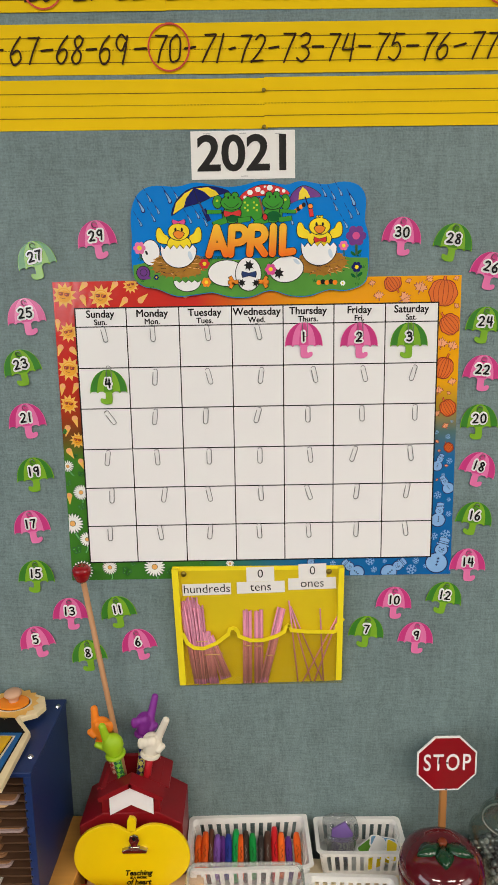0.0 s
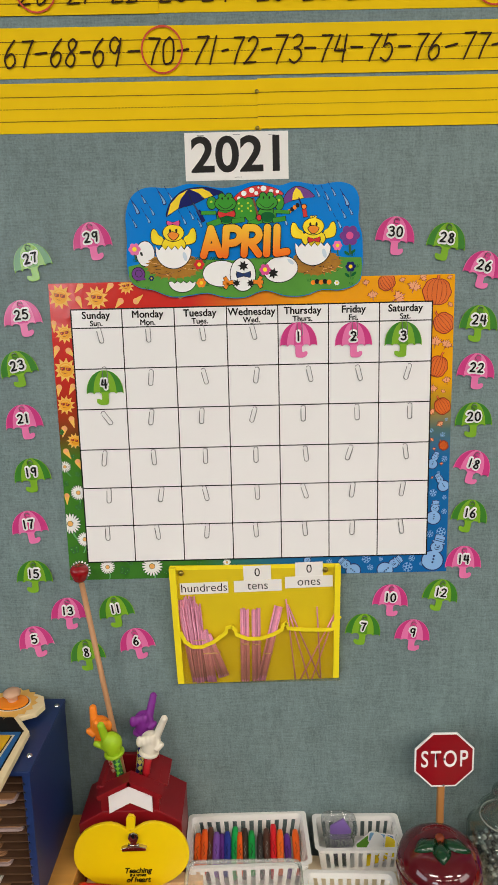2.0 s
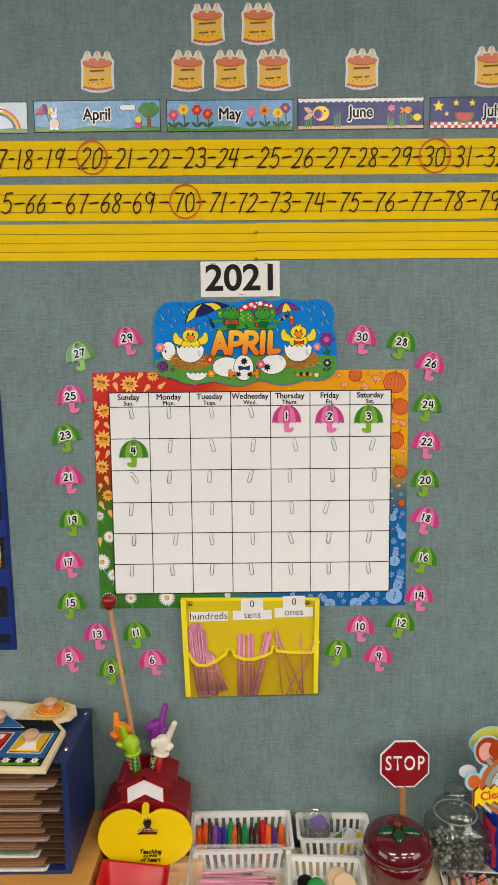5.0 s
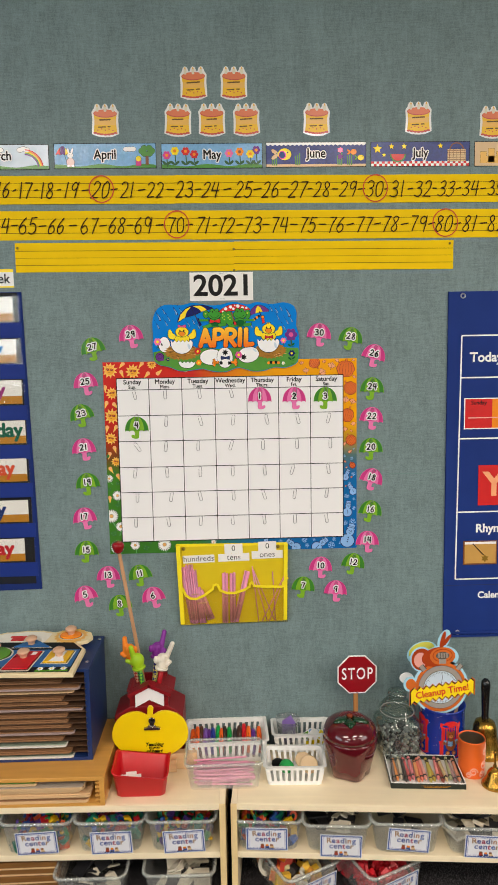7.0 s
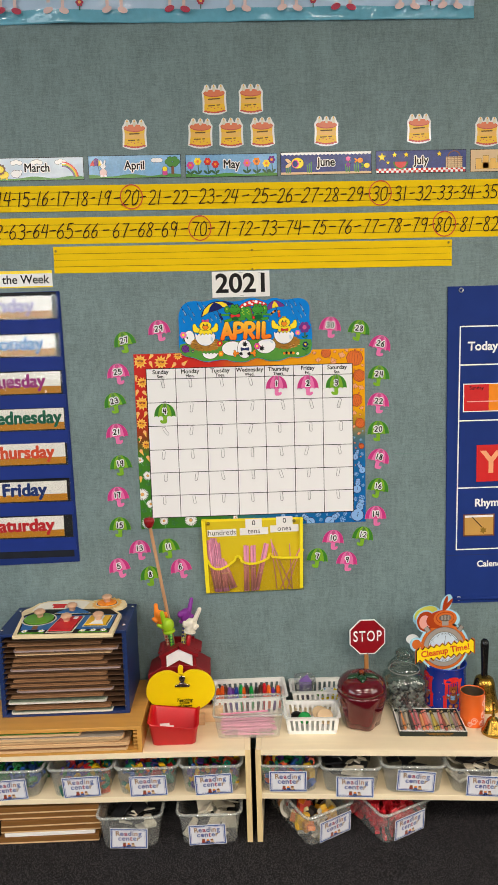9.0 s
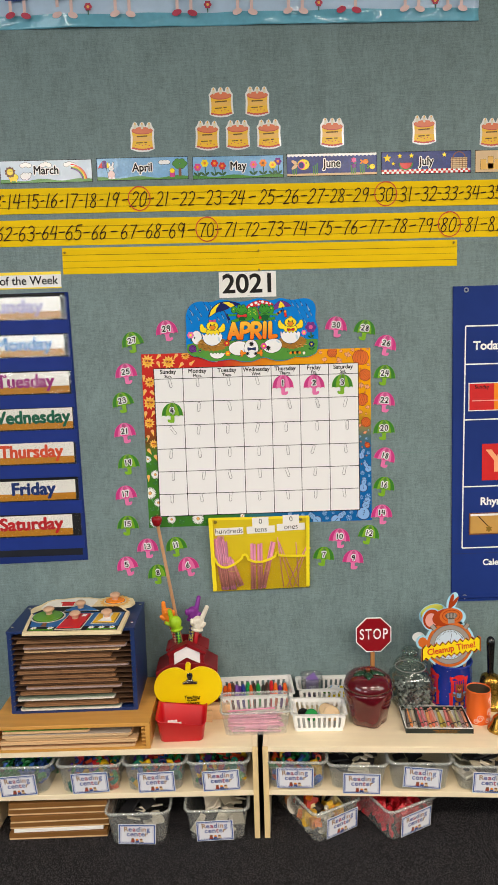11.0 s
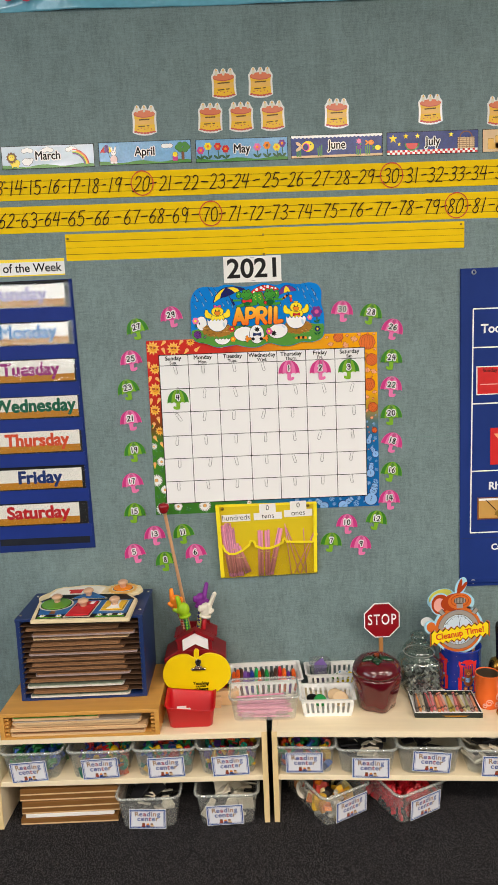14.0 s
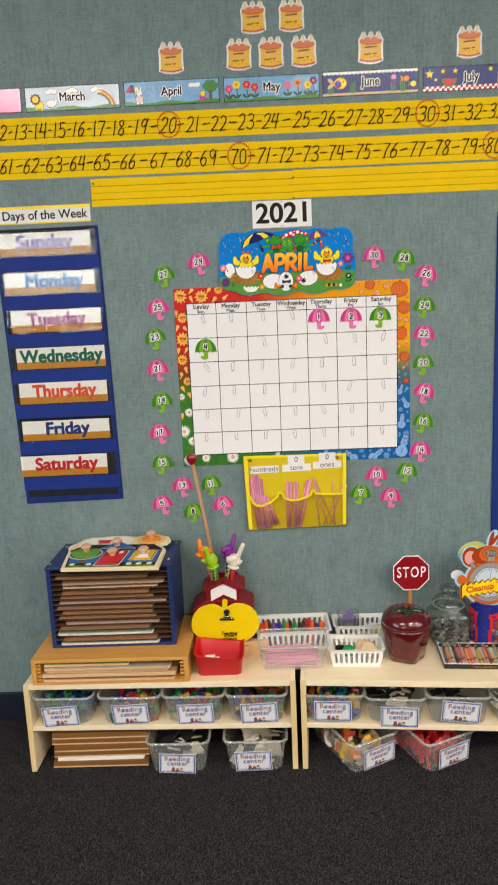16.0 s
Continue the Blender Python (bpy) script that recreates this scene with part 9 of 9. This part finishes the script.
# orange can
oc = thing("orange_can", "open orange tin can with pale pink swirls", "can", 0.652, 0.985, TOP)
M_OCAN = mat("orange_can_paint", "ec6a25", 0.4, var=0.05, scale=14)
part("can", lathe([(0, 0.0), (0.034, 0.0), (0.0345, 0.002), (0.034, 0.004), (0.034, 0.097), (0.0355, 0.0985), (0.0345, 0.1005), (0.033, 0.0995), (0.0328, 0.003), (0, 0.003)], 40), M_OCAN, oc, smooth=False)
for f in oc.children[0].data.polygons:
    f.use_smooth = abs(f.normal.z) < 0.5
part("inside", lathe([(0.0325, 0.098), (0.0325, 0.004), (0, 0.004)], 40), mat("tin_inside", "8a7d6a", 0.35, metal=0.9), oc, smooth=True)
M_SWIRL = mat("pale_pink_swirl", "f0b6a4", 0.45)
for an, z, r in ((-40, 0.07, 0.011), (-20, 0.05, 0.009), (-48, 0.035, 0.012), (-25, 0.018, 0.01), (-100, 0.02, 0.011), (-120, 0.01, 0.008), (-60, 0.012, 0.009), (-15, 0.08, 0.008)):
    pth = []
    for k in range(22):
        q = k / 21
        x = radians(an) * 0.0343 + r * (1 - 0.7 * q) * math.cos(9 * q)
        zz = z + r * (1 - 0.7 * q) * math.sin(9 * q)
        pth.append((0.0345 * math.cos(x / 0.0343), 0.0345 * math.sin(x / 0.0343), max(0.004, zz)))
    part("swirl", tube(pth, 0.0015, 5), M_SWIRL, oc)

# brass bells
M_BRASS = mat("old_brass", "b48a3c", 0.27, metal=1.0, var=0.15, scale=30)
M_BLACKWOOD = mat("black_lacquer", "101010", 0.22, coat=0.3)
b1 = thing("school_bell", "brass school bell with a turned black handle", "bell", 0.722, 1.075, TOP)
part("bell", lathe([(0.05, 0.0), (0.0515, 0.003), (0.046, 0.012), (0.038, 0.03), (0.034, 0.055), (0.031, 0.08), (0.026, 0.093), (0.014, 0.1), (0, 0.101)], 40), M_BRASS, b1, smooth=True)
part("handle", lathe([(0.009, 0.1), (0.0105, 0.106), (0.0095, 0.112), (0.0105, 0.14), (0.012, 0.18), (0.013, 0.2), (0.0115, 0.212), (0.006, 0.218), (0, 0.219)], 24), M_BLACKWOOD, b1, smooth=True)
b2 = thing("small_bell", "small plain brass hand bell", "bell", 0.692, 0.925, TOP)
part("bell", lathe([(0.033, 0.0), (0.034, 0.002), (0.029, 0.01), (0.021, 0.025), (0.017, 0.038), (0.011, 0.045), (0.004, 0.048), (0.0035, 0.051)], 36), M_BRASS, b2, smooth=True)
part("handle", lathe([(0.0035, 0.05), (0.0055, 0.054), (0.003, 0.058), (0.0032, 0.075), (0.0045, 0.088), (0.003, 0.094), (0, 0.095)], 18), M_BRASS, b2, smooth=True)
